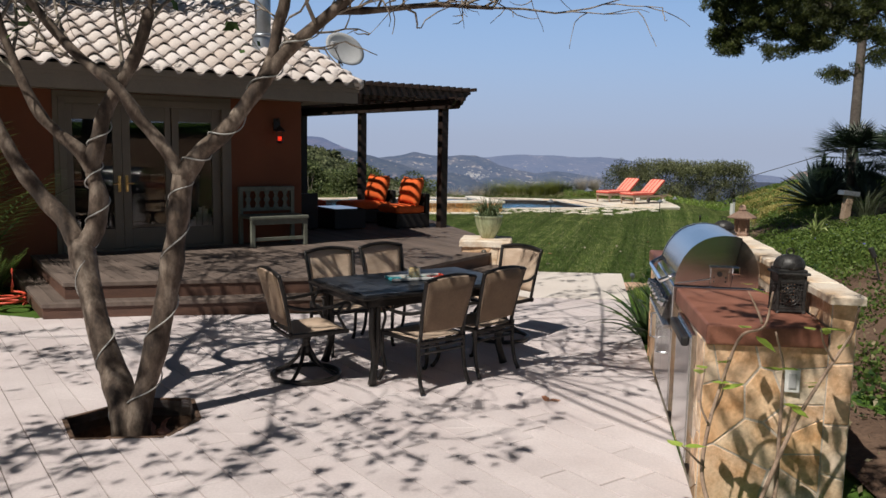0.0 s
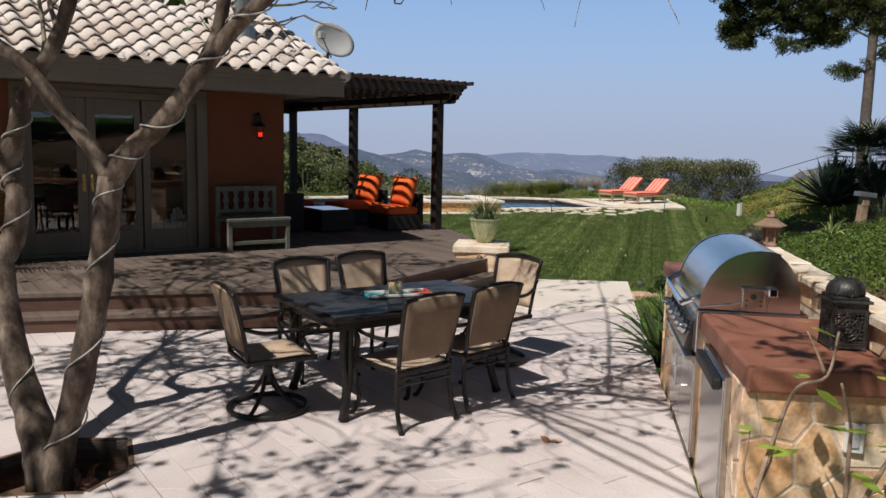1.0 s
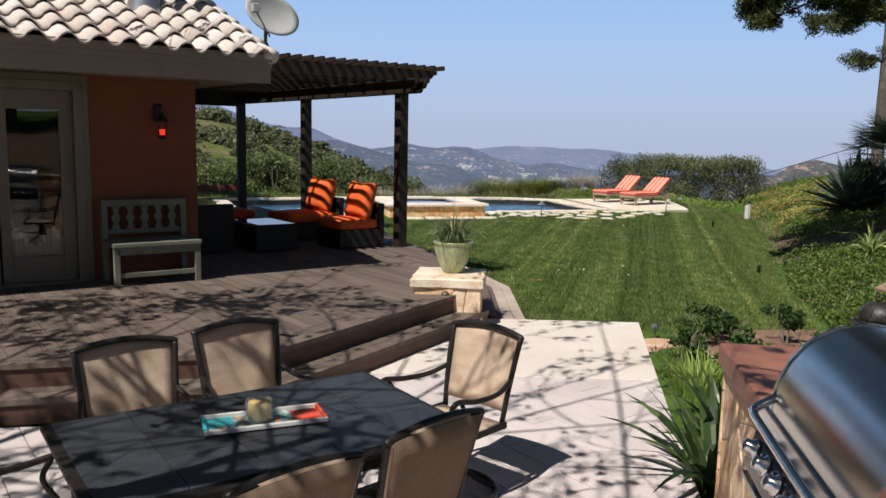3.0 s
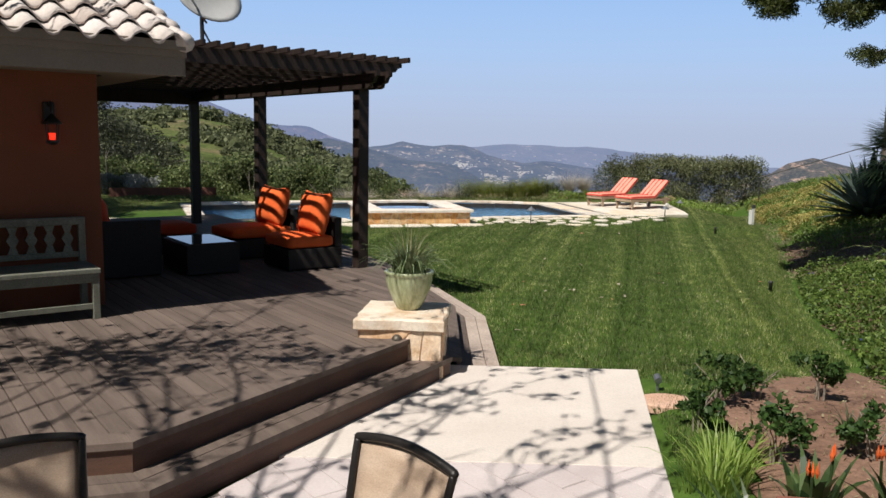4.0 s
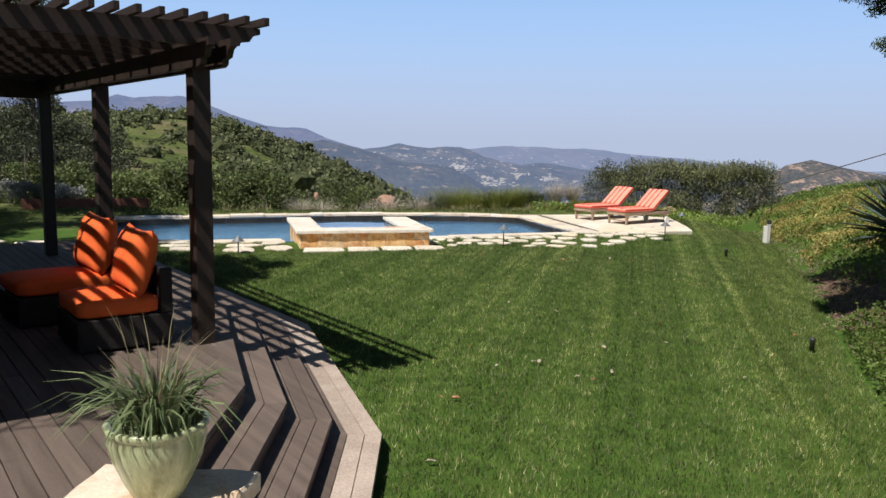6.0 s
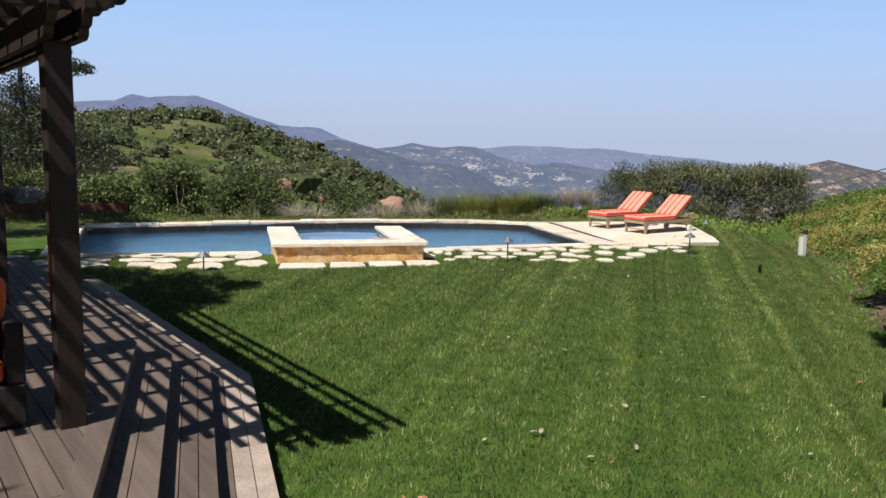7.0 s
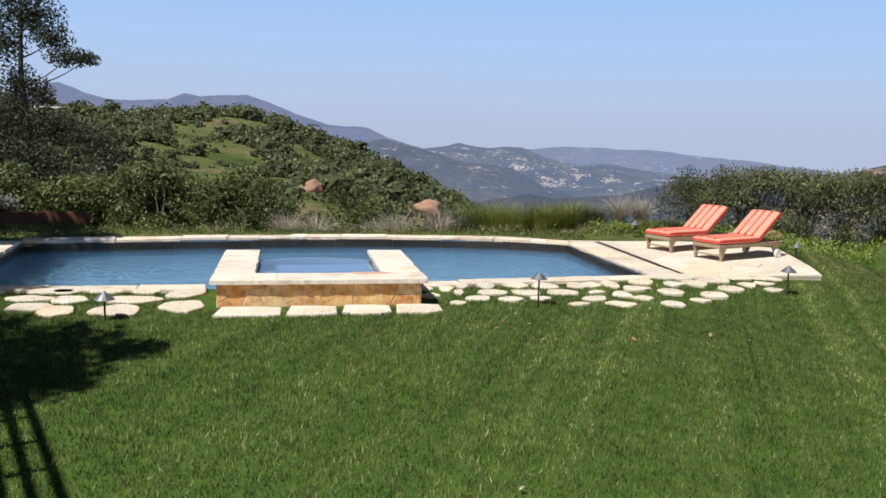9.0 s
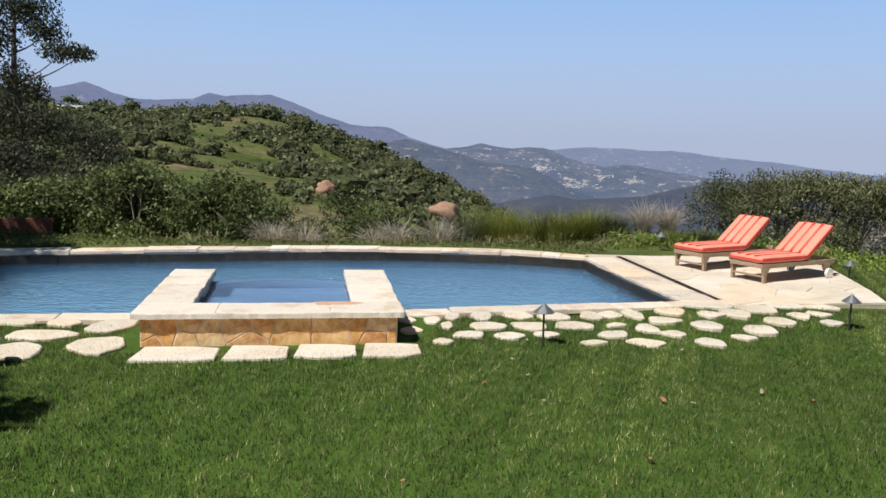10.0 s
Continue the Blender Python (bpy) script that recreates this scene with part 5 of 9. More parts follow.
def blades(n, seed, r0, height, width, arch, mat, name, parent=None, m=None, base=0.05, seg=4, stiff=0.5):
    """A tuft of arching strap leaves."""
    g = random.Random(seed)
    q = []
    for _ in range(n):
        a, l = g.uniform(0, 2 * math.pi), height * g.uniform(0.55, 1.1)
        lean = arch * g.uniform(0.3, 1.0)
        x0, y0 = base * g.random() * math.cos(a), base * g.random() * math.sin(a)
        side = Vector((-math.sin(a), math.cos(a), 0))
        last = None
        tw = g.uniform(-0.6, 0.6)
        side = (side * math.cos(tw) + Vector((0, 0, 1)) * math.sin(tw)).normalized()
        for k in range(seg + 1):
            t = k / seg
            th = lean * t ** (1 + stiff)
            rr = l * (math.sin(th) / max(lean, 0.01) if lean > 0.01 else 0)
            pnt = Vector((x0 + math.cos(a) * l * t * math.sin(th * 0.75), y0 + math.sin(a) * l * t * math.sin(th * 0.75), l * t * math.cos(th * 0.8)))
            w = width * (1 - t ** 2.2) * (0.6 + 0.4 * min(1, t * 4)) + 0.0006
            cur = (pnt - side * w / 2, pnt + side * w / 2)
            if last:
                q.append((last[0], last[1], cur[1], cur[0]))
            last = cur
    ob = quads_mesh(name, [[tuple(v) for v in f] for f in q], mat, parent)
    if m is not None:
        ob.matrix_basis = m
    return ob


blades(210, 3, 0.1, 0.38, 0.017, 1.9, M["pot_leaf"], "spiky_grass", pot, pose(0, 0, 0.29), 0.16)
blades(40, 4, 0.1, 0.52, 0.006, 0.7, M["dry"], "seed_stalk_tuft", pot, pose(0, 0, 0.29), 0.12)

# ---- dining table ----
TB = HOUSE @ pose(3.03, 4.17, 0, 0, 0, -1.5)
table = thing("dining_table", "dark slate-topped metal dining table with curved legs", "table", TB)
b = B()
box(b, -0.765, 0.765, -0.495, 0.495, 0.685, 0.712, 0.008)
top = part("tabletop", b, M["iron"], table)
for i in range(5):
    for j in range(3):
        b = B()
        x0, y0 = -0.725 + i * 0.29, -0.455 + j * 0.3035
        box(b, -0.1435, 0.1435, -0.150, 0.150, 0.70, 0.722, 0.003)
        part("tile", b, M["slate"], top, m=pose(x0 + 0.145, y0 + 0.152, 0))
b = B()
box(b, -0.70, 0.70, -0.44, -0.41, 0.62, 0.69, 0.004)
box(b, -0.70, 0.70, 0.41, 0.44, 0.62, 0.69, 0.004)
box(b, -0.70, -0.67, -0.44, 0.44, 0.62, 0.69, 0.004)
box(b, 0.67, 0.70, -0.44, 0.44, 0.62, 0.69, 0.004)
part("apron", b, M["iron"], table)
for sx in (-1, 1):
    for sy in (-1, 1):
        b = B()
        for o in (0.0, 0.05):
            pts = bezier([(sx * (0.64 - o), sy * 0.40, 0.66), (sx * (0.645 - o), sy * 0.405, 0.40), (sx * (0.61 - o * 0.4), sy * 0.38, 0.22), (sx * (0.65 - o * 0.3), sy * 0.41, 0.01)], 4)
            sweep(b, pts, [0.024] * (len(pts) - 1) + [0.03], 8)
        part("leg", b, M["iron"], table, smooth=True)

# tray, candle jar
tray = thing("serving_tray", "narrow tray painted teal, red and cream on the table", "tray", TB @ pose(0.02, 0.02, 0.724, 0, 0, -12))
b = B()
box(b, -0.24, 0.24, -0.09, 0.09, 0.0, 0.008, 0.003)
part("base", b, M["traypaint"], tray)
for nm, q, mm in (("rim", (-0.25, 0.25, -0.10, -0.088, 0.004, 0.024), "white"), ("rim", (-0.25, 0.25, 0.088, 0.10, 0.004, 0.024), "white"), ("rim", (-0.25, -0.236, -0.088, 0.088, 0.004, 0.026), "teal"), ("rim", (0.236, 0.25, -0.088, 0.088, 0.004, 0.026), "redpaint")):
    b = B()
    box(b, *q, 0.003)
    part(nm, b, M[mm], tray)
b = B()
box(b, 0.12, 0.232, -0.07, 0.075, 0.008, 0.011)
part("red_patch", b, M["redpaint"], tray)
b = B()
box(b, -0.232, -0.13, -0.02, 0.08, 0.008, 0.011)
part("teal_patch", b, M["teal"], tray)
jar = thing("candle_jar", "clear glass jar holding a pale amber candle on the tray", "candle", TB @ pose(0.0, 0.02, 0.734))
b = B()
lathe(b, [(0.0, 0.0), (0.050, 0.0), (0.056, 0.012), (0.058, 0.088), (0.054, 0.088), (0.052, 0.012), (0.0, 0.010)], 20)
o = part("glass", b, M["jar"], jar, smooth=True)
o.visible_shadow = False
b = B()
lathe(b, [(0.0, 0.012), (0.047, 0.012), (0.047, 0.080), (0.038, 0.085), (0.0, 0.081)], 18)
part("candle", b, M["wax"], jar, smooth=True)

# ---- sling chairs ----
def sling_chair(m, swivel, label):
    """Cast-metal armchair with a sling seat and back; its front looks along its own +y."""
    c = thing("dining_chair", label, "chair", m, "chairs round the table")
    w = 0.226
    back = [(0.0, -0.20, 0.40), (0.0, -0.235, 0.60), (0.0, -0.285, 0.80), (0.0, -0.30, 0.85)]
    for sx in (-1, 1):
        b = B()
        pts = bezier([(sx * (0.208 + 0.075 * (q[2] - 0.40)), q[1], q[2]) for q in back], 4)
        sweep(b, pts, 0.0155, 8)
        part("back_post", b, M["iron"], c, smooth=True)
    b = B()
    pts = bezier([(-0.242, -0.30, 0.852), (-0.235, -0.303, 0.860), (-0.12, -0.31, 0.882), (0.0, -0.314, 0.890), (0.12, -0.31, 0.882), (0.235, -0.303, 0.860), (0.242, -0.30, 0.852)], 5)
    sweep(b, pts, 0.017, 8)
    part("top_rail", b, M["iron"], c, smooth=True)
    # slings
    b = B()
    rows = []
    for k in range(9):
        t = k / 8
        z = 0.46 + 0.405 * t
        y = -0.205 - 0.105 * t
        row = []
        for i in range(9):
            x = (0.206 + 0.034 * t) * (2 * i / 8 - 1)
            bow = 0.025 * (1 - (2 * i / 8 - 1) ** 2)
            row.append(b.verts.new((x, y - bow * 0.6, z + (0.022 * (1 - (2 * i / 8 - 1) ** 2) if k == 8 else 0))))
        rows.append(row)
    for r0, r1 in zip(rows, rows[1:]):
        for i in range(8):
            b.faces.new((r0[i], r0[i + 1], r1[i + 1], r1[i]))
    r = bmesh.ops.extrude_face_region(b, geom=list(b.faces))
    bmesh.ops.translate(b, vec=(0, -0.006, 0), verts=[e for e in r["geom"] if isinstance(e, bmesh.types.BMVert)])
    part("back_sling", b, M["sling"], c, smooth=True)
    # added brown sheet: the sling back's shaded, translucent look put into colour
    b = B()
    rows = []
    for k in range(5):
        t = k / 4
        rows.append([b.verts.new(((0.195 + 0.032 * t) * (2 * i / 8 - 1), -0.217 - 0.105 * t - 0.015 * (1 - (2 * i / 8 - 1) ** 2), 0.465 + 0.395 * t + (0.018 * (1 - (2 * i / 8 - 1) ** 2) if k == 4 else 0))) for i in range(9)])
    for r0, r1 in zip(rows, rows[1:]):
        for i in range(8):
            b.faces.new((r0[i], r0[i + 1], r1[i + 1], r1[i]))
    r = bmesh.ops.extrude_face_region(b, geom=list(b.faces))
    bmesh.ops.translate(b, vec=(0, -0.003, 0), verts=[e for e in r["geom"] if isinstance(e, bmesh.types.BMVert)])
    part("back_lining", b, M["sling_dark"], c, "brown mesh sheet darkening the back of the sling", smooth=True)
    b = B()
    rows = []
    for k in range(7):
        t = k / 6
        y = -0.19 + 0.45 * t
        row = []
        for i in range(7):
            x = -w + 2 * w * i / 6
            sag = 0.03 * (1 - (2 * i / 6 - 1) ** 2) * (1 - (2 * t - 1) ** 2)
            row.append(b.verts.new((x, y, 0.405 + 0.02 * t - sag - (0.025 if k == 6 else 0))))
        rows.append(row)
    for r0, r1 in zip(rows, rows[1:]):
        for i in range(6):
            b.faces.new((r0[i], r0[i + 1], r1[i + 1], r1[i]))
    r = bmesh.ops.extrude_face_region(b, geom=list(b.faces))
    bmesh.ops.translate(b, vec=(0, 0, -0.006), verts=[e for e in r["geom"] if isinstance(e, bmesh.types.BMVert)])
    part("seat_sling", b, M["sling"], c, smooth=True)
    b = B()
    for sx in (-1, 1):
        box(b, sx * w - 0.013, sx * w + 0.013, -0.21, 0.27, 0.375, 0.41, 0.006)
    box(b, -w, w, 0.235, 0.262, 0.375, 0.402, 0.006)
    box(b, -w, w, -0.215, -0.19, 0.365, 0.395, 0.006)
    part("seat_frame", b, M["iron"], c)
    for sx in (-1, 1):
        b = B()
        pts = bezier([(sx * w, -0.245, 0.63), (sx * (w + 0.03), -0.10, 0.595), (sx * (w + 0.045), 0.08, 0.60), (sx * (w + 0.04), 0.22, 0.625), (sx * (w + 0.035), 0.265, 0.60), (sx * (w + 0.03), 0.245, 0.565)], 4)
        sweep(b, pts, 0.0145, 8)
        part("armrest", b, M["iron"], c, smooth=True)
        b = B()
        pts = bezier([(sx * (w + 0.038), 0.20, 0.615), (sx * (w + 0.03), 0.165, 0.54), (sx * (w + 0.01), 0.215, 0.45), (sx * w, 0.25, 0.39)], 4)
        sweep(b, pts, 0.012, 8)
        part("arm_support", b, M["iron"], c, smooth=True)
    if not swivel:
        for sx in (-1, 1):
            b = B()
            pts = bezier([(sx * w, 0.24, 0.40), (sx * (w + 0.005), 0.235, 0.24), (sx * (w - 0.01), 0.215, 0.12), (sx * (w + 0.01), 0.25, 0.03), (sx * (w + 0.012), 0.275, 0.008)], 4)
            sweep(b, pts, [0.0165] * (len(pts) - 1) + [0.02], 8)
            part("leg", b, M["iron"], c, smooth=True)
            b = B()
            pts = bezier([(sx * w, -0.205, 0.42), (sx * (w + 0.002), -0.205, 0.25), (sx * (w + 0.005), -0.23, 0.10), (sx * (w + 0.01), -0.27, 0.012)], 4)
            sweep(b, pts, [0.0165] * (len(pts) - 1) + [0.02], 8)
            part("leg", b, M["iron"], c, smooth=True)
        b = B()
        sweep(b, [(-w, -0.21, 0.30), (w, -0.21, 0.30)], 0.010, 6)
        part("stretcher", b, M["iron"], c)
        b = B()
        sweep(b, [(-w, -0.207, 0.345), (w, -0.207, 0.345)], 0.010, 6)
        part("stretcher", b, M["iron"], c)
    else:
        b = B()
        lathe(b, [(0.05, 0.18), (0.04, 0.24), (0.028, 0.30), (0.05, 0.34), (0.11, 0.37), (0.11, 0.378)], 14)
        part("swivel_column", b, M["iron"], c, smooth=True)
        b = B()
        pts = [(0.265 * math.cos(t), 0.265 * math.sin(t), 0.024) for t in (2 * math.pi * k / 32 for k in range(33))]
        sweep(b, pts, 0.019, 8, False)
        part("base_ring", b, M["iron"], c, smooth=True)
        for k in range(4):
            a = math.pi / 4 + k * math.pi / 2
            b = B()
            pts = bezier([(0.03 * math.cos(a), 0.03 * math.sin(a), 0.24), (0.09 * math.cos(a), 0.09 * math.sin(a), 0.14), (0.17 * math.cos(a), 0.17 * math.sin(a), 0.075), (0.265 * math.cos(a), 0.265 * math.sin(a), 0.028)], 4)
            sweep(b, pts, 0.015, 8)
            part("spoke", b, M["iron"], c, smooth=True)
    return c


C1 = "dark metal armchair with a tan mesh sling"
near_chair = sling_chair(HOUSE @ pose(2.77, 3.65, 0, 0, 0, 6), False, C1 + " turned to the table")
copy_thing(near_chair, HOUSE @ pose(3.365, 3.755, 0, 0, 0, 9))
far_chair = copy_thing(near_chair, HOUSE @ pose(2.76, 4.93, 0, 0, 0, 178))
far_chair["label"] = C1 + " sunlit on its front"
copy_thing(far_chair, HOUSE @ pose(3.40, 5.02, 0, 0, 0, 183))
sw = sling_chair(HOUSE @ pose(2.07, 4.29, 0, 0, 0, -95), True, "dark metal swivel armchair with tan sling on a ring base")
sw2 = copy_thing(sw, HOUSE @ pose(4.235, 4.475, 0, 0, 0, 101))

# ---- barbecue island ----
CT = pose(1.49, 2.6, 0, 0, 0, -7.5)
isle = thing("barbecue_island", "golden stone-clad barbecue island with a raised back wall", "outdoor kitchen", CT)
b = B()
prism(b, [(0.05, 0.165), (0.70, 0.225), (0.70, 3.36), (0.05, 3.36)], -0.15, 0.82)
part("core", b, M["grout"], isle)
veneer(isle, 0.653, 0.97, 3, 4, 41, pose(0.05, 0.165, -0.15, 0, 0, 5.3), M["gold"], 0.004, 0.006)
for y0, y1, s in ((0.165, 0.41, 42), (1.07, 1.36, 43), (2.44, 3.36, 44)):
    veneer(isle, y1 - y0, 0.97, 2 if s < 44 else 3, 4, s, pose(0.05, y1, -0.15, 0, 0, -90), M["gold"], 0.004, 0.006)
veneer(isle, 0.67, 0.97, 3, 4, 45, pose(0.70, 3.36, -0.15, 0, 0, 180), M["gold"])
wall = part("back_wall", prism(B(), [(0.70, 0.225), (0.83, 0.237), (0.83, 3.40), (0.70, 3.40)], -0.2, 1.05), M["grout"], isle)
veneer(wall, 0.13, 1.25, 1, 4, 46, pose(0.70, 0.225, -0.2, 0, 0, 5.3), M["gold"], 0.004, 0.006)
veneer(wall, 3.15, 0.15, 9, 1, 47, pose(0.70, 3.38, 0.91, 0, 0, -90), M["gold"], 0.004, 0.006)
veneer(wall, 3.15, 1.2, 8, 3, 48, pose(0.83, 0.24, -0.15, 0, 0, 90), M["gold"], 0.004, 0.006)
r = random.Random(12)
yy = 0.17
while yy < 3.34:
    l = min(r.uniform(0.32, 0.6), 3.44 - yy)
    b = B()
    prism(b, [(0.67 + r.uniform(-0.015, 0.01), 0), (0.76, r.uniform(-0.01, 0.004)), (0.855 + r.uniform(-0.01, 0.015), 0.0), (0.86 + r.uniform(-0.02, 0.015), l * 0.5), (0.855 + r.uniform(-0.01, 0.015), l - 0.012), (0.67 + r.uniform(-0.015, 0.01), l - 0.012), (0.665 + r.uniform(-0.015, 0.01), l * 0.45)], 1.05, 1.095 + r.uniform(-0.006, 0.006), 0.01)
    part("cap_stone", b, M["gold_soft"], wall, m=pose(0, yy, 0))
    yy += l
b = B()
prism(b, [(0.055, 0.135), (0.685, 0.19), (0.685, 1.29), (0.022, 1.29)], 0.805, 0.92)
bmesh.ops.bevel(b, geom=list(b.edges), offset=0.016, segments=3, affect="EDGES", profile=0.5)
solo("worktop", b, M["counter"], "brick-red concrete worktop with a rounded edge on the island", "worktop", CT)
b = B()
box(b, 0.015, 0.685, 2.47, 3.42, 0.805, 0.92, 0.016)
solo("worktop", b, M["counter"], "short brick-red worktop beyond the grill", "worktop", CT)
# steel doors set in the front
for y0, y1, lab in ((0.43, 1.05, "brushed steel fridge door with a black bar handle"), (1.39, 1.90, "brushed steel access door with a chrome handle"), (1.93, 2.42, "brushed steel access door with a chrome handle")):
    d = thing("cabinet_door", lab, "cabinet door", CT, "island doors")
    z1 = 0.775 if y0 < 1 else 0.60
    b = B()
    box(b, 0.008, 0.048, y0, y1, 0.05, z1, 0.004)
    part("panel", b, M["steel"], d)
    b = B()
    box(b, 0.016, 0.049, y0 - 0.02, y1 + 0.02, 0.03, z1 + 0.02, 0.003)
    part("door_frame", b, M["steel"], d)
    b = B()
    if y0 < 1:
        box(b, -0.035, 0.008, y0 + 0.02, y1 - 0.02, 0.715, 0.775, 0.012)
        part("handle", b, M["blacksteel"], d, "black bar handle")
    else:
        hy = y1 - 0.06 if y0 < 2 else y0 + 0.06
        sweep(b, [(0.008, hy, 0.33), (-0.035, hy, 0.335), (-0.035, hy, 0.525), (0.008, hy, 0.53)], 0.011, 8)
        part("handle", b, M["chrome"], d, "chrome pull handle")
# outlet cover
b = B()
box(b, 0.475, 0.555, 0.182, 0.200, 0.56, 0.69, 0.004)
out = thing("outlet_box", "white weatherproof outlet cover on the stone face", "outlet", CT)
part("cover", b, M["white"], out)
b = B()
box(b, 0.495, 0.535, 0.174, 0.182, 0.585, 0.665, 0.003)
part("flap", b, M["dishgrey"], out)
# grill
grill = thing("gas_grill", "stainless steel built-in gas grill with a rounded hood", "grill", CT)
b = B()
box(b, 0.0, 0.60, 1.305, 2.455, 0.68, 0.932, 0.008)
part("firebox", b, M["steel"], grill)
arc = [(0.014, 0.935), (0.02, 1.0), (0.037, 1.056), (0.068, 1.125), (0.109, 1.18), (0.150, 1.218), (0.197, 1.246), (0.26, 1.268), (0.324, 1.277), (0.385, 1.274), (0.434, 1.262)]
b = B()
lo = [b.verts.new((x, 1.325, z)) for x, z in arc]
hi = [b.verts.new((x, 2.31, z)) for x, z in arc]
for i in range(len(arc) - 1):
    b.faces.new((lo[i], lo[i + 1], hi[i + 1], hi[i]))
part("hood", b, M["steel"], grill, smooth=True)
for y0, y1 in ((1.312, 1.328), (2.307, 2.323)):
    b = B()
    shaped(b, [(x - 0.004 if x < 0.3 else x, z + 0.004) for x, z in arc] + [(0.397, 1.09), (0.372, 0.935)], y1 - y0, pose(0, (y0 + y1) / 2, 0))
    part("hood_end", b, M["steel"], grill)
b = B()
shaped(b, [(0.378, 0.932), (0.403, 1.09), (0.438, 1.252), (0.47, 1.222), (0.497, 1.188), (0.52, 1.152), (0.540, 1.105), (0.553, 1.04), (0.556, 0.932)], 0.985, pose(0, 1.8175, 0))
part("hood_back", b, M["steel"], grill)
b = B()
sweep(b, [(0.022, 1.355, 1.0), (-0.045, 1.385, 0.962), (-0.066, 1.40, 0.950), (-0.070, 1.45, 0.945), (-0.070, 2.20, 0.945), (-0.066, 2.25, 0.950), (-0.045, 2.265, 0.962), (0.022, 2.275, 1.0)], 0.017, 12)
part("handle", b, M["chrome"], grill, smooth=True)
b = B()
shaped(b, [(-0.058, 0.70), (0.0, 0.665), (0.0, 0.865), (-0.008, 0.86)], 1.02, pose(0, 1.87, 0))
part("control_panel", b, M["darksteel"], grill, "dark polished control panel")
b = B()
box(b, -0.052, 0.02, 1.33, 2.42, 0.628, 0.655, 0.005)
part("drip_tray", b, M["steel"], grill)
for k in range(6):
    b = B()
    lathe(b, [(0.0, 0.0), (0.040, 0.0), (0.038, 0.014), (0.028, 0.020), (0.026, 0.045), (0.018, 0.052), (0.0, 0.054)], 18)
    part("knob", b, M["chrome"], grill, m=pose(-0.033, 1.47 + k * 0.165, 0.785, 0, -68, 0), smooth=True)
b = B()
box(b, 0.240, 0.360, 1.298, 1.312, 0.945, 1.065, 0.004)
box(b, 0.232, 0.372, 1.275, 1.312, 1.060, 1.075, 0.004)
part("rotisserie_bracket", b, M["steel"], grill)
# solid black disc on the bracket, painted dark in place of a hole
b = B()
sweep(b, [(0.299, 1.300, 1.022), (0.299, 1.292, 1.022)], 0.017, 14)
part("bracket_hole", b, M["blacksteel"], grill)
for x, z in ((0.262, 1.0), (0.262, 0.972), (0.338, 1.0), (0.338, 0.972)):
    b = B()
    sweep(b, [(x, 1.300, z), (x, 1.293, z)], 0.006, 8)
    part("screw", b, M["blacksteel"], grill)
b = B()
box(b, 0.372, 0.425, 1.275, 1.305, 1.025, 1.078, 0.008)
part("motor_clip", b, M["chrome"], grill)
b = B()
sweep(b, [(0.03, 1.306, 0.948), (0.14, 1.300, 0.965), (0.245, 1.298, 0.985)], 0.004, 6)
part("spit_rod", b, M["steel"], grill)


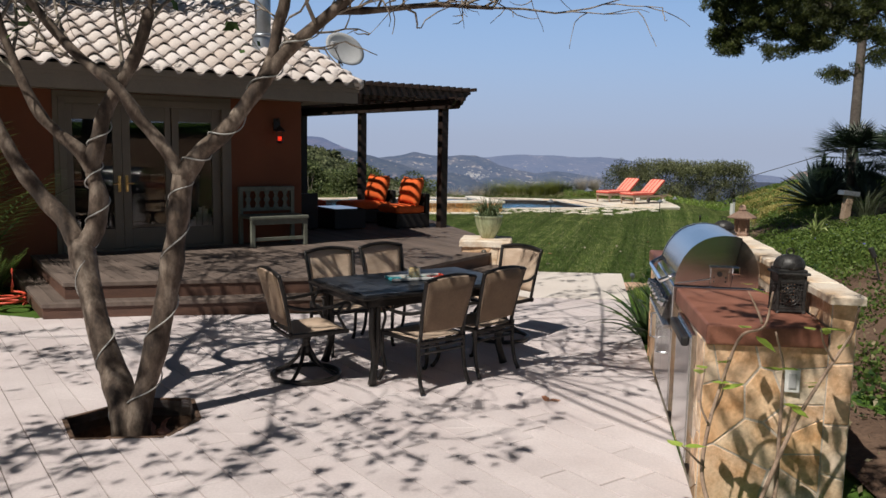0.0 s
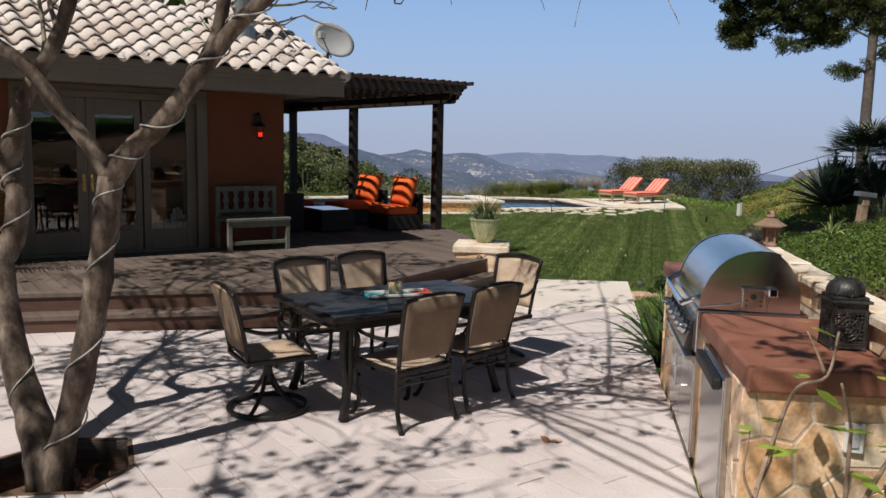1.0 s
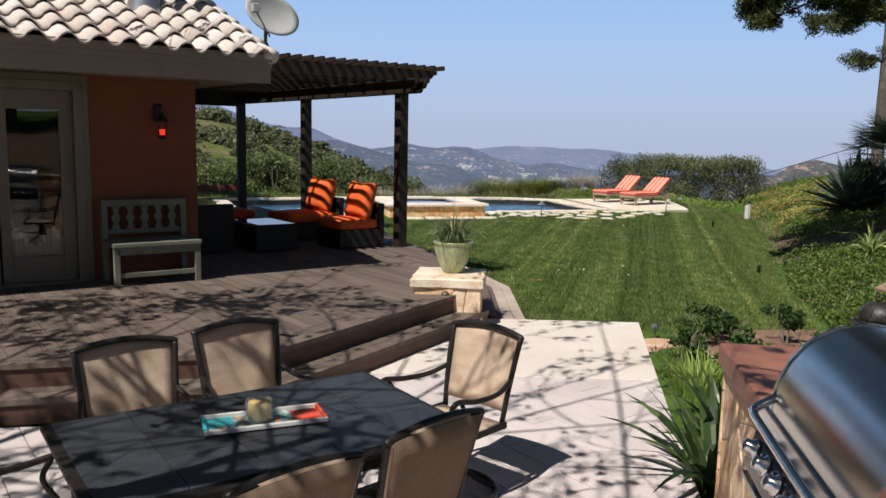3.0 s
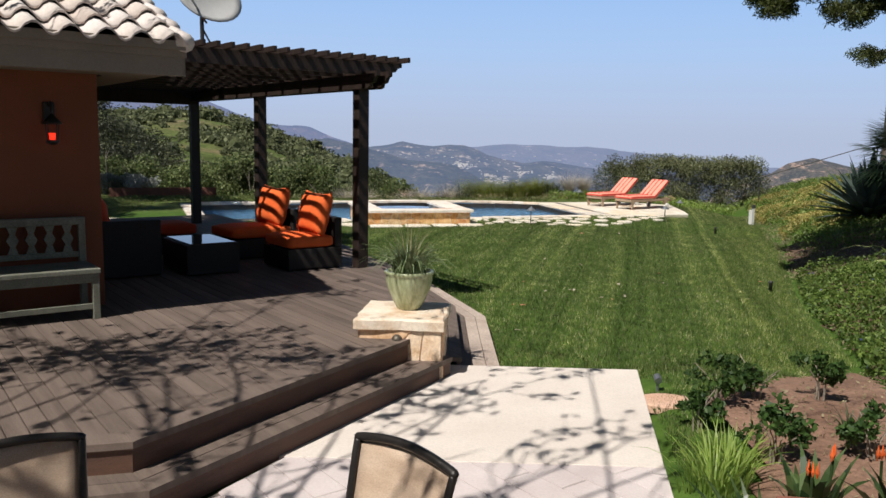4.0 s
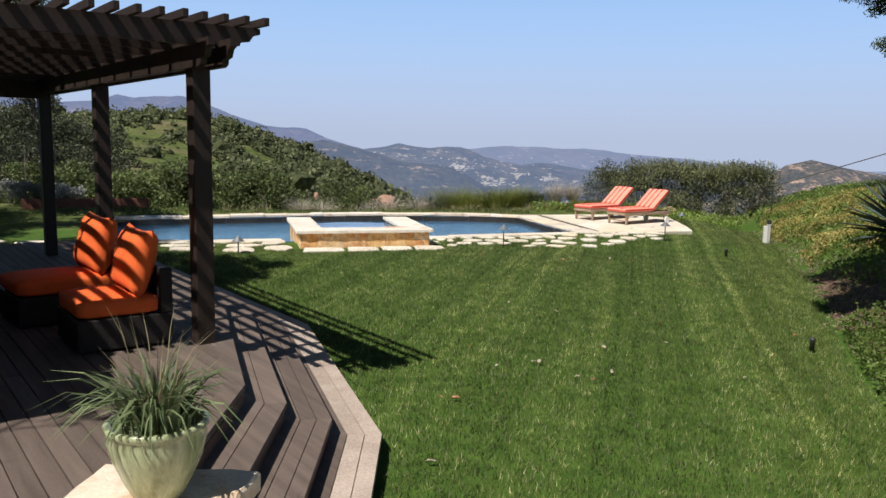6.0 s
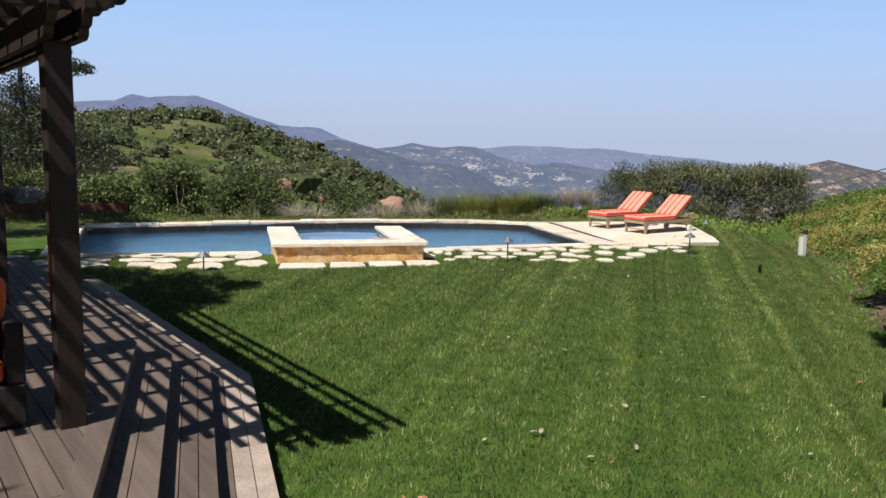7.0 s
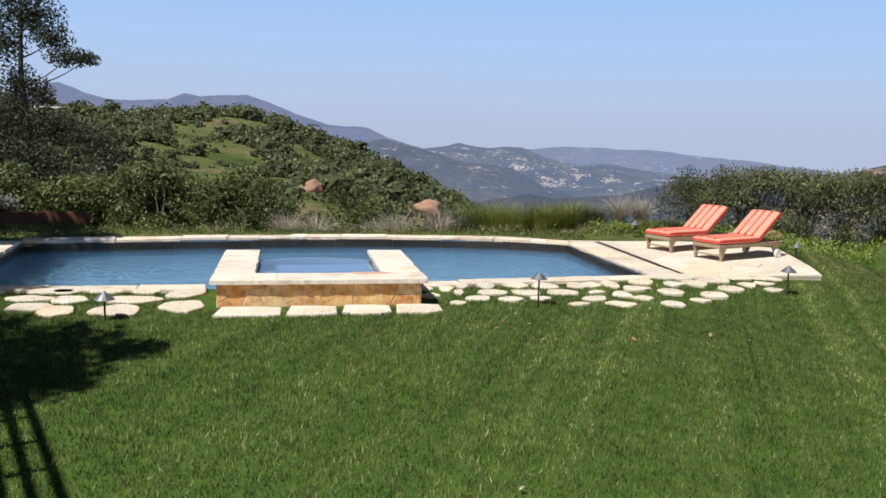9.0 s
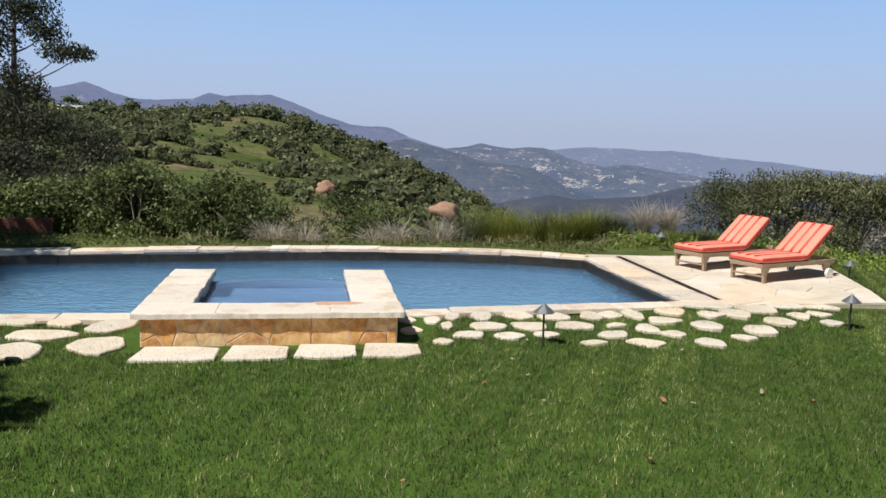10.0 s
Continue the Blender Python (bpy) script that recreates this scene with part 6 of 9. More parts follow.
# punched metal lanterns
def lantern(m, label):
    """Square filigree lantern under a ribbed dome."""
    t = thing("punched_lantern", label, "lantern", m, "lanterns on the island")
    h = 0.072
    for k in range(4):
        q = pose(0, 0, 0, 0, 0, 90 * k)
        b = B()
        sweep(b, [(-h, -h, 0.0), (-h, -h, 0.225)], 0.009, 8)
        part("post", b, M["lantern"], t, m=q)
        b = B()
        for z0, z1 in ((0.012, 0.034), (0.178, 0.222)):
            box(b, -h, h, -h - 0.004, -h + 0.004, z0, z1, 0.002)
        for i in range(7):
            x = -h + 0.018 + i * 0.018
            sweep(b, [(x, -h, 0.03), (x, -h, 0.18)], 0.0032, 5)
        for i in range(8):
            z = 0.04 + i * 0.019
            sweep(b, [(-h, -h, z), (h, -h, z)], 0.0032, 5)
        for rr in (0.018, 0.034, 0.05):
            sweep(b, [(rr * math.cos(a), -h - 0.003, 0.106 + 1.2 * rr * math.sin(a)) for a in (2 * math.pi * j / 16 for j in range(17))], 0.0045, 5, False)
        for j in range(8):
            a = math.pi * j / 4
            sweep(b, [(0.012 * math.cos(a), -h - 0.003, 0.106 + 0.014 * math.sin(a)), (0.05 * math.cos(a), -h - 0.003, 0.106 + 0.06 * math.sin(a))], 0.0045, 5)
        part("filigree_panel", b, M["lantern"], t, m=q)
        b = B()
        lathe(b, [(0.0, 0.0), (0.012, 0.0), (0.014, 0.008), (0.008, 0.014), (0.0, 0.014)], 8, (-h, -h, -0.002))
        part("foot", b, M["lantern"], t, m=q)
    b = B()
    box(b, -0.082, 0.082, -0.082, 0.082, 0.006, 0.018, 0.003)
    part("base", b, M["lantern"], t)
    b = B()
    box(b, -0.094, 0.094, -0.094, 0.094, 0.222, 0.236, 0.004)
    box(b, -0.080, 0.080, -0.080, 0.080, 0.236, 0.252, 0.004)
    part("eave", b, M["lantern"], t)
    b = B()
    lathe(b, [(0.0, 0.25), (0.080, 0.25), (0.083, 0.268), (0.079, 0.290), (0.066, 0.312), (0.042, 0.326), (0.016, 0.332), (0.0, 0.333)], 32, ribs=16, rib=0.05)
    part("dome", b, M["lantern"], t, smooth=True)
    for k in range(8):
        a = math.pi * k / 4
        b = B()
        sweep(b, [(0.083 * math.cos(a), 0.083 * math.sin(a), 0.256), (0.082 * math.cos(a), 0.082 * math.sin(a), 0.288), (0.045 * math.cos(a), 0.045 * math.sin(a), 0.326)], 0.005, 6)
        part("dome_rib", b, M["lantern"], t)
    b = B()
    sweep(b, [(0.022 * math.cos(q), 0, 0.348 + 0.018 * math.sin(q)) for q in (2 * math.pi * k / 12 for k in range(13))], 0.004, 6, False)
    part("ring", b, M["iron"], t)
    return t


lan = lantern(CT @ pose(0.567, 0.625, 0.921, 0, 0, 4), "black punched-metal lantern standing on the red worktop")
copy_thing(lan, CT @ pose(0.585, 2.93, 0.921))["label"] = "black punched-metal lantern on the short worktop beyond the grill"
pag = thing("pagoda_lantern", "terracotta pagoda lantern with a tiered finial on the wall", "lantern", CT @ pose(0.79, 3.24, 1.098) @ Matrix.Diagonal((0.84, 0.84, 1.04, 1.0)))
b = B()
lathe(b, [(0.0, 0.0), (0.085, 0.0), (0.09, 0.02), (0.07, 0.03)], 6)
part("base", b, M["clay"], pag)
b = B()
lathe(b, [(0.052, 0.02), (0.052, 0.15)], 6)
part("body", b, M["clay"], pag)
for k in range(6):
    a = math.pi * k / 3
    b = B()
    sweep(b, [(0.068 * math.cos(a), 0.068 * math.sin(a), 0.02), (0.068 * math.cos(a), 0.068 * math.sin(a), 0.155)], 0.012, 6)
    part("column", b, M["clay"], pag)
b = B()
lathe(b, [(0.06, 0.15), (0.15, 0.15), (0.152, 0.16), (0.09, 0.19), (0.04, 0.215), (0.03, 0.225)], 6)
part("roof", b, M["clay"], pag)
b = B()
lathe(b, [(0.03, 0.22), (0.045, 0.228), (0.03, 0.24), (0.034, 0.25), (0.02, 0.262), (0.0, 0.268)], 14)
part("finial", b, M["pinkstone"], pag, smooth=True)

# ---- patio tree ----
def tube(bm, pts, r0, r1, n=10, wob=0.0, seed=0):
    pts = bezier(pts, 6)
    k = len(pts) - 1
    rr = []
    for i, q in enumerate(pts):
        t = i / k
        rr.append((r0 + (r1 - r0) * t) * (1 + wob * noise.noise(q * 6 + Vector((seed, 0, 0)))))
    sweep(bm, pts, rr, n)
    return pts


tree = thing("patio_tree", "bare grey-barked twin-trunk tree wound with light cord in a patio pit", "tree")
b = B()
tube(b, [(-1.97, 3.52, -0.40), (-1.985, 3.54, 0.0), (-2.10, 3.66, 0.25), (-2.23, 3.75, 0.50), (-2.40, 3.90, 0.97), (-2.46, 3.97, 1.12)], 0.098, 0.074, 14, 0.25, 1)
t1 = part("trunk", b, M["bark"], tree, smooth=True)
b = B()
tube(b, [(-1.95, 3.52, -0.40), (-1.88, 3.53, 0.08), (-1.79, 3.57, 0.45), (-1.69, 3.60, 0.92), (-1.63, 3.63, 1.35), (-1.60, 3.65, 1.62)], 0.088, 0.064, 14, 0.25, 2)
part("trunk", b, M["bark"], tree, smooth=True)
BOUGHS = [
    [(-2.44, 3.95, 1.05), (-2.58, 4.0, 1.27), (-2.74, 4.02, 1.43), (-2.90, 4.0, 1.66), (-3.03, 4.0, 1.92), (-3.3, 4.1, 2.4), (-3.6, 4.2, 3.0), (-3.9, 4.1, 3.7)],
    [(-2.45, 3.95, 1.08), (-2.36, 3.98, 1.22), (-2.33, 4.0, 1.45), (-2.37, 4.0, 1.64), (-2.32, 4.0, 1.85), (-2.25, 4.0, 2.07), (-2.04, 4.0, 2.42), (-1.92, 4.0, 2.79), (-1.9, 4.2, 3.3), (-1.7, 4.6, 4.0)],
    [(-2.37, 4.0, 1.62), (-2.45, 4.0, 1.76), (-2.62, 4.0, 1.90), (-2.75, 4.0, 2.05), (-2.91, 4.0, 2.41), (-3.0, 3.9, 2.9), (-3.0, 3.7, 3.7), (-3.2, 3.3, 4.4)],
    [(-1.60, 3.65, 1.60), (-1.72, 3.65, 1.80), (-1.87, 3.64, 1.98), (-2.0, 3.6, 2.18), (-2.27, 3.6, 2.40), (-2.55, 3.6, 2.72), (-2.8, 3.3, 3.2), (-3.0, 2.7, 3.9)],
    [(-1.60, 3.65, 1.60), (-1.48, 3.65, 1.77), (-1.31, 3.65, 1.92), (-1.05, 3.65, 2.25), (-0.88, 3.65, 2.45), (-0.55, 3.62, 2.72), (-0.3, 3.6, 2.95), (0.1, 3.4, 3.2), (0.6, 3.2, 3.3)],
    [(-1.10, 3.66, 2.20), (-1.02, 3.70, 2.38), (-0.98, 3.72, 2.60), (-0.93, 3.7, 2.80), (-0.95, 3.6, 3.3), (-1.2, 3.2, 4.0), (-1.4, 2.6, 4.6)],
    [(-0.62, 3.63, 2.67), (-0.35, 3.75, 2.70), (0.0, 3.9, 2.76), (0.4, 4.1, 2.78)],
]
LR = [(0.072, 0.022), (0.072, 0.028), (0.05, 0.02), (0.050, 0.02), (0.066, 0.022), (0.045, 0.018), (0.026, 0.012)]
tips = []
for k, (pts, (r0, r1)) in enumerate(zip(BOUGHS, LR)):
    b = B()
    line_pts = tube(b, pts, r0, r1, 10, 0.22, k + 5)
    part("limb", b, M["bark"], tree, smooth=True)
    n = len(line_pts)
    lo = int(n * (0.50 if k != 6 else 0.2))
    for q in range(lo, n, 3):
        tips.append((line_pts[q], (line_pts[min(q + 1, n - 1)] - line_pts[q - 1]).normalized(), r1 * 0.9))
    tips.append((line_pts[-1], (line_pts[-1] - line_pts[-2]).normalized(), r1))
# thin branches, twigs and sparse leaves
g = random.Random(77)
tw = B()
leaf_c = []


def grow(p, d, length, r, depth):
    pts = [p]
    k = 5
    for i in range(k):
        d = (d + Vector((g.gauss(0, 0.20), g.gauss(0, 0.20), g.gauss(0.02, 0.16)))).normalized()
        p = p + d * length / k
        pts.append(p)
        if depth > 0 and i > 0:
            for _ in range(g.choice((0, 1, 1))):
                side = (d * 0.55 + Vector((g.gauss(0, 0.75), g.gauss(0, 0.75), g.gauss(0.05, 0.55)))).normalized()
                grow(p, side, length * g.uniform(0.45, 0.7), r * 0.55, depth - 1)
        if depth == 0 and i > 1:
            for _ in range(g.choice((1, 2, 3))):
                leaf_c.append(p + Vector((g.gauss(0, 0.05), g.gauss(0, 0.05), g.gauss(0, 0.04))))
    sweep(tw, pts, [r * (1 - 0.75 * i / k) + 0.0015 for i in range(k + 1)], 5 if depth else 4, False)


for p, d, r in tips:
    if p.z < 2.1:
        continue
    dd = (d + Vector((g.gauss(0.05, 0.6), g.gauss(0, 0.6), g.gauss(0.15, 0.35)))).normalized()
    grow(p, dd, g.uniform(0.8, 1.5), min(0.016, r * 0.7), 2)
# tangled hanging twigs on the long limbs
for k in (4, 6):
    lp = bezier(BOUGHS[k], 6)
    for i in range(len(lp) // 2, len(lp), 2):
        dd = Vector((g.gauss(0.6, 0.4), g.gauss(0.2, 0.4), abs(g.gauss(0.25, 0.25)))).normalized()
        grow(lp[i], dd, g.uniform(0.35, 0.6), 0.008, 2 if k == 6 else 1)
# spreading crown that shades the deck and patio
high = [q for q in tips if q[0].z > 3.0]
for k in range(20):
    p, d, r = high[k % len(high)]
    a = 2 * math.pi * (k * 0.618 + g.uniform(-0.05, 0.05))
    reach = g.uniform(1.4, 4.6)
    end = Vector((-2.5 + 0.9 * reach * math.cos(a), 4.0 + reach * 1.05 * math.sin(a), 3.6 + 0.32 * reach + g.uniform(-0.1, 0.6)))
    mid = p.lerp(end, 0.5) + Vector((g.gauss(0, 0.15), g.gauss(0, 0.15), 0.35))
    lp = bezier([p, mid, end], 6)
    sweep(tw, lp, [0.018 * (1 - 0.6 * i / len(lp)) for i in range(len(lp))], 6, False)
    for i in range(3, len(lp), 4):
        dd = (lp[i] - lp[i - 1]).normalized()
        side = (dd * 0.6 + Vector((g.gauss(0, 0.7), g.gauss(0, 0.7), g.gauss(0.1, 0.3)))).normalized()
        grow(lp[i], side, g.uniform(0.6, 1.2), 0.010, 1)
    grow(end, (end - mid).normalized(), 0.9, 0.010, 1)
SPREAD = [(0.1, 0.5), (0.9, 0.5), (0.15, -0.4), (0.75, -0.2),
          (-5.3, 5.4), (-4.8, 6.2), (-4.3, 7.0), (-3.6, 6.8), (-2.9, 6.6), (-2.6, 7.4), (-1.7, 6.8),
          (-0.8, 7.3), (-5.1, 2.3), (-4.4, 2.5), (-3.8, 0.2), (-2.9, 0.6), (-2.1, 0.5)]
for x, y in SPREAD:
    end = Vector((x, y, g.uniform(4.4, 4.9)))
    p, d, r = min(high, key=lambda q: (q[0] - end).length)
    mid = p.lerp(end, 0.5) + Vector((g.gauss(0, 0.15), g.gauss(0, 0.15), 0.3))
    lp = bezier([p, mid, end], 6)
    sweep(tw, lp, [0.02 * (1 - 0.6 * i / len(lp)) for i in range(len(lp))], 6, False)
    for i in range(2 if x > -0.6 and y < 2 else 4):
        side = Vector((g.gauss(0, 0.7), g.gauss(0, 0.7), g.gauss(0.1, 0.3))).normalized()
        grow(lp[-1 - i], side, g.uniform(0.5, 0.9), 0.009, 1)
    for i in range(6 if x > -0.6 and y < 2 else 22 if x > -2 and y > 6 else 45):
        leaf_c.append(end + Vector((g.gauss(0, 0.36), g.gauss(0, 0.36), g.gauss(0, 0.16))))
tagged(part("branch_crown", tw, M["twig"], tree, "thin tangled bare branches", smooth=True), kind="stuff")
c = np.array([tuple(q) for q in leaf_c])
g2 = np.random.default_rng(5)
low = c[:, 2] < 2.02 + 0.185 * (c[:, 1] + 1.5)
keep = c[np.where(low, g2.random(len(c)) < 0.04, g2.random(len(c)) < np.where((c[:, 1] < 1.3) | (c[:, 0] < -3.8), 0.9, np.where(c[:, 1] < 4.9, 0.2, np.where((c[:, 0] > -3.0) & (c[:, 1] < 6.7), 0.4, 0.75))))]
keep = keep[~((keep[:, 0] > -0.6) & (keep[:, 2] < 2.02 + 0.185 * (keep[:, 1] + 1.5)))]
thick = keep[(keep[:, 1] > 5.6) & (keep[:, 0] < -3.0)]
many = np.concatenate([np.repeat(keep, 3, axis=0), np.repeat(thick, 1, axis=0)])
q = leaf_quads(many + g2.normal(0, 0.05, size=many.shape), 0.105, 6, 0.5)
tagged(quads_mesh("leaf_crown", q, M["leaf"], tree), "sparse small green leaves", kind="stuff")


# light cord wound round the trunks
def wind(path, radii, turns, name="light_cord"):
    pts = bezier(path, 22)
    out = []
    n = len(pts)
    for i, q in enumerate(pts):
        t = i / (n - 1)
        d = (pts[min(i + 1, n - 1)] - pts[max(i - 1, 0)]).normalized()
        a = d.cross(Vector((0, 1, 0.2))).normalized()
        bb = d.cross(a)
        f = t * (len(radii) - 1)
        j = min(int(f), len(radii) - 2)
        rr = radii[j] + (radii[j + 1] - radii[j]) * (f - j)
        ph = 2 * math.pi * turns * t
        out.append(q + (a * math.cos(ph) + bb * math.sin(ph)) * (rr + 0.004))
    b = B()
    sweep(b, out, 0.0048, 6)
    return part(name, b, M["cord"], tree, "thin pale grey light cord", smooth=True)


wind([(-1.985, 3.54, 0.0), (-2.10, 3.66, 0.25), (-2.23, 3.75, 0.50), (-2.40, 3.90, 0.97), (-2.45, 3.95, 1.08), (-2.36, 3.98, 1.22), (-2.33, 4.0, 1.45), (-2.37, 4.0, 1.64), (-2.32, 4.0, 1.85), (-2.25, 4.0, 2.07)], (0.092, 0.089, 0.085, 0.079, 0.074, 0.070, 0.068, 0.064, 0.060, 0.056), 7)
wind([(-1.88, 3.53, 0.08), (-1.79, 3.57, 0.45), (-1.69, 3.60, 0.92), (-1.63, 3.63, 1.35), (-1.60, 3.65, 1.60), (-1.48, 3.65, 1.77), (-1.31, 3.65, 1.92), (-1.05, 3.65, 2.25), (-0.88, 3.65, 2.45), (-0.55, 3.62, 2.72)], (0.082, 0.078, 0.074, 0.069, 0.064, 0.062, 0.062, 0.056, 0.050, 0.044), 8)
# a dry curled leaf heap in the pit and stray leaves on the patio
g = random.Random(9)


def dry_leaf(name, m, size, label, mat):
    b = B()
    pts = [(0, -0.5), (0.18, -0.3), (0.30, -0.02), (0.2, 0.25), (0.05, 0.5), (-0.12, 0.28), (-0.28, 0.0), (-0.16, -0.28)]
    top = [b.verts.new((x * size, y * size, size * (0.25 * x * x * 4 + 0.12 * math.sin(y * 5)))) for x, y in pts]
    c = b.verts.new((0, 0, 0.01))
    for i in range(len(pts)):
        b.faces.new((top[i], top[(i + 1) % len(pts)], c))
    r = bmesh.ops.extrude_face_region(b, geom=list(b.faces))
    bmesh.ops.translate(b, vec=(0, 0, 0.003), verts=[e for e in r["geom"] if isinstance(e, bmesh.types.BMVert)])
    return solo(name, b, mat, label, "leaf", m, "fallen leaves")


dry_leaf("fallen_leaf", pose(0.86, 4.22, 0.004, 5, 0, 40), 0.10, "curled brown dry leaf lying on the patio", M["dryleaf"])
dry_leaf("fallen_leaf", pose(0.93, 4.20, 0.004, -8, 4, 110), 0.08, "curled brown dry leaf lying on the patio", M["dryleaf"])
for k in range(7):
    dry_leaf("fallen_leaf", pose(-1.80 + g.uniform(-0.07, 0.07), 3.66 + g.uniform(-0.09, 0.09), -0.15 + g.uniform(0, 0.09), g.uniform(-70, 70), g.uniform(-70, 70), g.uniform(0, 360)), 0.13, "pinkish dry leaf heaped in the tree pit", M["pinkleaf"])

# ---- pool ----
FAR_IN = [(4.66, 26.84), (3.5, 30.75), (1.8, 31.0), (-1.2, 30.4), (-4.7, 29.0), (-7.2, 27.8), (-5.35, 23.35)]
NEAR_IN = [(-5.35, 23.35), (-2.1, 24.2), (1.0, 25.3), (4.66, 26.84)]
CZ, WZ = -0.12, -0.305
water = tagged(raw("water", [(x, y, WZ) for x, y in POOL], [tuple(range(len(POOL)))], M["water"]), "rippled dark blue pool water", "water", kind="structure")
water.visible_shadow = False
b = B()
n = len(POOL)
lo = [b.verts.new((x, y, -1.5)) for x, y in POOL]
hi = [b.verts.new((x, y, CZ - 0.06)) for x, y in POOL]
for i in range(n):
    j = (i + 1) % n
    b.faces.new((lo[j], lo[i], hi[i], hi[j]))
b.faces.new(lo)
pool = solo("pool_basin", b, M["plaster"], "blue-grey plastered pool basin", "pool", kind="structure")
cop = thing("pool_coping", "cream flagstone coping round the pool", "coping", kind="structure")


def walk_line(pts, s):
    for a, c in zip(pts, pts[1:]):
        l = math.dist(a, c)
        if s <= l:
            return (a[0] + (c[0] - a[0]) * s / l, a[1] + (c[1] - a[1]) * s / l)
        s -= l
    return pts[-1]


def smooth_line(pts, n=8):
    return [(q.x, q.y) for q in bezier([(x, y, 0) for x, y in pts], n)]


def coping(pts, width, z0, z1, lo, hi, seed, mat, name, host):
    """Edging stones of uneven length laid along a line, to its right."""
    r = random.Random(seed)
    total = sum(math.dist(a, c) for a, c in zip(pts, pts[1:]))
    outer = offset_line(pts, width)
    tot2 = sum(math.dist(a, c) for a, c in zip(outer, outer[1:]))
    s = 0.0
    while s < total - 0.05:
        l = min(r.uniform(lo, hi), total - s)
        if total - s - l < lo * 0.5:
            l = total - s
        a, c = walk_line(pts, s + 0.004), walk_line(pts, s + l - 0.004)
        e, f = walk_line(outer, (s + 0.004) * tot2 / total), walk_line(outer, (s + l - 0.004) * tot2 / total)
        j = lambda q: (q[0] + r.uniform(-0.011, 0.011) * (width > 0), q[1] + r.uniform(-0.011, 0.011) * (width > 0))
        q = [j((a[0] + (c[0] - a[0]) * i / 7, a[1] + (c[1] - a[1]) * i / 7)) for i in range(8)]
        q += [j((f[0] + (e[0] - f[0]) * i / 7, f[1] + (e[1] - f[1]) * i / 7)) for i in range(8)]
        if area(q) < 0:
            q = q[::-1]
        cx, cy = sum(t[0] for t in q) / 16, sum(t[1] for t in q) / 16
        b = B()
        prism(b, [(t[0] - cx, t[1] - cy) for t in q], z0 + (r.uniform(-0.012, 0.022) if z1 > z0 + 0.03 and width > 0 else 0.0), z1 + r.uniform(-0.014, 0.010), 0.011)
        part(name, b, mat, host, m=pose(cx, cy, 0))
        s += l


far = POOL[4:]
coping(far, 0.42, CZ - 0.07, CZ, 0.35, 1.3, 1, M["coping"], "stone", cop)
coping([FAR_IN[0], FAR_IN[1]], 0.56, CZ - 0.07, CZ, 0.4, 0.8, 2, M["coping"], "stone", cop)
coping([FAR_IN[5], FAR_IN[6]], 0.45, CZ - 0.07, CZ, 0.5, 0.9, 3, M["coping"], "stone", cop)
coping([NEAR_IN[0], NEAR_IN[1], (-2.05, 24.22)], 0.34, CZ - 0.07, CZ, 0.5, 1.1, 4, M["coping"], "stone", cop)
coping([(0.90, 25.265), NEAR_IN[2], NEAR_IN[3], (5.34, 27.13)], 0.34, CZ - 0.07, CZ, 0.5, 1.1, 8, M["coping"], "stone", cop)
# dark ledge stones under the far coping
led = thing("pool_ledge", "dark stone band between coping and waterline", "pool edge", kind="structure")
coping([(q[0], q[1]) for q in far], -0.05, WZ - 0.25, CZ - 0.072, 0.9, 1.8, 5, M["poolstone"], "stone", led)
coping([FAR_IN[0], FAR_IN[1]], -0.05, WZ - 0.25, CZ - 0.072, 0.9, 1.8, 6, M["poolstone"], "stone", led)
coping([FAR_IN[5], FAR_IN[6]], -0.05, WZ - 0.25, CZ - 0.072, 0.9, 1.8, 7, M["poolstone"], "stone", led)

# ---- raised spa ----
m, nt, p, co = base_mat("spa_water", True)
p.inputs["Base Color"].default_value = (0.75, 0.88, 1.0, 1)
p.inputs["Transmission Weight"].default_value, p.inputs["Roughness"].default_value, p.inputs["IOR"].default_value = 1.0, 0.02, 1.33
bump(nt, p, noise_tex(nt, co, 3, 2, 0.5), 0.15, 0.03)
M["spa_water"] = m
SP = pose(-1.37, 22.82, 0, 0, 0, 16.5)
SW, SD = 2.68, 2.65
spa = thing("raised_spa", "raised spa with golden stone front and broad cream caps", "spa", SP)
b = B()
box(b, 0.03, SW - 0.03, 0.03, 0.42, -0.4, 0.165)
box(b, 0.03, 0.45, 0.42, SD - 0.03, -1.4, 0.165)
box(b, SW - 0.45, SW - 0.03, 0.42, SD - 0.03, -1.4, 0.165)
part("wall_core", b, M["grout"], spa)
veneer(spa, SW - 0.06, 0.345, 9, 2, 51, pose(0.03, 0.03, -0.18), M["amber"], 0.010, 0.010)
veneer(spa, SD - 0.06, 0.345, 8, 2, 52, pose(SW - 0.03, 0.03, -0.18, 0, 0, 90), M["amber"], 0.010, 0.010)
veneer(spa, SD - 0.06, 0.345, 8, 2, 53, pose(0.03, SD - 0.03, -0.18, 0, 0, -90), M["amber"], 0.010, 0.010)
r = random.Random(6)


def slab(host, x0, x1, y0, y1, z0, z1, name="cap_stone"):
    b = B()
    k = 14
    pts = [(x0 + (x1 - x0) * i / k, y0 + r.uniform(-0.010, 0.008)) for i in range(k)] + [(x1 + r.uniform(-0.012, 0.012), y0 + (y1 - y0) * i / k) for i in range(k)] + [(x1 - (x1 - x0) * i / k, y1 + r.uniform(-0.008, 0.008)) for i in range(k)] + [(x0 + r.uniform(-0.012, 0.012), y1 - (y1 - y0) * i / k) for i in range(k)]
    prism(b, pts, z0, z1 + r.uniform(-0.004, 0.004), 0.012)
    part(name, b, M["spa_cap"], host)


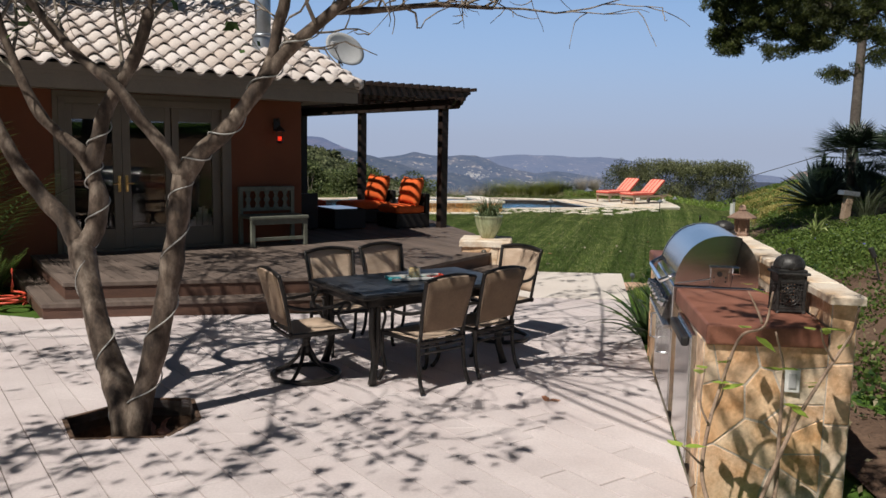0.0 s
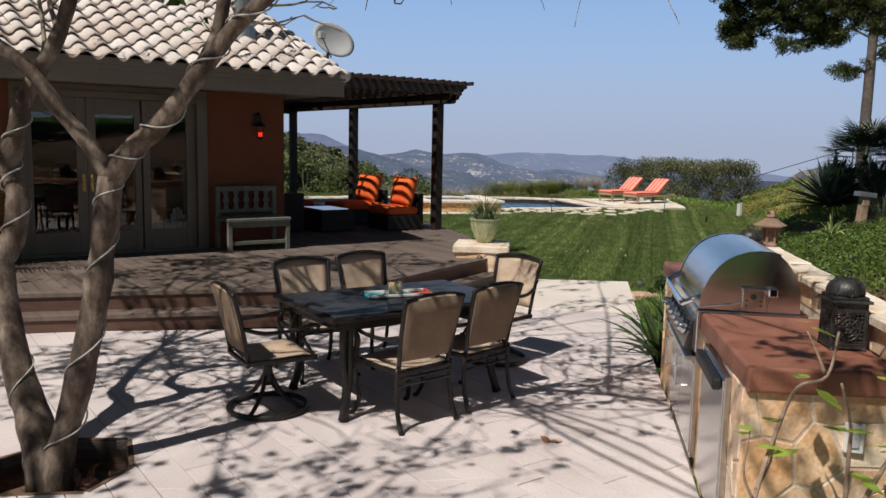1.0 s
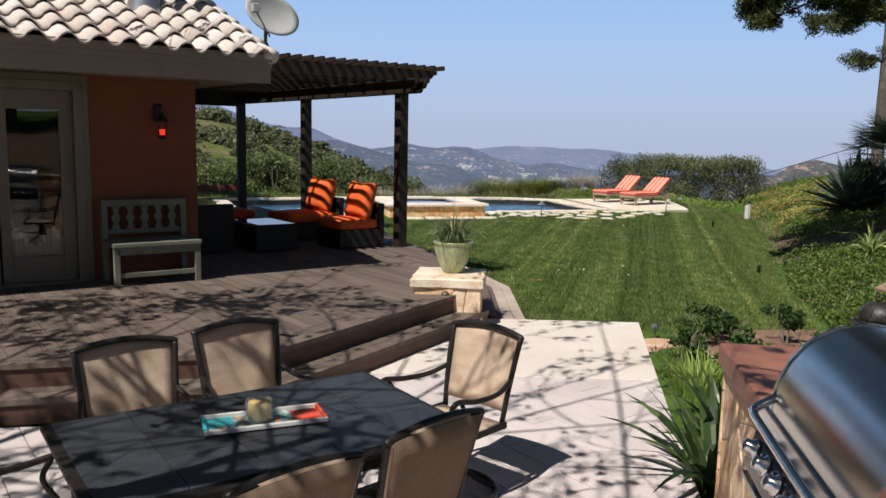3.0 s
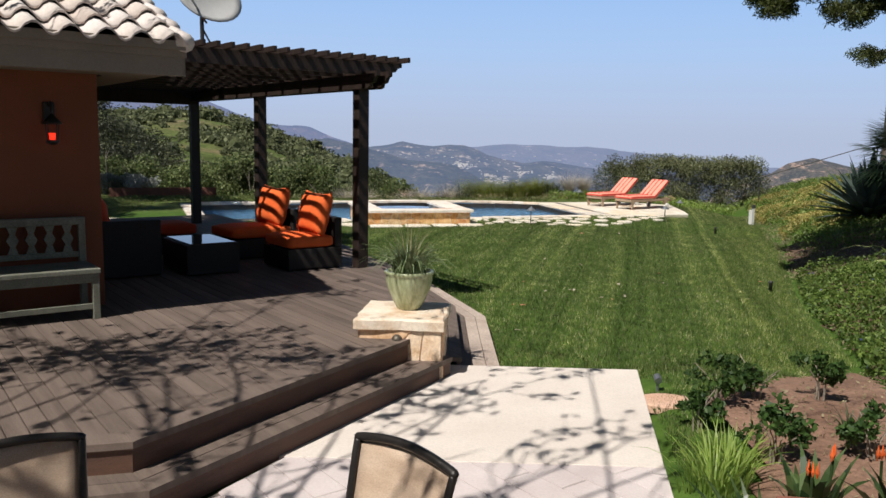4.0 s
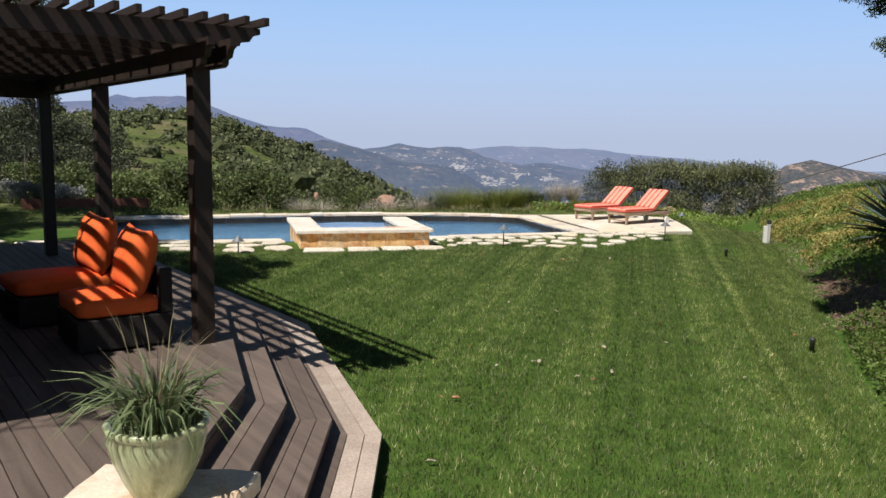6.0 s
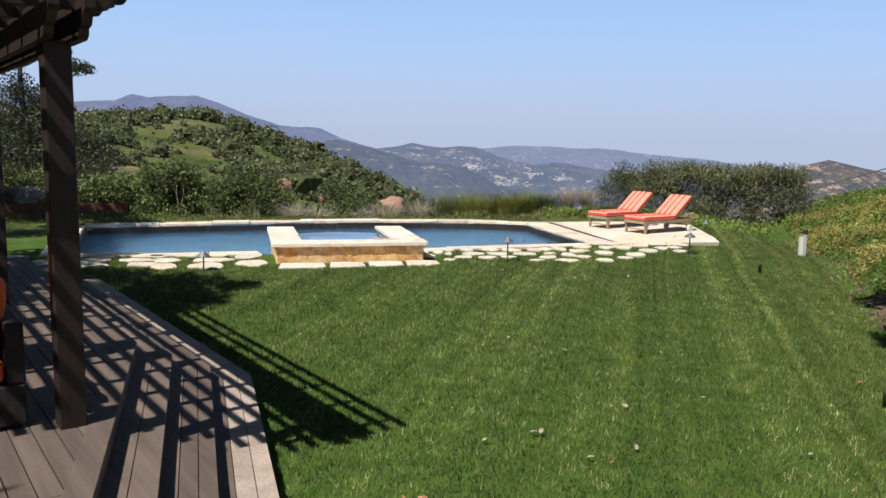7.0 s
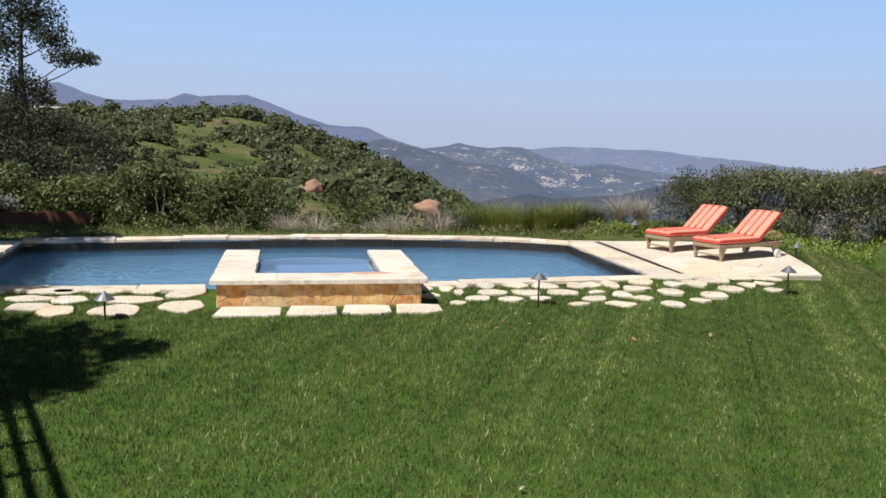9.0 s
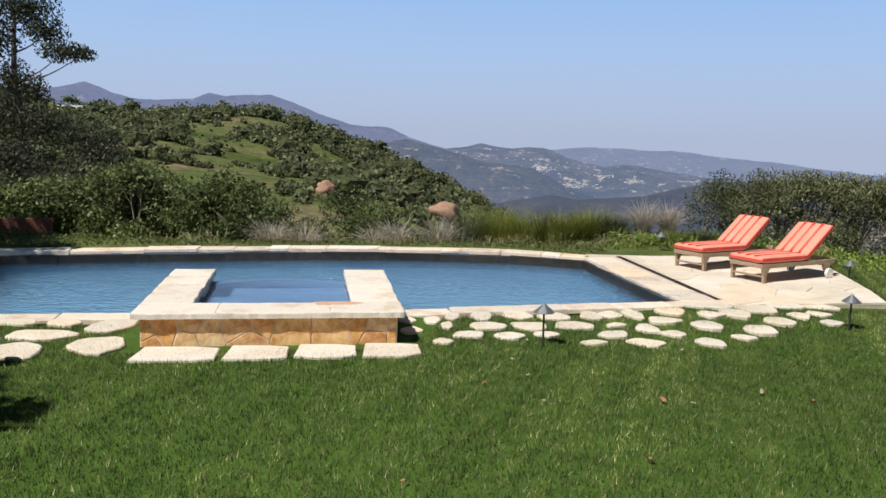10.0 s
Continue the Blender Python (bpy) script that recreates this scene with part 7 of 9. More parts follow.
slab(spa, -0.05, 0.78, -0.05, 0.46, 0.165, 0.228)
slab(spa, 0.783, 1.95, -0.05, 0.46, 0.165, 0.228)
slab(spa, 1.953, SW + 0.05, -0.05, 0.46, 0.165, 0.228)
slab(spa, -0.05, 0.49, 0.463, 1.6, 0.165, 0.228)
slab(spa, -0.05, 0.49, 1.61, SD, 0.165, 0.228)
b = B()
prism(b, [(1.80, 0.33), (1.98, 0.30), (2.20, 0.32), (2.33, 0.40), (2.16, 0.475), (1.78, 0.472)], 0.20, 0.234, 0.006)
part("cap_stone", b, M["pinkstone"], spa, "terracotta-pink cap stone")
slab(spa, SW - 0.49, SW + 0.05, 0.463, 1.5, 0.165, 0.228)
slab(spa, SW - 0.49, SW + 0.05, 1.51, SD, 0.165, 0.228)
arc2 = [(0.45 + (SW - 0.9) * k / 12, 2.25 + 0.30 * math.sin(math.pi * k / 12)) for k in range(13)]
b = B()
prism(b, [(x, y) for x, y in arc2] + [(x, y + 0.16) for x, y in arc2[::-1]], -1.4, 0.10)
part("spill_dam", b, M["plaster_spa"], spa, "blue-grey rendered spill dam")
b = B()
box(b, 0.45, SW - 0.45, 0.42, 2.6, -0.9, -0.75)
box(b, 0.85, SW - 0.85, 1.75, 2.3, -0.75, -0.25)
box(b, 0.45, SW - 0.45, 0.42, 1.45, -0.75, 0.04)
box(b, 0.45, 0.85, 1.45, 2.3, -0.75, -0.25)
box(b, SW - 0.85, SW - 0.45, 1.45, 2.3, -0.75, -0.25)
part("seat_ledge", b, M["plaster_spa"], spa, "pale blue bench under the water")
ring = [(0.45, 0.42), (SW - 0.45, 0.42)] + [(x, y + 0.05) for x, y in arc2[::-1]]
o = raw("spa_water", [(x, y, 0.105) for x, y in ring], [tuple(range(len(ring)))], M["spa_water"], spa)
o["label"] = "clear blue spa water"
o.visible_shadow = False

# ---- flagstone paths and the lounge pad ----
pad_poly = [(5.40, 26.74), (7.71, 27.52), (7.86, 28.5), (7.98, 30.0), (8.05, 31.2), (6.5, 31.85), (4.24, 31.27)]
pad = thing("pavement_pad", "cream flagstone terrace under the sun loungers", "paving", kind="structure")
b = B()
prism(b, [(4.9, 26.95), (5.4, 26.75), (7.69, 27.54), (7.84, 28.5), (7.96, 30.0), (8.03, 31.18), (6.5, 31.82), (3.55, 31.35), (3.62, 30.9)], -0.4, CZ - 0.022)
prism(b, shrink(pad_poly, 0.02), -0.4, CZ - 0.012)
part("bed", b, M["grout"], pad)
b = B()
prism(b, [(5.285, 26.714), (5.385, 26.745), (4.225, 31.25), (4.125, 31.216)], -0.35, CZ - 0.016)
part("drain_joint", b, M["poolstone"], pad, "dark open joint along the coping")
r = random.Random(8)
for c in cells(shrink(pad_poly, 0.01), scatter(4.0, 8.2, 26.6, 31.9, 6, 8, r, 0.4), 0.012):
    c = clean(c)
    if len(c) >= 3:
        cx, cy = sum(a for a, _ in c) / len(c), sum(q for _, q in c) / len(c)
        b = B()
        prism(b, [(x - cx, y - cy) for x, y in c], CZ - 0.04, CZ + r.uniform(-0.003, 0.003), 0.004)
        part("flagstone", b, M["flag"], pad, m=pose(cx, cy, 0))
path = thing("pavement_stepping_stones", "irregular cream stepping stones set in grass by the pool", "paving", kind="structure")


def flag(x, y, w, d, ang, seed, z):
    r = random.Random(seed)
    n = r.choice((4, 5, 5, 6, 7))
    pts = []
    for k in range(n):
        a = 2 * math.pi * (k + r.uniform(-0.22, 0.22)) / n
        ca, sa = math.cos(a), math.sin(a)
        k2 = 1 / max(abs(ca), abs(sa)) ** 0.55
        pts.append((w / 2 * ca * k2 * r.uniform(0.74, 1.14), d / 2 * sa * k2 * r.uniform(0.74, 1.14)))
    pts = pts if area(pts) > 0 else pts[::-1]
    pts = [(p[0] + (q[0] - p[0]) * u, p[1] + (q[1] - p[1]) * u) for p, q in zip(pts, pts[1:] + pts[:1]) for u in (0.17, 0.83)]
    b = B()
    prism(b, pts, -0.06, 0.0, 0.012)
    part("flagstone", b, M["flag"], path, m=pose(x, y, z, 0, 0, ang))


AX = math.degrees(math.atan2(2.64, 5.66))
ca, sa = math.cos(radians(22)), math.sin(radians(22))


def flag_row(x0, y0, ang, length, dist, w, d, seed):
    """A row of stepping stones beside a line, dist out from it."""
    r = random.Random(seed)
    c, s = math.cos(radians(ang)), math.sin(radians(ang))
    t = r.uniform(0, 0.25)
    k = 0
    while t < length:
        ww, dd = w * r.uniform(0.75, 1.3), d * r.uniform(0.8, 1.2)
        off = dist + r.uniform(-0.05, 0.05)
        x, y = x0 + c * (t + ww / 2) + s * off, y0 + s * (t + ww / 2) - c * off
        flag(x, y, ww, dd, ang + r.uniform(-26, 20), seed * 100 + k, ground_z(x, y) + 0.034)
        t += ww + r.uniform(0.09, 0.17)
        k += 1


def flags(rows, ang, seed):
    for k, (x, y, w, d) in enumerate(rows):
        flag(x, y, w * 1.12, d * 1.05, ang + 6 * math.sin(k * 2.3), seed + k, ground_z(x, y) + 0.034)


# from the spa toward the lounge pad, row by row away from the pool
flags([(1.61, 24.98, 0.21, 0.37), (1.97, 25.1, 0.31, 0.44), (2.42, 25.32, 0.41, 0.46), (2.86, 25.46, 0.43, 0.47), (3.34, 25.66, 0.3, 0.48),
       (3.62, 25.8, 0.36, 0.5), (3.9, 25.8, 0.28, 0.6), (4.41, 25.97, 0.41, 0.51), (4.89, 25.89, 0.4, 0.55), (5.25, 26.05, 0.38, 0.5),
       (4.93, 26.33, 0.7, 0.28), (5.57, 26.45, 0.55, 0.5), (6.07, 26.85, 0.51, 0.33), (6.65, 27.06, 0.52, 0.33), (1.1, 24.69, 0.27, 0.36), (1.39, 24.74, 0.24, 0.36)], 10, 6100)
flags([(1.60, 24.49, 0.18, 0.34), (2.05, 24.58, 0.45, 0.34), (2.57, 24.76, 0.48, 0.45), (3.11, 25.05, 0.51, 0.41), (3.6, 25.24, 0.33, 0.30),
       (4.24, 25.53, 0.48, 0.32), (3.98, 25.15, 0.29, 0.42), (4.75, 25.4, 0.38, 0.42), (5.73, 25.87, 0.39, 0.42), (6.09, 26.27, 0.35, 0.45),
       (6.42, 26.53, 0.4, 0.40), (6.46, 26.06, 0.32, 0.3), (1.23, 24.15, 0.3, 0.37)], 10, 6200)
flags([(1.9, 24.13, 0.36, 0.31), (2.37, 24.19, 0.36, 0.31), (2.78, 24.46, 0.34, 0.24), (3.54, 24.75, 0.44, 0.35), (4.28, 24.96, 0.37, 0.36),
       (5.38, 25.41, 0.44, 0.44), (1.66, 23.74, 0.28, 0.26), (3.29, 24.28, 0.34, 0.24), (3.92, 24.49, 0.56, 0.41), (4.67, 24.75, 0.32, 0.4), (5.14, 25.06, 0.33, 0.31)], 10, 6300)
# from the spa toward the deck
flags([(-3.09, 23.45, 0.48, 0.29), (-2.6, 23.55, 0.41, 0.34), (-2.04, 23.55, 0.54, 0.66), (-2.45, 22.99, 0.72, 0.46), (-2.41, 22.37, 0.63, 0.58),
       (-1.75, 22.74, 0.6, 0.66), (-3.27, 22.83, 0.5, 0.47), (-3.05, 22.15, 0.45, 0.56), (-3.6, 23.30, 0.41, 0.29)], 8, 6400)
flag_row(-6.4, 22.75, 14.5, 2.4, 0.10, 0.66, 0.36, 65)
flag_row(-6.4, 22.35, 14.5, 2.6, 0.25, 0.66, 0.42, 66)
flag_row(-6.4, 21.95, 14.5, 2.8, 0.42, 0.72, 0.44, 67)
flag_row(-9.2, 22.1, 8, 3.0, 0.2, 0.9, 0.45, 70)
flag_row(-9.2, 22.7, 8, 3.0, 0.2, 0.9, 0.45, 71)
# broad stones along the spa's front
for k, (x, y, w) in enumerate([(-0.86, 22.64, 0.80), (-0.12, 22.87, 0.62), (0.53, 23.08, 0.62), (1.17, 23.28, 0.60)]):
    r = random.Random(200 + k)
    w = w / 2
    b = B()
    prism(b, [(-w, -0.23 + r.uniform(-0.04, 0.04)), (-w * 0.3, -0.26), (w * 0.5, -0.25), (w, -0.18 + r.uniform(-0.04, 0.04)), (w * 0.97, 0.18), (w * 0.3, 0.23), (-w * 0.9, 0.22)], -0.06, 0.0, 0.012)
    part("flagstone", b, M["flag"], path, m=pose(x, y, ground_z(x, y) + 0.034, 0, 0, 13))

# ---- sun loungers ----
def sun_lounger(m, label):
    """Long axis along +x from the foot; backrest raised at the head."""
    t = thing("sun_lounger", label, "lounger", m, "sun loungers")
    for sy in (-1, 1):
        b = B()
        box(b, 0.0, 1.90, sy * 0.31 - 0.02, sy * 0.31 + 0.02, 0.24, 0.315, 0.006)
        part("side_rail", b, M["teak"], t)
        b = B()
        shaped(b, [(0.02, 0.245), (0.18, 0.245), (0.11, 0.14), (0.095, 0.0), (0.05, 0.0), (0.045, 0.14)], 0.05, pose(0, sy * 0.31, 0))
        part("leg", b, M["teak"], t)
        b = B()
        shaped(b, [(1.55, 0.245), (1.75, 0.245), (1.69, 0.12), (1.66, 0.09), (1.62, 0.12)], 0.05, pose(0, sy * 0.31, 0))
        part("leg", b, M["teak"], t)
        b = B()
        sweep(b, [(1.66, sy * 0.35, 0.085), (1.66, sy * 0.40, 0.085)], 0.085, 18)
        w = part("wheel", b, M["white"], t, "white plastic wheel", smooth=False)
    for q in ((-0.01, 0.02, -0.33, 0.33, 0.245, 0.315), (1.87, 1.90, -0.33, 0.33, 0.245, 0.315), (0.05, 0.08, -0.30, 0.30, 0.09, 0.12)):
        part("cross_rail", box(B(), *q, 0.005), M["teak"], t)
    for k in range(9):
        b = B()
        box(b, 0.05 + k * 0.125, 0.14 + k * 0.125, -0.29, 0.29, 0.29, 0.31, 0.003)
        part("slat", b, M["teak"], t)
    BACK = pose(1.15, 0, 0.33, 0, -39, 0)
    b = B()
    box(b, 0.0, 0.80, -0.29, -0.25, -0.04, -0.005, 0.004, BACK)
    box(b, 0.0, 0.80, 0.25, 0.29, -0.04, -0.005, 0.004, BACK)
    for k in range(6):
        box(b, 0.03 + k * 0.13, 0.11 + k * 0.13, -0.27, 0.27, -0.015, 0.0, 0.003, BACK)
    part("backrest_frame", b, M["teak"], t)
    for nm, L, mt in (("seat_mattress", 1.17, pose(-0.02, 0, 0.32)), ("back_mattress", 0.80, BACK)):
        b = B()
        cushion(b, 0, L, -0.33, 0.33, 0.0, 0.115, 0.008, mt)
        cu = part(nm, b, M["peach"], t, smooth=True)
        b = B()
        for y0, y1 in ((-0.337, -0.30), (-0.19, -0.172), (-0.162, -0.144), (-0.023, -0.005), (0.005, 0.023), (0.144, 0.162), (0.172, 0.19), (0.30, 0.337)):
            box(b, 0.015, L - 0.012, y0, y1, 0.035, 0.1255 if abs(y0 + y1) < 0.5 else 0.09, 0.004, mt)
        box(b, -0.006, 0.01, -0.325, 0.325, 0.03, 0.065, 0.003, mt)
        part("stripe", b, M["coral"], cu)
    return t


LG = "weathered teak sun lounger with a striped coral cushion, back raised"
l2 = sun_lounger(pose(6.02, 28.90, CZ, 0, 0, 37), LG)
copy_thing(l2, pose(5.27, 29.92, CZ, 0, 0, 38))

# ---- path lights, bollard ----
def path_light(x, y, z, h=0.42):
    t = thing("path_light", "grey metal path light with a pointed cap in the grass", "garden light", pose(x, y, z), "path lights")
    b = B()
    sweep(b, [(0, 0, -0.1), (0, 0, h - 0.03)], 0.012, 8)
    part("stem", b, M["darkgrey"], t)
    b = B()
    lathe(b, [(0.115, h - 0.055), (0.118, h - 0.05), (0.015, h + 0.035), (0.008, h + 0.05)], 14)
    part("cap", b, M["galv"], t, smooth=False)


for x, y, h in ((2.72, 24.03, 0.42), (6.57, 25.83, 0.42), (-2.33, 21.92, 0.30), (5.12, 32.2, 0.34), (8.2, 30.4, 0.30)):
    path_light(x, y, ground_z(x, y), h)
bol = thing("bollard_post", "white-painted short post with a dark cap on the bank", "post", pose(9.45, 27.2, ground_z(9.45, 27.2) - 0.05))
b = B()
box(b, -0.085, -0.005, -0.04, 0.04, 0, 0.50, 0.006)
part("post", b, M["white"], bol)
b = B()
box(b, 0.0, 0.065, -0.04, 0.05, 0, 0.56, 0.006)
part("post", b, M["dishgrey"], bol)
b = B()
box(b, -0.01, 0.075, -0.05, 0.06, 0.56, 0.66, 0.008)
part("cap", b, M["darkgrey"], bol)
for x, y in ((6.1, 16.8), (7.6, 24.6)):
    t = thing("sprinkler_head", "small dark sprinkler riser in the grass", "sprinkler", pose(x, y, ground_z(x, y)))
    b = B()
    lathe(b, [(0.0, 0.0), (0.03, 0.0), (0.03, 0.14), (0.036, 0.15), (0.036, 0.18), (0.0, 0.185)], 12)
    part("body", b, M["darkgrey"], t, smooth=True)

# ---- lawn grass ----
LAWN = [(1.27, 10.47), (2.54, 10.47), (2.44, 8.9), (2.3, 7.9), (2.62, 7.95), (2.82, 8.4), (2.87, 9.0), (2.87, 9.75), (3.3, 10.27), (3.76, 10.62), (4.24, 10.97), (4.94, 11.76), (5.27, 12.1), (5.65, 13.6), (5.85, 14.6), (6.35, 16.3), (7.0, 18.2), (7.7, 20.4), (8.5, 22.6), (9.3, 25.8), (9.7, 28.0), (10.3, 30.5), (9.0, 33.5), (5.5, 33.6), (6.5, 32.0), (8.15, 31.3), (7.95, 28.0), (7.75, 27.4), (5.4, 26.55), (1.5, 25.0), (1.35, 23.4), (-1.45, 22.6), (-1.9, 23.6), (-6.5, 22.7), (-7.9, 23.4), (-8.4, 27.8), (-9.4, 30.0), (-12.5, 30.2), (-13.6, 24.0), (-10.5, 21.0), (-4.3, 21.75), (0.13, 16.2), (1.33, 12.62)]


def in_poly(px, py, poly):
    odd = np.zeros(len(px), bool)
    for (x0, y0), (x1, y1) in zip(poly, poly[1:] + poly[:1]):
        if y0 == y1:
            continue
        odd ^= ((y0 > py) != (y1 > py)) & (px < (x1 - x0) * (py - y0) / (y1 - y0) + x0)
    return odd


def heights(px, py):
    return np.array([ground_z(a, c) for a, c in zip(px, py)])


def sheet_z(px, py):
    """Ground height read from a coarse grid."""
    x0, y0, s = -14.0, -8.0, 0.3
    ix, iy = np.floor((px - x0) / s).astype(int), np.floor((py - y0) / s).astype(int)
    fx, fy = (px - x0) / s - ix, (py - y0) / s - iy
    need = {}
    for a, c in set(zip(np.r_[ix, ix + 1, ix, ix + 1].tolist(), np.r_[iy, iy, iy + 1, iy + 1].tolist())):
        need[(a, c)] = ground_z(x0 + a * s, y0 + c * s)
    z = lambda a, c: np.array([need[q] for q in zip(a.tolist(), c.tolist())])
    return (z(ix, iy) * (1 - fx) + z(ix + 1, iy) * fx) * (1 - fy) + (z(ix, iy + 1) * (1 - fx) + z(ix + 1, iy + 1) * fx) * fy


def turf_blades(poly, per_m2, h0, h1, w, seed, name, mat, label, lean=0.5):
    g = np.random.default_rng(seed)
    xs, ys = [a for a, _ in poly], [c for _, c in poly]
    n = int((max(xs) - min(xs)) * (max(ys) - min(ys)) * per_m2)
    px, py = g.uniform(min(xs), max(xs), n), g.uniform(min(ys), max(ys), n)
    k = in_poly(px, py, poly)
    px, py = px[k], py[k]
    z = sheet_z(px, py)
    n = len(px)
    a = g.uniform(0, 2 * np.pi, n)
    h = g.uniform(h0, h1, n)
    l = np.abs(g.normal(0, lean, n)) * h
    d = g.uniform(0, 2 * np.pi, n)
    base = np.stack([px, py, z - 0.004], 1)
    side = np.stack([np.cos(a), np.sin(a), np.zeros(n)], 1) * (w * g.uniform(0.7, 1.4, n) / 2)[:, None]
    tip = base + np.stack([np.cos(d) * l, np.sin(d) * l, h], 1)
    return tagged(quads_mesh(name, np.stack([base - side, base + side, tip], 1), mat), label, "grass", kind="stuff")


m, nt, p, co = base_mat("mown_lawn_blades", True)
rnd = nt.nodes.new("ShaderNodeNewGeometry").outputs["Random Per Island"]
col = ramp(nt, rnd, [(0.0, (0.056, 0.098, 0.022)), (0.62, (0.145, 0.200, 0.052)), (0.88, (0.25, 0.295, 0.11)), (1.0, (0.46, 0.45, 0.25))])
stripe = noise_tex(nt, co, 1.0, 2, 0.5, (2.2, 0.05, 1, 13))
col = mixc(nt, 1.0, col, ramp(nt, stripe, [(0.38, (0.74, 0.77, 0.74)), (0.62, (1.22, 1.18, 1.22))]), "MULTIPLY")
patchy = noise_tex(nt, co, 2.6, 6, 0.75)
col = mixc(nt, 1.0, col, ramp(nt, patchy, [(0.38, (0.60, 0.64, 0.62)), (0.62, (1.32, 1.25, 1.28))]), "MULTIPLY")
lines = noise_tex(nt, co, 1.0, 1, 0.5, (4.6, 0.02, 1, 12.5))
col = mixc(nt, 1.0, col, ramp(nt, lines, [(0.28, (0.66, 0.70, 0.66)), (0.42, (0.95, 0.95, 0.95)), (0.58, (1, 1, 1)), (0.72, (1.42, 1.34, 1.38))]), "MULTIPLY")
tracks = noise_tex(nt, co, 1.0, 0, 0.5, (1.9, 0.006, 1, 12.2))
col = mixc(nt, 1.0, col, ramp(nt, tracks, [(0.40, (1, 1, 1)), (0.425, (0.62, 0.68, 0.62)), (0.45, (1.25, 1.2, 1.25)), (0.48, (1, 1, 1)), (0.53, (1, 1, 1)), (0.555, (0.60, 0.66, 0.60)), (0.585, (1.28, 1.22, 1.28)), (0.61, (1, 1, 1))]), "MULTIPLY")
tufty = noise_tex(nt, co, 9, 5, 0.65)
col = mixc(nt, 1.0, col, ramp(nt, tufty, [(0.34, (0.54, 0.58, 0.54)), (0.66, (1.42, 1.36, 1.40))]), "MULTIPLY")
nt.links.new(col, p.inputs["Base Color"])
p.inputs["Roughness"].default_value, p.inputs["Specular IOR Level"].default_value = 0.5, 0.35
tr = nt.nodes.new("ShaderNodeBsdfTranslucent")
nt.links.new(col, tr.inputs[0])
mx = nt.nodes.new("ShaderNodeMixShader")
mx.inputs[0].default_value = 0.2
nt.links.new(p.outputs[0], mx.inputs[1])
nt.links.new(tr.outputs[0], mx.inputs[2])
nt.links.new(mx.outputs[0], nt.nodes["Material Output"].inputs[0])
M["blade"] = m
turf_blades(LAWN, 2400, 0.025, 0.06, 0.0075, 1, "lawn_grass", M["blade"], "dense short green mown lawn grass with faint stripes")
M["blade_edge"] = leaf_mat("sunny_lawn_edge_blades", (0.11, 0.165, 0.035), (0.28, 0.32, 0.09), 0.5, 0.3, patch_scale=1.2, spread=0.4)
turf_blades([(3.6, 11.3), (4.9, 11.9), (5.5, 13.6), (5.8, 15.0), (6.3, 16.6), (7.0, 18.4), (7.7, 20.5), (8.45, 22.6), (9.25, 25.8), (9.7, 28.6), (9.0, 28.6), (8.3, 25.8), (7.2, 22.4), (6.1, 19.6), (5.2, 16.4), (4.6, 13.8)], 900, 0.025, 0.06, 0.0075, 2, "lawn_edge_grass", M["blade_edge"], "yellower sunlit grass along the lawn's bank edge")
g = random.Random(31)
for k in range(34):
    x, y = g.uniform(1.6, 6.5), g.uniform(12.5, 25.0)
    if inside(x, y, LAWN):
        dry_leaf("fallen_leaf", pose(x, y, ground_z(x, y) + 0.045, g.uniform(-20, 20), g.uniform(-20, 20), g.uniform(0, 360)), g.uniform(0.035, 0.08), "small pale dry leaf fallen on the lawn", M["dryleaf"] if k % 3 == 0 else M["paleleaf"])

# ---- planted bank and bed ----
bed = [(2.5, 6.2), (3.3, 6.0), (4.2, 8.6), (4.75, 10.5), (5.05, 11.4), (4.98, 11.74), (4.24, 10.97), (3.76, 10.62), (3.3, 10.27), (2.85, 9.75), (2.85, 9.0), (2.8, 8.4), (2.6, 8.0), (2.5, 7.4)]
vs, fs = [], []
xs = np.arange(2.3, 5.4, 0.1)
ys = np.arange(5.9, 12.0, 0.1)
idx = {}
for x in xs:
    for y in ys:
        if inside(x, y, bed):
            idx[(round(x, 2), round(y, 2))] = len(vs)
            vs.append((x, y, ground_z(x, y) + 0.03 + 0.02 * noise.noise((x * 5, y * 5, 0))))
for (x, y), i in idx.items():
    q = [idx.get((round(x + a, 2), round(y + c, 2))) for a, c in ((0, 0), (0.1, 0), (0.1, 0.1), (0, 0.1))]
    if None not in q:
        fs.append(tuple(q))
tagged(raw("soil_bed", vs, fs, M["mulch"], smooth=True), "bare red-brown mulch and soil planting bed", "soil", kind="structure")
g2 = np.random.default_rng(3)
n = 1600
px, py = g2.uniform(2.4, 5.1, n), g2.uniform(6, 11.8, n)
k = in_poly(px, py, bed)
pc = np.stack([px[k], py[k], sheet_z(px[k], py[k]) + 0.045], 1)
tagged(quads_mesh("mulch_chips", leaf_quads(pc, 0.035, 4, 0.45, 0), M["dry"]), "scattered pale bark chips on the soil", "mulch", kind="stuff")


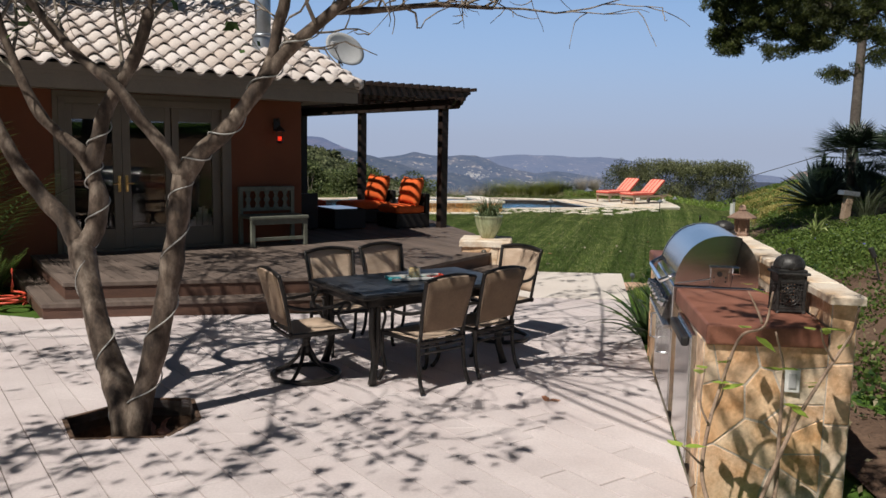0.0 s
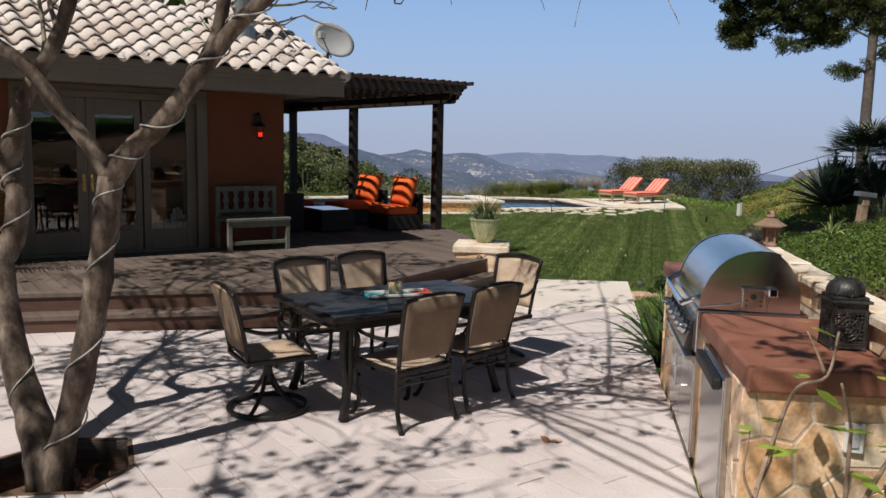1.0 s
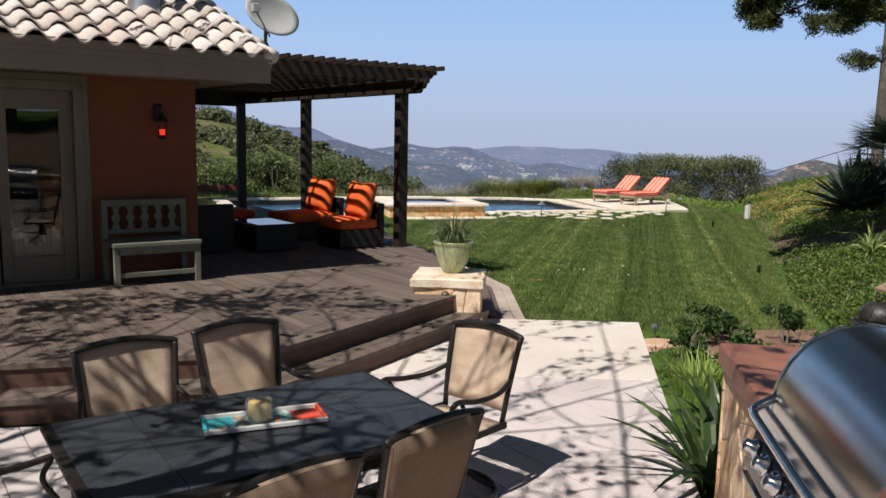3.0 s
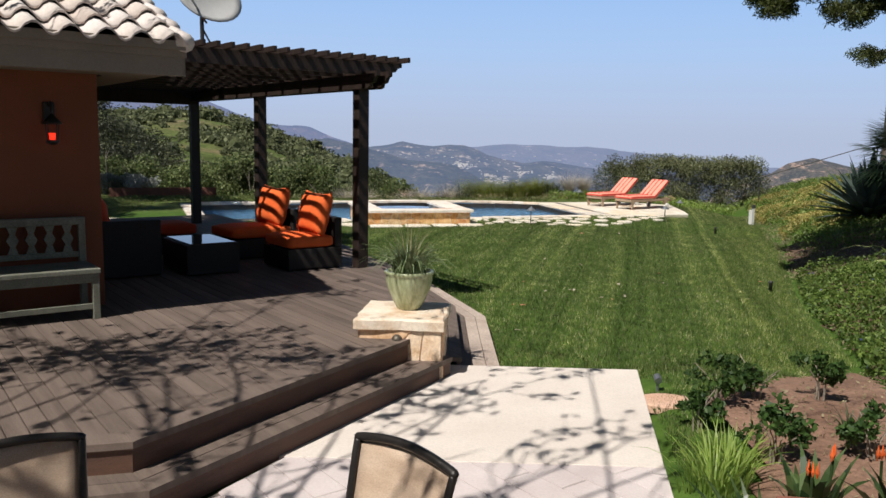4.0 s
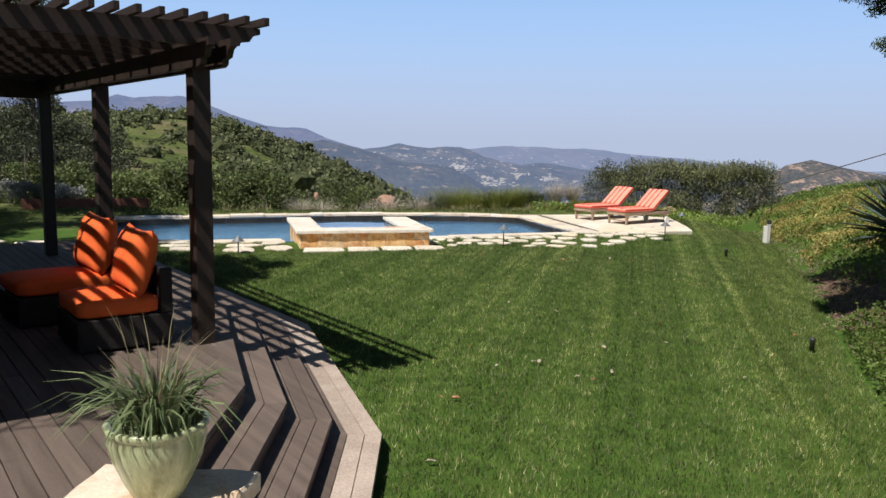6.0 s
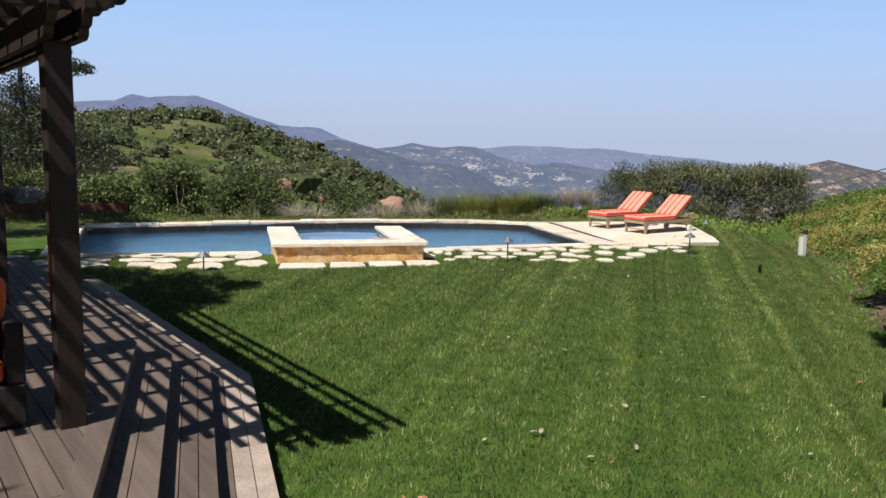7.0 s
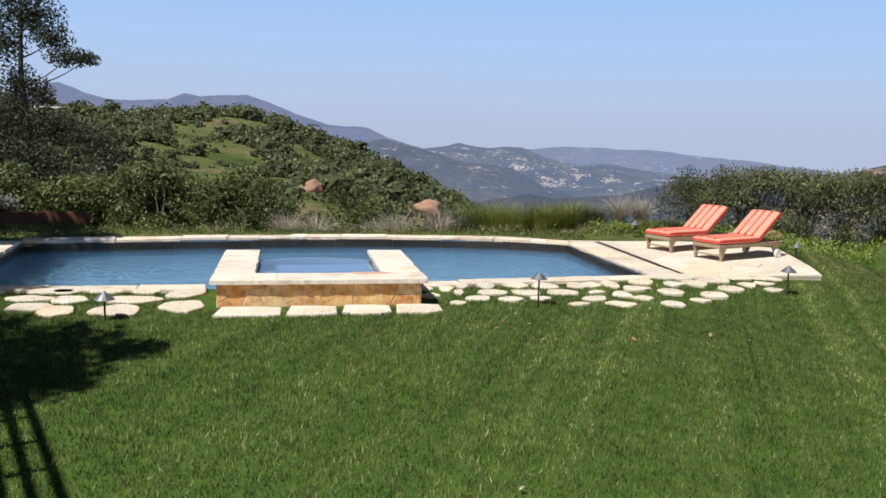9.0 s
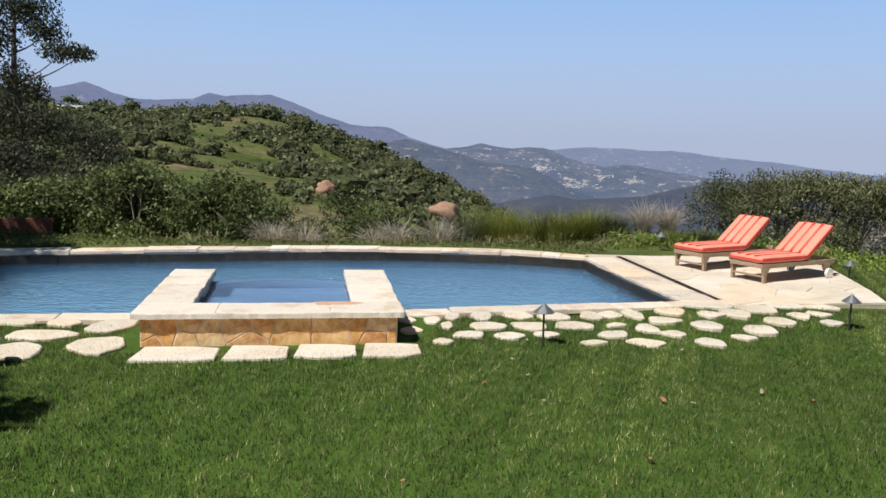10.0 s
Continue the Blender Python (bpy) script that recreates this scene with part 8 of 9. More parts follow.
def carpet(poly, per_m2, lift, size, seed, name, mat, label, aspect=0.55, up=0.3, tuft=0.0):
    """Low leafy ground cover over sloping ground."""
    g = np.random.default_rng(seed)
    xs, ys = [a for a, _ in poly], [c for _, c in poly]
    n = int((max(xs) - min(xs)) * (max(ys) - min(ys)) * per_m2)
    px, py = g.uniform(min(xs), max(xs), n), g.uniform(min(ys), max(ys), n)
    k = in_poly(px, py, poly)
    if tuft:
        k &= np.array([noise.noise((a * 1.3, c * 1.3, seed)) > tuft - 1 for a, c in zip(px, py)])
    px, py = px[k], py[k]
    bumpz = np.array([noise.noise((a * 1.6, c * 1.6, seed * 1.3)) for a, c in zip(px, py)]) * 0.5 + 0.5
    z = sheet_z(px, py) + g.uniform(0.1, 1.0, len(px)) * lift * (0.35 + bumpz)
    return tagged(quads_mesh(name, leaf_quads(np.stack([px, py, z], 1), size, seed, aspect, up), mat), label, "ground cover", kind="stuff")


VINCA = [(5.0, 11.4), (5.3, 12.2), (5.68, 13.6), (5.88, 14.7), (6.35, 16.2), (6.95, 17.9), (8.0, 17.6), (9.4, 16.6), (9.4, 13.5), (8.4, 10.5), (6.5, 9.5)]
carpet(VINCA, 1500, 0.30, 0.055, 11, "vinca_carpet", M["cover"], "glossy green ground cover with small blue flowers")
carpet(VINCA, 6, 0.36, 0.04, 12, "vinca_flowers", leaf_mat("blue_blossom", (0.16, 0.18, 0.5), (0.25, 0.27, 0.65)), "small blue flowers in the ground cover")
BANK = [(2.45, 1.0), (3.0, -5.0), (9.0, -5.0), (12.0, 9.0), (13.0, 24.0), (9.2, 24.2), (8.5, 22.6), (7.72, 20.4), (7.02, 18.3), (5.9, 14.7), (5.3, 12.2), (5.0, 11.4), (4.75, 10.5), (4.2, 8.6), (3.5, 6.2), (2.5, 6.1)]
vs, fs, idx = [], [], {}
for i in range(45):
    for j in range(110):
        x, y = 2.3 + 0.25 * i, -5.0 + 0.25 * j
        if inside(x, y, BANK):
            idx[(i, j)] = len(vs)
            vs.append((x, y, ground_z(x, y) + 0.025 + 0.03 * noise.noise((x * 3, y * 3, 0))))
for (i, j), q in idx.items():
    f = [idx.get((i + a, j + c)) for a, c in ((0, 0), (1, 0), (1, 1), (0, 1))]
    if None not in f:
        fs.append(tuple(f))
tagged(raw("soil_bank", vs, fs, M["soil"], smooth=True), "brown soil of the planted bank with leaf litter", "soil", kind="structure")
carpet(BANK, 60, 0.10, 0.06, 20, "bank_litter", M["dry"], "pale dry leaf litter on the soil bank", 0.4, 0.1)
carpet([(3.2, 4.2), (3.7, 6.2), (4.2, 8.6), (5.0, 11.4), (6.6, 9.6), (8.4, 10.4), (7.6, 7.0), (6.0, 4.6), (4.6, 3.4)], 900, 0.24, 0.05, 13, "bank_cover", M["cover"], "green weedy cover on the bank", 0.55, 0.3, 0.80)
carpet([(7.2, 18.0), (8.6, 22.0), (11.5, 22.0), (11.0, 15.0), (9.4, 10.0), (8.0, 6.5), (7.4, 8.0), (9.3, 14.0), (9.2, 16.8)], 160, 0.25, 0.06, 21, "bank_weeds", M["grass_tall"], "patchy weeds higher on the bank", 0.3, 0.8, 0.95)
carpet([(2.6, 1.5), (3.1, -4), (6.5, -4), (6, 4.0), (3.2, 5.5)], 240, 0.30, 0.06, 22, "bank_creeper", M["leaf"], "sparse dark creeper on the soil bank", 0.55, 0.3, 0.95)
carpet([(8.3, 20.5), (9.6, 26.0), (10.6, 31.0), (13.2, 39.0), (19, 39), (17, 30), (13, 22), (9.5, 19.4)], 260, 0.22, 0.10, 14, "bank_scrub", M["grass_tall"], "rough green cover on the far bank", 0.35, 0.8)
carpet([(8.9, 23.4), (9.5, 25.8), (9.85, 28.0), (10.4, 30.2), (11.6, 33.5), (15.5, 34.0), (14.0, 26.0), (11.0, 22.8)], 1100, 0.24, 0.055, 15, "yellow_blossom_carpet", M["yellow"], "yellow flowering ground cover on the bank", 0.6, 0.5, 0.93)
carpet([(7.6, 31.6), (10.2, 31.2), (12.5, 36.5), (9.5, 36.0)], 160, 0.30, 0.08, 16, "flower_edge", M["leaf_fresh"], "fresh green weeds with yellow flowers along the hedge", 0.5, 0.8)
carpet([(6.9, 18.2), (7.6, 20.4), (8.35, 22.5), (9.2, 25.8), (9.6, 28.0), (10.1, 30.2), (10.6, 30.2), (10.1, 27.6), (9.8, 25.6), (9.1, 22.4), (8.3, 20.2), (7.6, 18.0)], 520, 0.10, 0.05, 17, "dry_edge", M["dry"], "straw-coloured dry litter along the lawn edge", 0.3, 0.2, 0.95)


def bush(name, label, m, spread, height, n, leaf, mat, seed, stems=6, twig="twig", lobes=9):
    """Stems from the ground with clumps of leaves at their ends."""
    t = thing(name, label, "shrub", m)
    g = random.Random(seed)
    b = B()
    cs = []
    for k in range(stems):
        a = 2 * math.pi * (k + g.random() * 0.6) / stems
        rr = spread * g.uniform(0.25, 0.8)
        end = Vector((rr * math.cos(a), rr * math.sin(a), height * g.uniform(0.55, 0.9)))
        mid = Vector((end.x * 0.35, end.y * 0.35, end.z * 0.55))
        sweep(b, bezier([(0.03 * math.cos(a), 0.03 * math.sin(a), -0.05), mid, end], 3), [0.012 * height + 0.004] * 3 + [0.004] * 4, 5, False)
    part("stem", b, M[twig], t)
    for k in range(lobes):
        a = g.uniform(0, 2 * math.pi)
        rr = spread * g.random() ** 0.6 * 0.75
        z = height * (0.35 + 0.65 * g.random() * (1 - 0.4 * rr / spread))
        s = spread * g.uniform(0.22, 0.40)
        cs.append(cloud((rr * math.cos(a), rr * math.sin(a), z), (s, s, s * 0.75), n // lobes, seed * 50 + k, 0.3))
    c = np.concatenate(cs)
    c = c[c[:, 2] > 0.02]
    quads_mesh("foliage", leaf_quads(c, leaf, seed, 0.55), mat, t)
    return t


for k, (x, y, s, h) in enumerate(((2.98, 9.68, 0.34, 0.40), (3.30, 9.74, 0.30, 0.38), (2.68, 9.14, 0.20, 0.34), (3.82, 9.78, 0.27, 0.44), (2.96, 8.45, 0.28, 0.42), (3.62, 8.55, 0.26, 0.36), (4.4, 8.6, 0.32, 0.45))):
    bush("rose_bush", "small pruned rose bush with dark green leaves in the soil bed", pose(x, y, ground_z(x, y) + 0.03), s * 0.92, h * 0.9, 520, 0.05, M["leaf"], 70 + k, 5)
b = B()
r = random.Random(2)
prism(b, [(0.20 * math.cos(a) * 1.2 + r.uniform(-0.01, 0.01), 0.17 * math.sin(a)) for a in (2 * math.pi * k / 14 for k in range(14))], -0.04, 0.03, 0.012)
solo("stepping_disc", b, M["pinkstone"], "rounded pink stepping stone beside the patio", "stone", pose(2.62, 9.78, ground_z(2.62, 9.78)))
t = thing("spot_light", "small dark garden spotlight on a spike", "garden light", pose(2.63, 10.12, ground_z(2.63, 10.12)))
b = B()
sweep(b, [(0, 0, -0.05), (0, 0, 0.09)], 0.012, 8)
sweep(b, [(0, -0.03, 0.10), (0, 0.04, 0.12)], 0.03, 10)
part("head", b, M["galv"], t)


def strap_plant(name, label, m, n, length, width, arch, mat, seed, base=0.08, stiff=0.5):
    t = thing(name, label, "plant", m)
    blades(n, seed, 0.1, length, width, arch, mat, "leaves", t, None, base, 6, stiff)
    return t


strap_plant("agapanthus", "clump of dark green arching strap leaves by the island", pose(2.10, 6.42, -0.08), 58, 0.74, 0.062, 1.75, M["strap"], 81, 0.10, -0.45)
strap_plant("agapanthus", "clump of dark green arching strap leaves by the island", pose(2.34, 6.85, -0.08), 46, 0.66, 0.058, 1.75, M["strap"], 82, 0.10, -0.45)
strap_plant("lawn_tussock", "lush tussock of tall grass at the patio edge", pose(2.50, 8.15, -0.10), 110, 0.42, 0.014, 1.0, M["leaf_fresh"], 83, 0.22)
strap_plant("lawn_tussock", "lush tussock of tall grass at the patio edge", pose(2.68, 8.5, -0.10), 90, 0.34, 0.013, 1.0, M["leaf_fresh"], 84, 0.2)
strap_plant("bird_of_paradise", "bird of paradise with broad upright leaves", pose(2.80, 7.60, -0.05), 22, 0.52, 0.085, 0.8, M["strap"], 85, 0.12)
strap_plant("bird_of_paradise", "bird of paradise with broad upright leaves", pose(3.15, 7.35, -0.02), 18, 0.55, 0.085, 0.8, M["strap"], 86, 0.12)
for k, (x, y, z) in enumerate(((2.86, 7.55, 0.40), (2.74, 7.45, 0.34), (3.12, 7.50, 0.42))):
    t = thing("orange_flower", "pointed orange bird of paradise flower on its stalk", "flower", pose(x, y, 0, 0, 0, 70 * k))
    b = B()
    sweep(b, [(0, 0, -0.1), (0.02, 0, z)], 0.008, 6)
    part("stalk", b, M["strap"], t)
    b = B()
    for a in (-0.5, 0.0, 0.5):
        lathe(b, [(0.001, 0), (0.011, 0.03), (0.001, 0.085)], 5, (0.02 + 0.03 * a, 0.04 * a, z))
    part("petals", b, M["orange"], t)
strap_plant("variegated_yucca", "pale striped arching leaves on the bank", pose(7.6, 15.8, ground_z(7.6, 15.8)), 30, 0.85, 0.055, 1.8, leaf_mat("striped_leaf", (0.16, 0.24, 0.05), (0.42, 0.46, 0.2)), 87)

strap_plant("grass_tussock", "grey-green spiky tussock of thin blades on the bank", pose(9.15, 16.9, ground_z(9.15, 16.9)), 130, 1.05, 0.016, 1.1, M["leaf_olive"], 88, 0.2)
strap_plant("iris_clump", "low iris clump with grey-green blades in the soil bed", pose(3.63, 8.87, ground_z(3.63, 8.87)), 26, 0.30, 0.02, 1.3, M["leaf_olive"], 89, 0.08)

# agaves and dark fan palms on the bank
def agave(m, n, length, seed, label):
    t = thing("agave", label, "plant", m)
    g = random.Random(seed)
    q = []
    for k in range(n):
        a = k * 2.39996 + g.uniform(-0.15, 0.15)
        e = radians(8 + 75 * (k / n) + g.uniform(-6, 6))
        l = length * g.uniform(0.85, 1.1)
        d = Vector((math.cos(a) * math.cos(e), math.sin(a) * math.cos(e), math.sin(e)))
        side = Vector((-math.sin(a), math.cos(a), 0))
        up = side.cross(d) * -1
        last = None
        for i in range(6):
            s = i / 5
            w = 0.072 * length * (0.85 + 0.75 * s) * (1 - s ** 2.6) + 0.002
            c = d * l * s - Vector((0, 0, 1)) * 0.10 * l * s * s * math.cos(e)
            cur = (c - side * w + up * w * 0.35, c, c + side * w + up * w * 0.35)
            if last:
                q.append((last[0], last[1], cur[1], cur[0]))
                q.append((last[1], last[2], cur[2], cur[1]))
            last = cur
    quads_mesh("leaves", [[tuple(v) for v in f] for f in q], M["agave"], t)
    return t


agave(pose(10.8, 23.2, ground_z(10.8, 23.2) + 0.05), 100, 1.55, 1, "large blue-grey agave rosette on the bank")
agave(pose(12.3, 24.2, ground_z(12.3, 24.2) + 0.05), 70, 1.3, 2, "large blue-grey agave rosette on the bank")
agave(pose(11.6, 22.0, ground_z(11.6, 22.0)), 54, 1.0, 3, "blue-grey agave rosette in shade on the bank")


def fan_palm(m, h, n, seed, label, size=0.75):
    t = thing("fan_palm", label, "palm", m)
    g = random.Random(seed)
    b = B()
    sweep(b, [(0, 0, -0.3), (0.03, 0, h * 0.5), (0, 0.02, h)], [0.13, 0.11, 0.10], 9)
    part("trunk", b, M["pinebark"], t, smooth=True)
    q = []
    for k in range(n):
        a, e = g.uniform(0, 2 * math.pi), g.uniform(-0.5, 1.3)
        d = Vector((math.cos(a) * math.cos(e), math.sin(a) * math.cos(e), math.sin(e)))
        hub = Vector((0, 0, h)) + d * size * g.uniform(0.5, 0.8)
        side = Vector((-math.sin(a), math.cos(a), 0))
        q.append((Vector((0, 0, h)) - side * 0.01, Vector((0, 0, h)) + side * 0.01, hub + side * 0.008, hub - side * 0.008))
        for i in range(15):
            s = radians(-75 + 150 * i / 14)
            f = (d * math.cos(s) + side * math.sin(s)).normalized()
            l = size * g.uniform(0.65, 0.85)
            tip = hub + f * l - Vector((0, 0, 0.18 * l))
            midp = hub + f * l * 0.5
            wv = f.cross(d.cross(side)).normalized() * 0.022
            q.append((hub, midp - wv, tip, midp + wv))
    quads_mesh("fronds", [[tuple(v) for v in f] for f in q], M["palm"], t)
    return t


fan_palm(pose(11.2, 22.3, ground_z(11.2, 22.3)), 1.30, 60, 1, "dark shaggy fan palm on the bank", 1.0)
fan_palm(pose(12.9, 21.2, ground_z(12.9, 21.2)), 1.35, 56, 2, "dark shaggy fan palm on the bank", 1.0)
fan_palm(pose(13.0, 23.4, ground_z(13.0, 23.4)), 1.1, 44, 3, "dark shaggy fan palm on the bank", 0.9)
fan_palm(pose(12.3, 19.4, ground_z(12.3, 19.4)), 0.5, 40, 4, "dark shaggy fan palm on the bank", 0.8)


def feather_palm(m, n, length, seed, label):
    """Arching fronds, each a rib with two rows of narrow leaflets."""
    t = thing("feather_palm", label, "palm", m)
    g = random.Random(seed)
    q = []
    b = B()
    for k in range(n):
        a = k * 2.39996 + g.uniform(-0.3, 0.3)
        lean = g.uniform(0.10, 0.80)
        l = length * g.uniform(0.75, 1.1)
        rib = []
        for i in range(13):
            s = i / 12
            th = lean * (0.35 + 0.9 * s)
            rib.append(Vector((math.cos(a) * l * s * math.sin(th), math.sin(a) * l * s * math.sin(th), l * s * math.cos(th * 0.85) + 0.02)))
        sweep(b, rib, [0.008 * (1 - 0.8 * i / 12) for i in range(13)], 4, False)
        side = Vector((-math.sin(a), math.cos(a), 0))
        for i in range(3, 13):
            d = (rib[i] - rib[i - 1]).normalized()
            for f in (-1, 1):
                for h in (0.0, 0.5):
                    o = rib[i - 1].lerp(rib[i], h)
                    ll = 0.24 * length * math.sin(math.pi * (0.18 + 0.72 * (i - 3 + h) / 10)) * g.uniform(0.85, 1.1)
                    e = (d * 0.55 + side * f * 0.85 - Vector((0, 0, 0.25))).normalized()
                    w = e.cross(Vector((0, 0, 1))).normalized() * 0.011
                    q.append((o - w * 0.4, o + e * ll * 0.5 - w, o + e * ll, o + e * ll * 0.5 + w))
    part("stalk", b, M["strap"], t)
    quads_mesh("fronds", [[tuple(v) for v in f] for f in q], M["frond"], t)
    return t


M["frond"] = leaf_mat("sunlit_palm_leaflets", (0.07, 0.12, 0.025), (0.20, 0.27, 0.07), 0.4, 0.35)
feather_palm(pose(-5.75, 7.75, -0.05), 26, 2.2, 91, "green feather palm beside the house wall")
feather_palm(pose(-6.4, 7.5, -0.05), 20, 1.9, 92, "green feather palm beside the house wall")
feather_palm(pose(-5.2, 7.35, -0.05), 14, 0.7, 93, "low green feather palm beside the deck end")
t = thing("timber_post", "pale weathered timber post with a grey cap on the bank", "post", pose(8.75, 17.1, ground_z(8.75, 17.1), 0, 6, 10))
b = B()
box(b, -0.08, 0.08, -0.08, 0.08, -0.2, 0.80, 0.01)
part("post", b, M["teak"], t)
b = B()
box(b, -0.20, 0.20, -0.12, 0.12, 0.79, 0.90, 0.012)
part("cap", b, M["galv"], t)
t = thing("bank_light", "slim dark garden light on a stem on the bank", "garden light", pose(4.72, 7.4, ground_z(4.72, 7.4)))
b = B()
sweep(b, [(0.12, 0, -0.1), (0.0, 0, 0.32)], 0.010, 6)
sweep(b, [(0.0, 0, 0.32), (-0.05, 0, 0.42)], 0.028, 10)
part("stem", b, M["darkgrey"], t)
# hand rail up the far bank
t = thing("hill_rail", "thin dark rail fence climbing the far bank", "fence")
pts = [(11.37, 32.0, 0.83), (14.93, 31.2, 2.10), (17.6, 30.6, 3.05)]
for x, y, z in pts:
    b = B()
    sweep(b, [(x, y, ground_z(x, y) - 0.3), (x, y, z)], 0.022, 6)
    part("post", b, M["darkgrey"], t)
b = B()
sweep(b, pts, 0.016, 6)
part("rail", b, M["darkgrey"], t)

# young shrub in front of the island face
t = thing("young_shrub", "spindly young shrub with fresh green leaves by the stone face", "shrub", pose(1.62, 2.12, 0))
STEMS = [[(-0.08, 0.16, -0.05), (-0.13, 0.18, 0.11), (-0.16, 0.21, 0.27), (-0.13, 0.23, 0.51), (-0.05, 0.25, 0.80), (0.0, 0.23, 0.95), (0.10, 0.22, 1.0), (0.13, 0.22, 1.17)],
         [(0.09, 0.22, 1.01), (0.06, 0.22, 1.08), (0.01, 0.21, 1.17)],
         [(0.05, 0.16, -0.05), (0.12, 0.18, 0.12), (0.26, 0.22, 0.47), (0.38, 0.24, 0.70), (0.48, 0.24, 0.88), (0.53, 0.23, 0.99), (0.54, 0.22, 1.10)],
         [(0.45, 0.24, 0.83), (0.39, 0.22, 0.92), (0.36, 0.20, 1.0)],
         [(0.14, 0.20, -0.05), (0.21, 0.23, 0.12), (0.22, 0.25, 0.41), (0.22, 0.25, 0.69), (0.21, 0.24, 0.81), (0.16, 0.23, 0.97)],
         [(-0.15, 0.21, 0.28), (-0.22, 0.18, 0.35), (-0.28, 0.16, 0.41)],
         [(-0.13, 0.23, 0.54), (-0.07, 0.26, 0.64), (-0.05, 0.26, 0.83)],
         [(-0.14, 0.22, 0.50), (-0.19, 0.20, 0.62), (-0.18, 0.19, 0.79)]]
lv = []
g = random.Random(14)
for pts in STEMS:
    b = B()
    c = bezier(pts, 5)
    w0 = 0.013 if pts[0][2] < 0 else 0.007
    sweep(b, c, [w0 * (1 - 0.65 * i / len(c)) for i in range(len(c))], 7)
    part("stem", b, M["stem"], t, smooth=True)
    for q, n in ((c[-1], 2 if w0 < 0.01 else 0), (c[len(c) * 3 // 4], 2 if w0 > 0.01 else 0), (c[len(c) // 2], 2 if w0 > 0.01 else 0)):
        for _ in range(n):
            lv.append(q + Vector((g.gauss(0, 0.025), g.gauss(0, 0.025), g.gauss(0, 0.02))))
for k, q in enumerate(lv):
    b = B()
    a, l = g.uniform(0, 6.28), g.uniform(0.085, 0.13)
    d = Vector((math.cos(a), math.sin(a), g.uniform(-0.6, 0.3))).normalized()
    s = d.cross(Vector((0, 0, 1))).normalized()
    up = s.cross(d)
    ring = []
    for i, (u, w) in enumerate(((0, 0.0), (0.3, 0.26), (0.6, 0.24), (1, 0.0))):
        ring.append((b.verts.new(q + d * l * u - s * w * l + up * 0.12 * l * w), b.verts.new(q + d * l * u), b.verts.new(q + d * l * u + s * w * l + up * 0.12 * l * w)))
    for x, y in zip(ring, ring[1:]):
        b.faces.new((x[0], x[1], y[1], y[0]))
        b.faces.new((x[1], x[2], y[2], y[1]))
    bmesh.ops.remove_doubles(b, verts=b.verts, dist=0.0004)
    part("leaf", b, M["leaf_young"], t)

# ---- trees, hedge and scrub beyond ----
def leafy(name, label, x, y, z, clumps, n, leaf, mat, seed, category="shrub", trunk=None, hollow=0.35, aspect=0.55, up=0.0, bare=0):
    """A plant made of leaf clumps, given as offset and radii, on a branching trunk."""
    t = thing(name, label, category, pose(x, y, z))
    b = B()
    if trunk:
        top = max(q[2] for q in clumps) * 0.9
        main = bezier([(0, 0, -0.3), (0.06 * top / 5, 0.03, top * 0.35), (-0.05 * top / 5, 0, top * 0.7), (0.05, 0.05, top)], 5)
        sweep(b, main, [trunk * (1 - 0.85 * i / (len(main) - 1)) for i in range(len(main))], 8, False)
        for cx, cy, cz, *_ in clumps:
            k0 = max(1, int((len(main) - 1) * min(0.9, max(0.12, (cz - 0.5 * math.hypot(cx, cy)) / top))))
            p0 = main[k0]
            p1 = p0.lerp(Vector((cx, cy, cz)), 0.5) + Vector((0, 0, -0.08 * abs(cx)))
            sweep(b, bezier([p0, p1, (cx, cy, cz)], 3), [trunk * 0.17 * (1 - 0.8 * i / 6) for i in range(7)], 6, False)
    else:
        for cx, cy, cz, *_ in clumps:
            sweep(b, bezier([(0, 0, -0.3), (cx * 0.25, cy * 0.25, max(0.1, cz * 0.45)), (cx, cy, cz)], 3), [0.03 * (1 - 0.8 * i / 6) for i in range(7)], 6, False)
    gb = random.Random(seed * 7 + 1)
    for k in range(bare):
        cx, cy, cz, rx, ry, rz = gb.choice(clumps)
        e = Vector((cx + gb.uniform(-0.5, 0.5), cy - 0.9 * ry, cz + gb.uniform(-0.2, 0.6)))
        m1 = Vector((e.x * 0.5 + gb.uniform(-0.25, 0.25), e.y * 0.7, e.z * 0.45))
        m2 = m1.lerp(e, 0.6) + Vector((gb.uniform(-0.2, 0.2), 0, gb.uniform(-0.1, 0.2)))
        sweep(b, bezier([(0, -0.2, 0), m1, m2, e], 3), [0.035 * (1 - 0.8 * i / 9) for i in range(10)], 5, False)
        for _ in range(2):
            sweep(b, [m2, m2 + Vector((gb.uniform(-0.4, 0.4), -0.15, gb.uniform(0.1, 0.5)))], [0.014, 0.005], 4, False)
    part("trunk", b, M["pinebark"] if trunk else M["twig"], t, smooth=True)
    vol = [rx * ry * rz for *_, rx, ry, rz in clumps]
    cs = [cloud((cx, cy, cz), (rx, ry, rz), max(20, int(n * v ** 0.7 / sum(q ** 0.7 for q in vol))), seed * 91 + k, hollow) for k, ((cx, cy, cz, rx, ry, rz), v) in enumerate(zip(clumps, vol))]
    quads_mesh("crown", leaf_quads(np.concatenate(cs), leaf, seed, aspect, up), mat, t)
    return t


def rough_clumps(seed, w, d, h, n, s):
    g = random.Random(seed)
    return [(g.uniform(-w, w), g.uniform(-d, d), h * g.uniform(0.25, 1.0), s * g.uniform(0.6, 1.2), s * g.uniform(0.6, 1.2), s * g.uniform(0.5, 0.9)) for _ in range(n)]


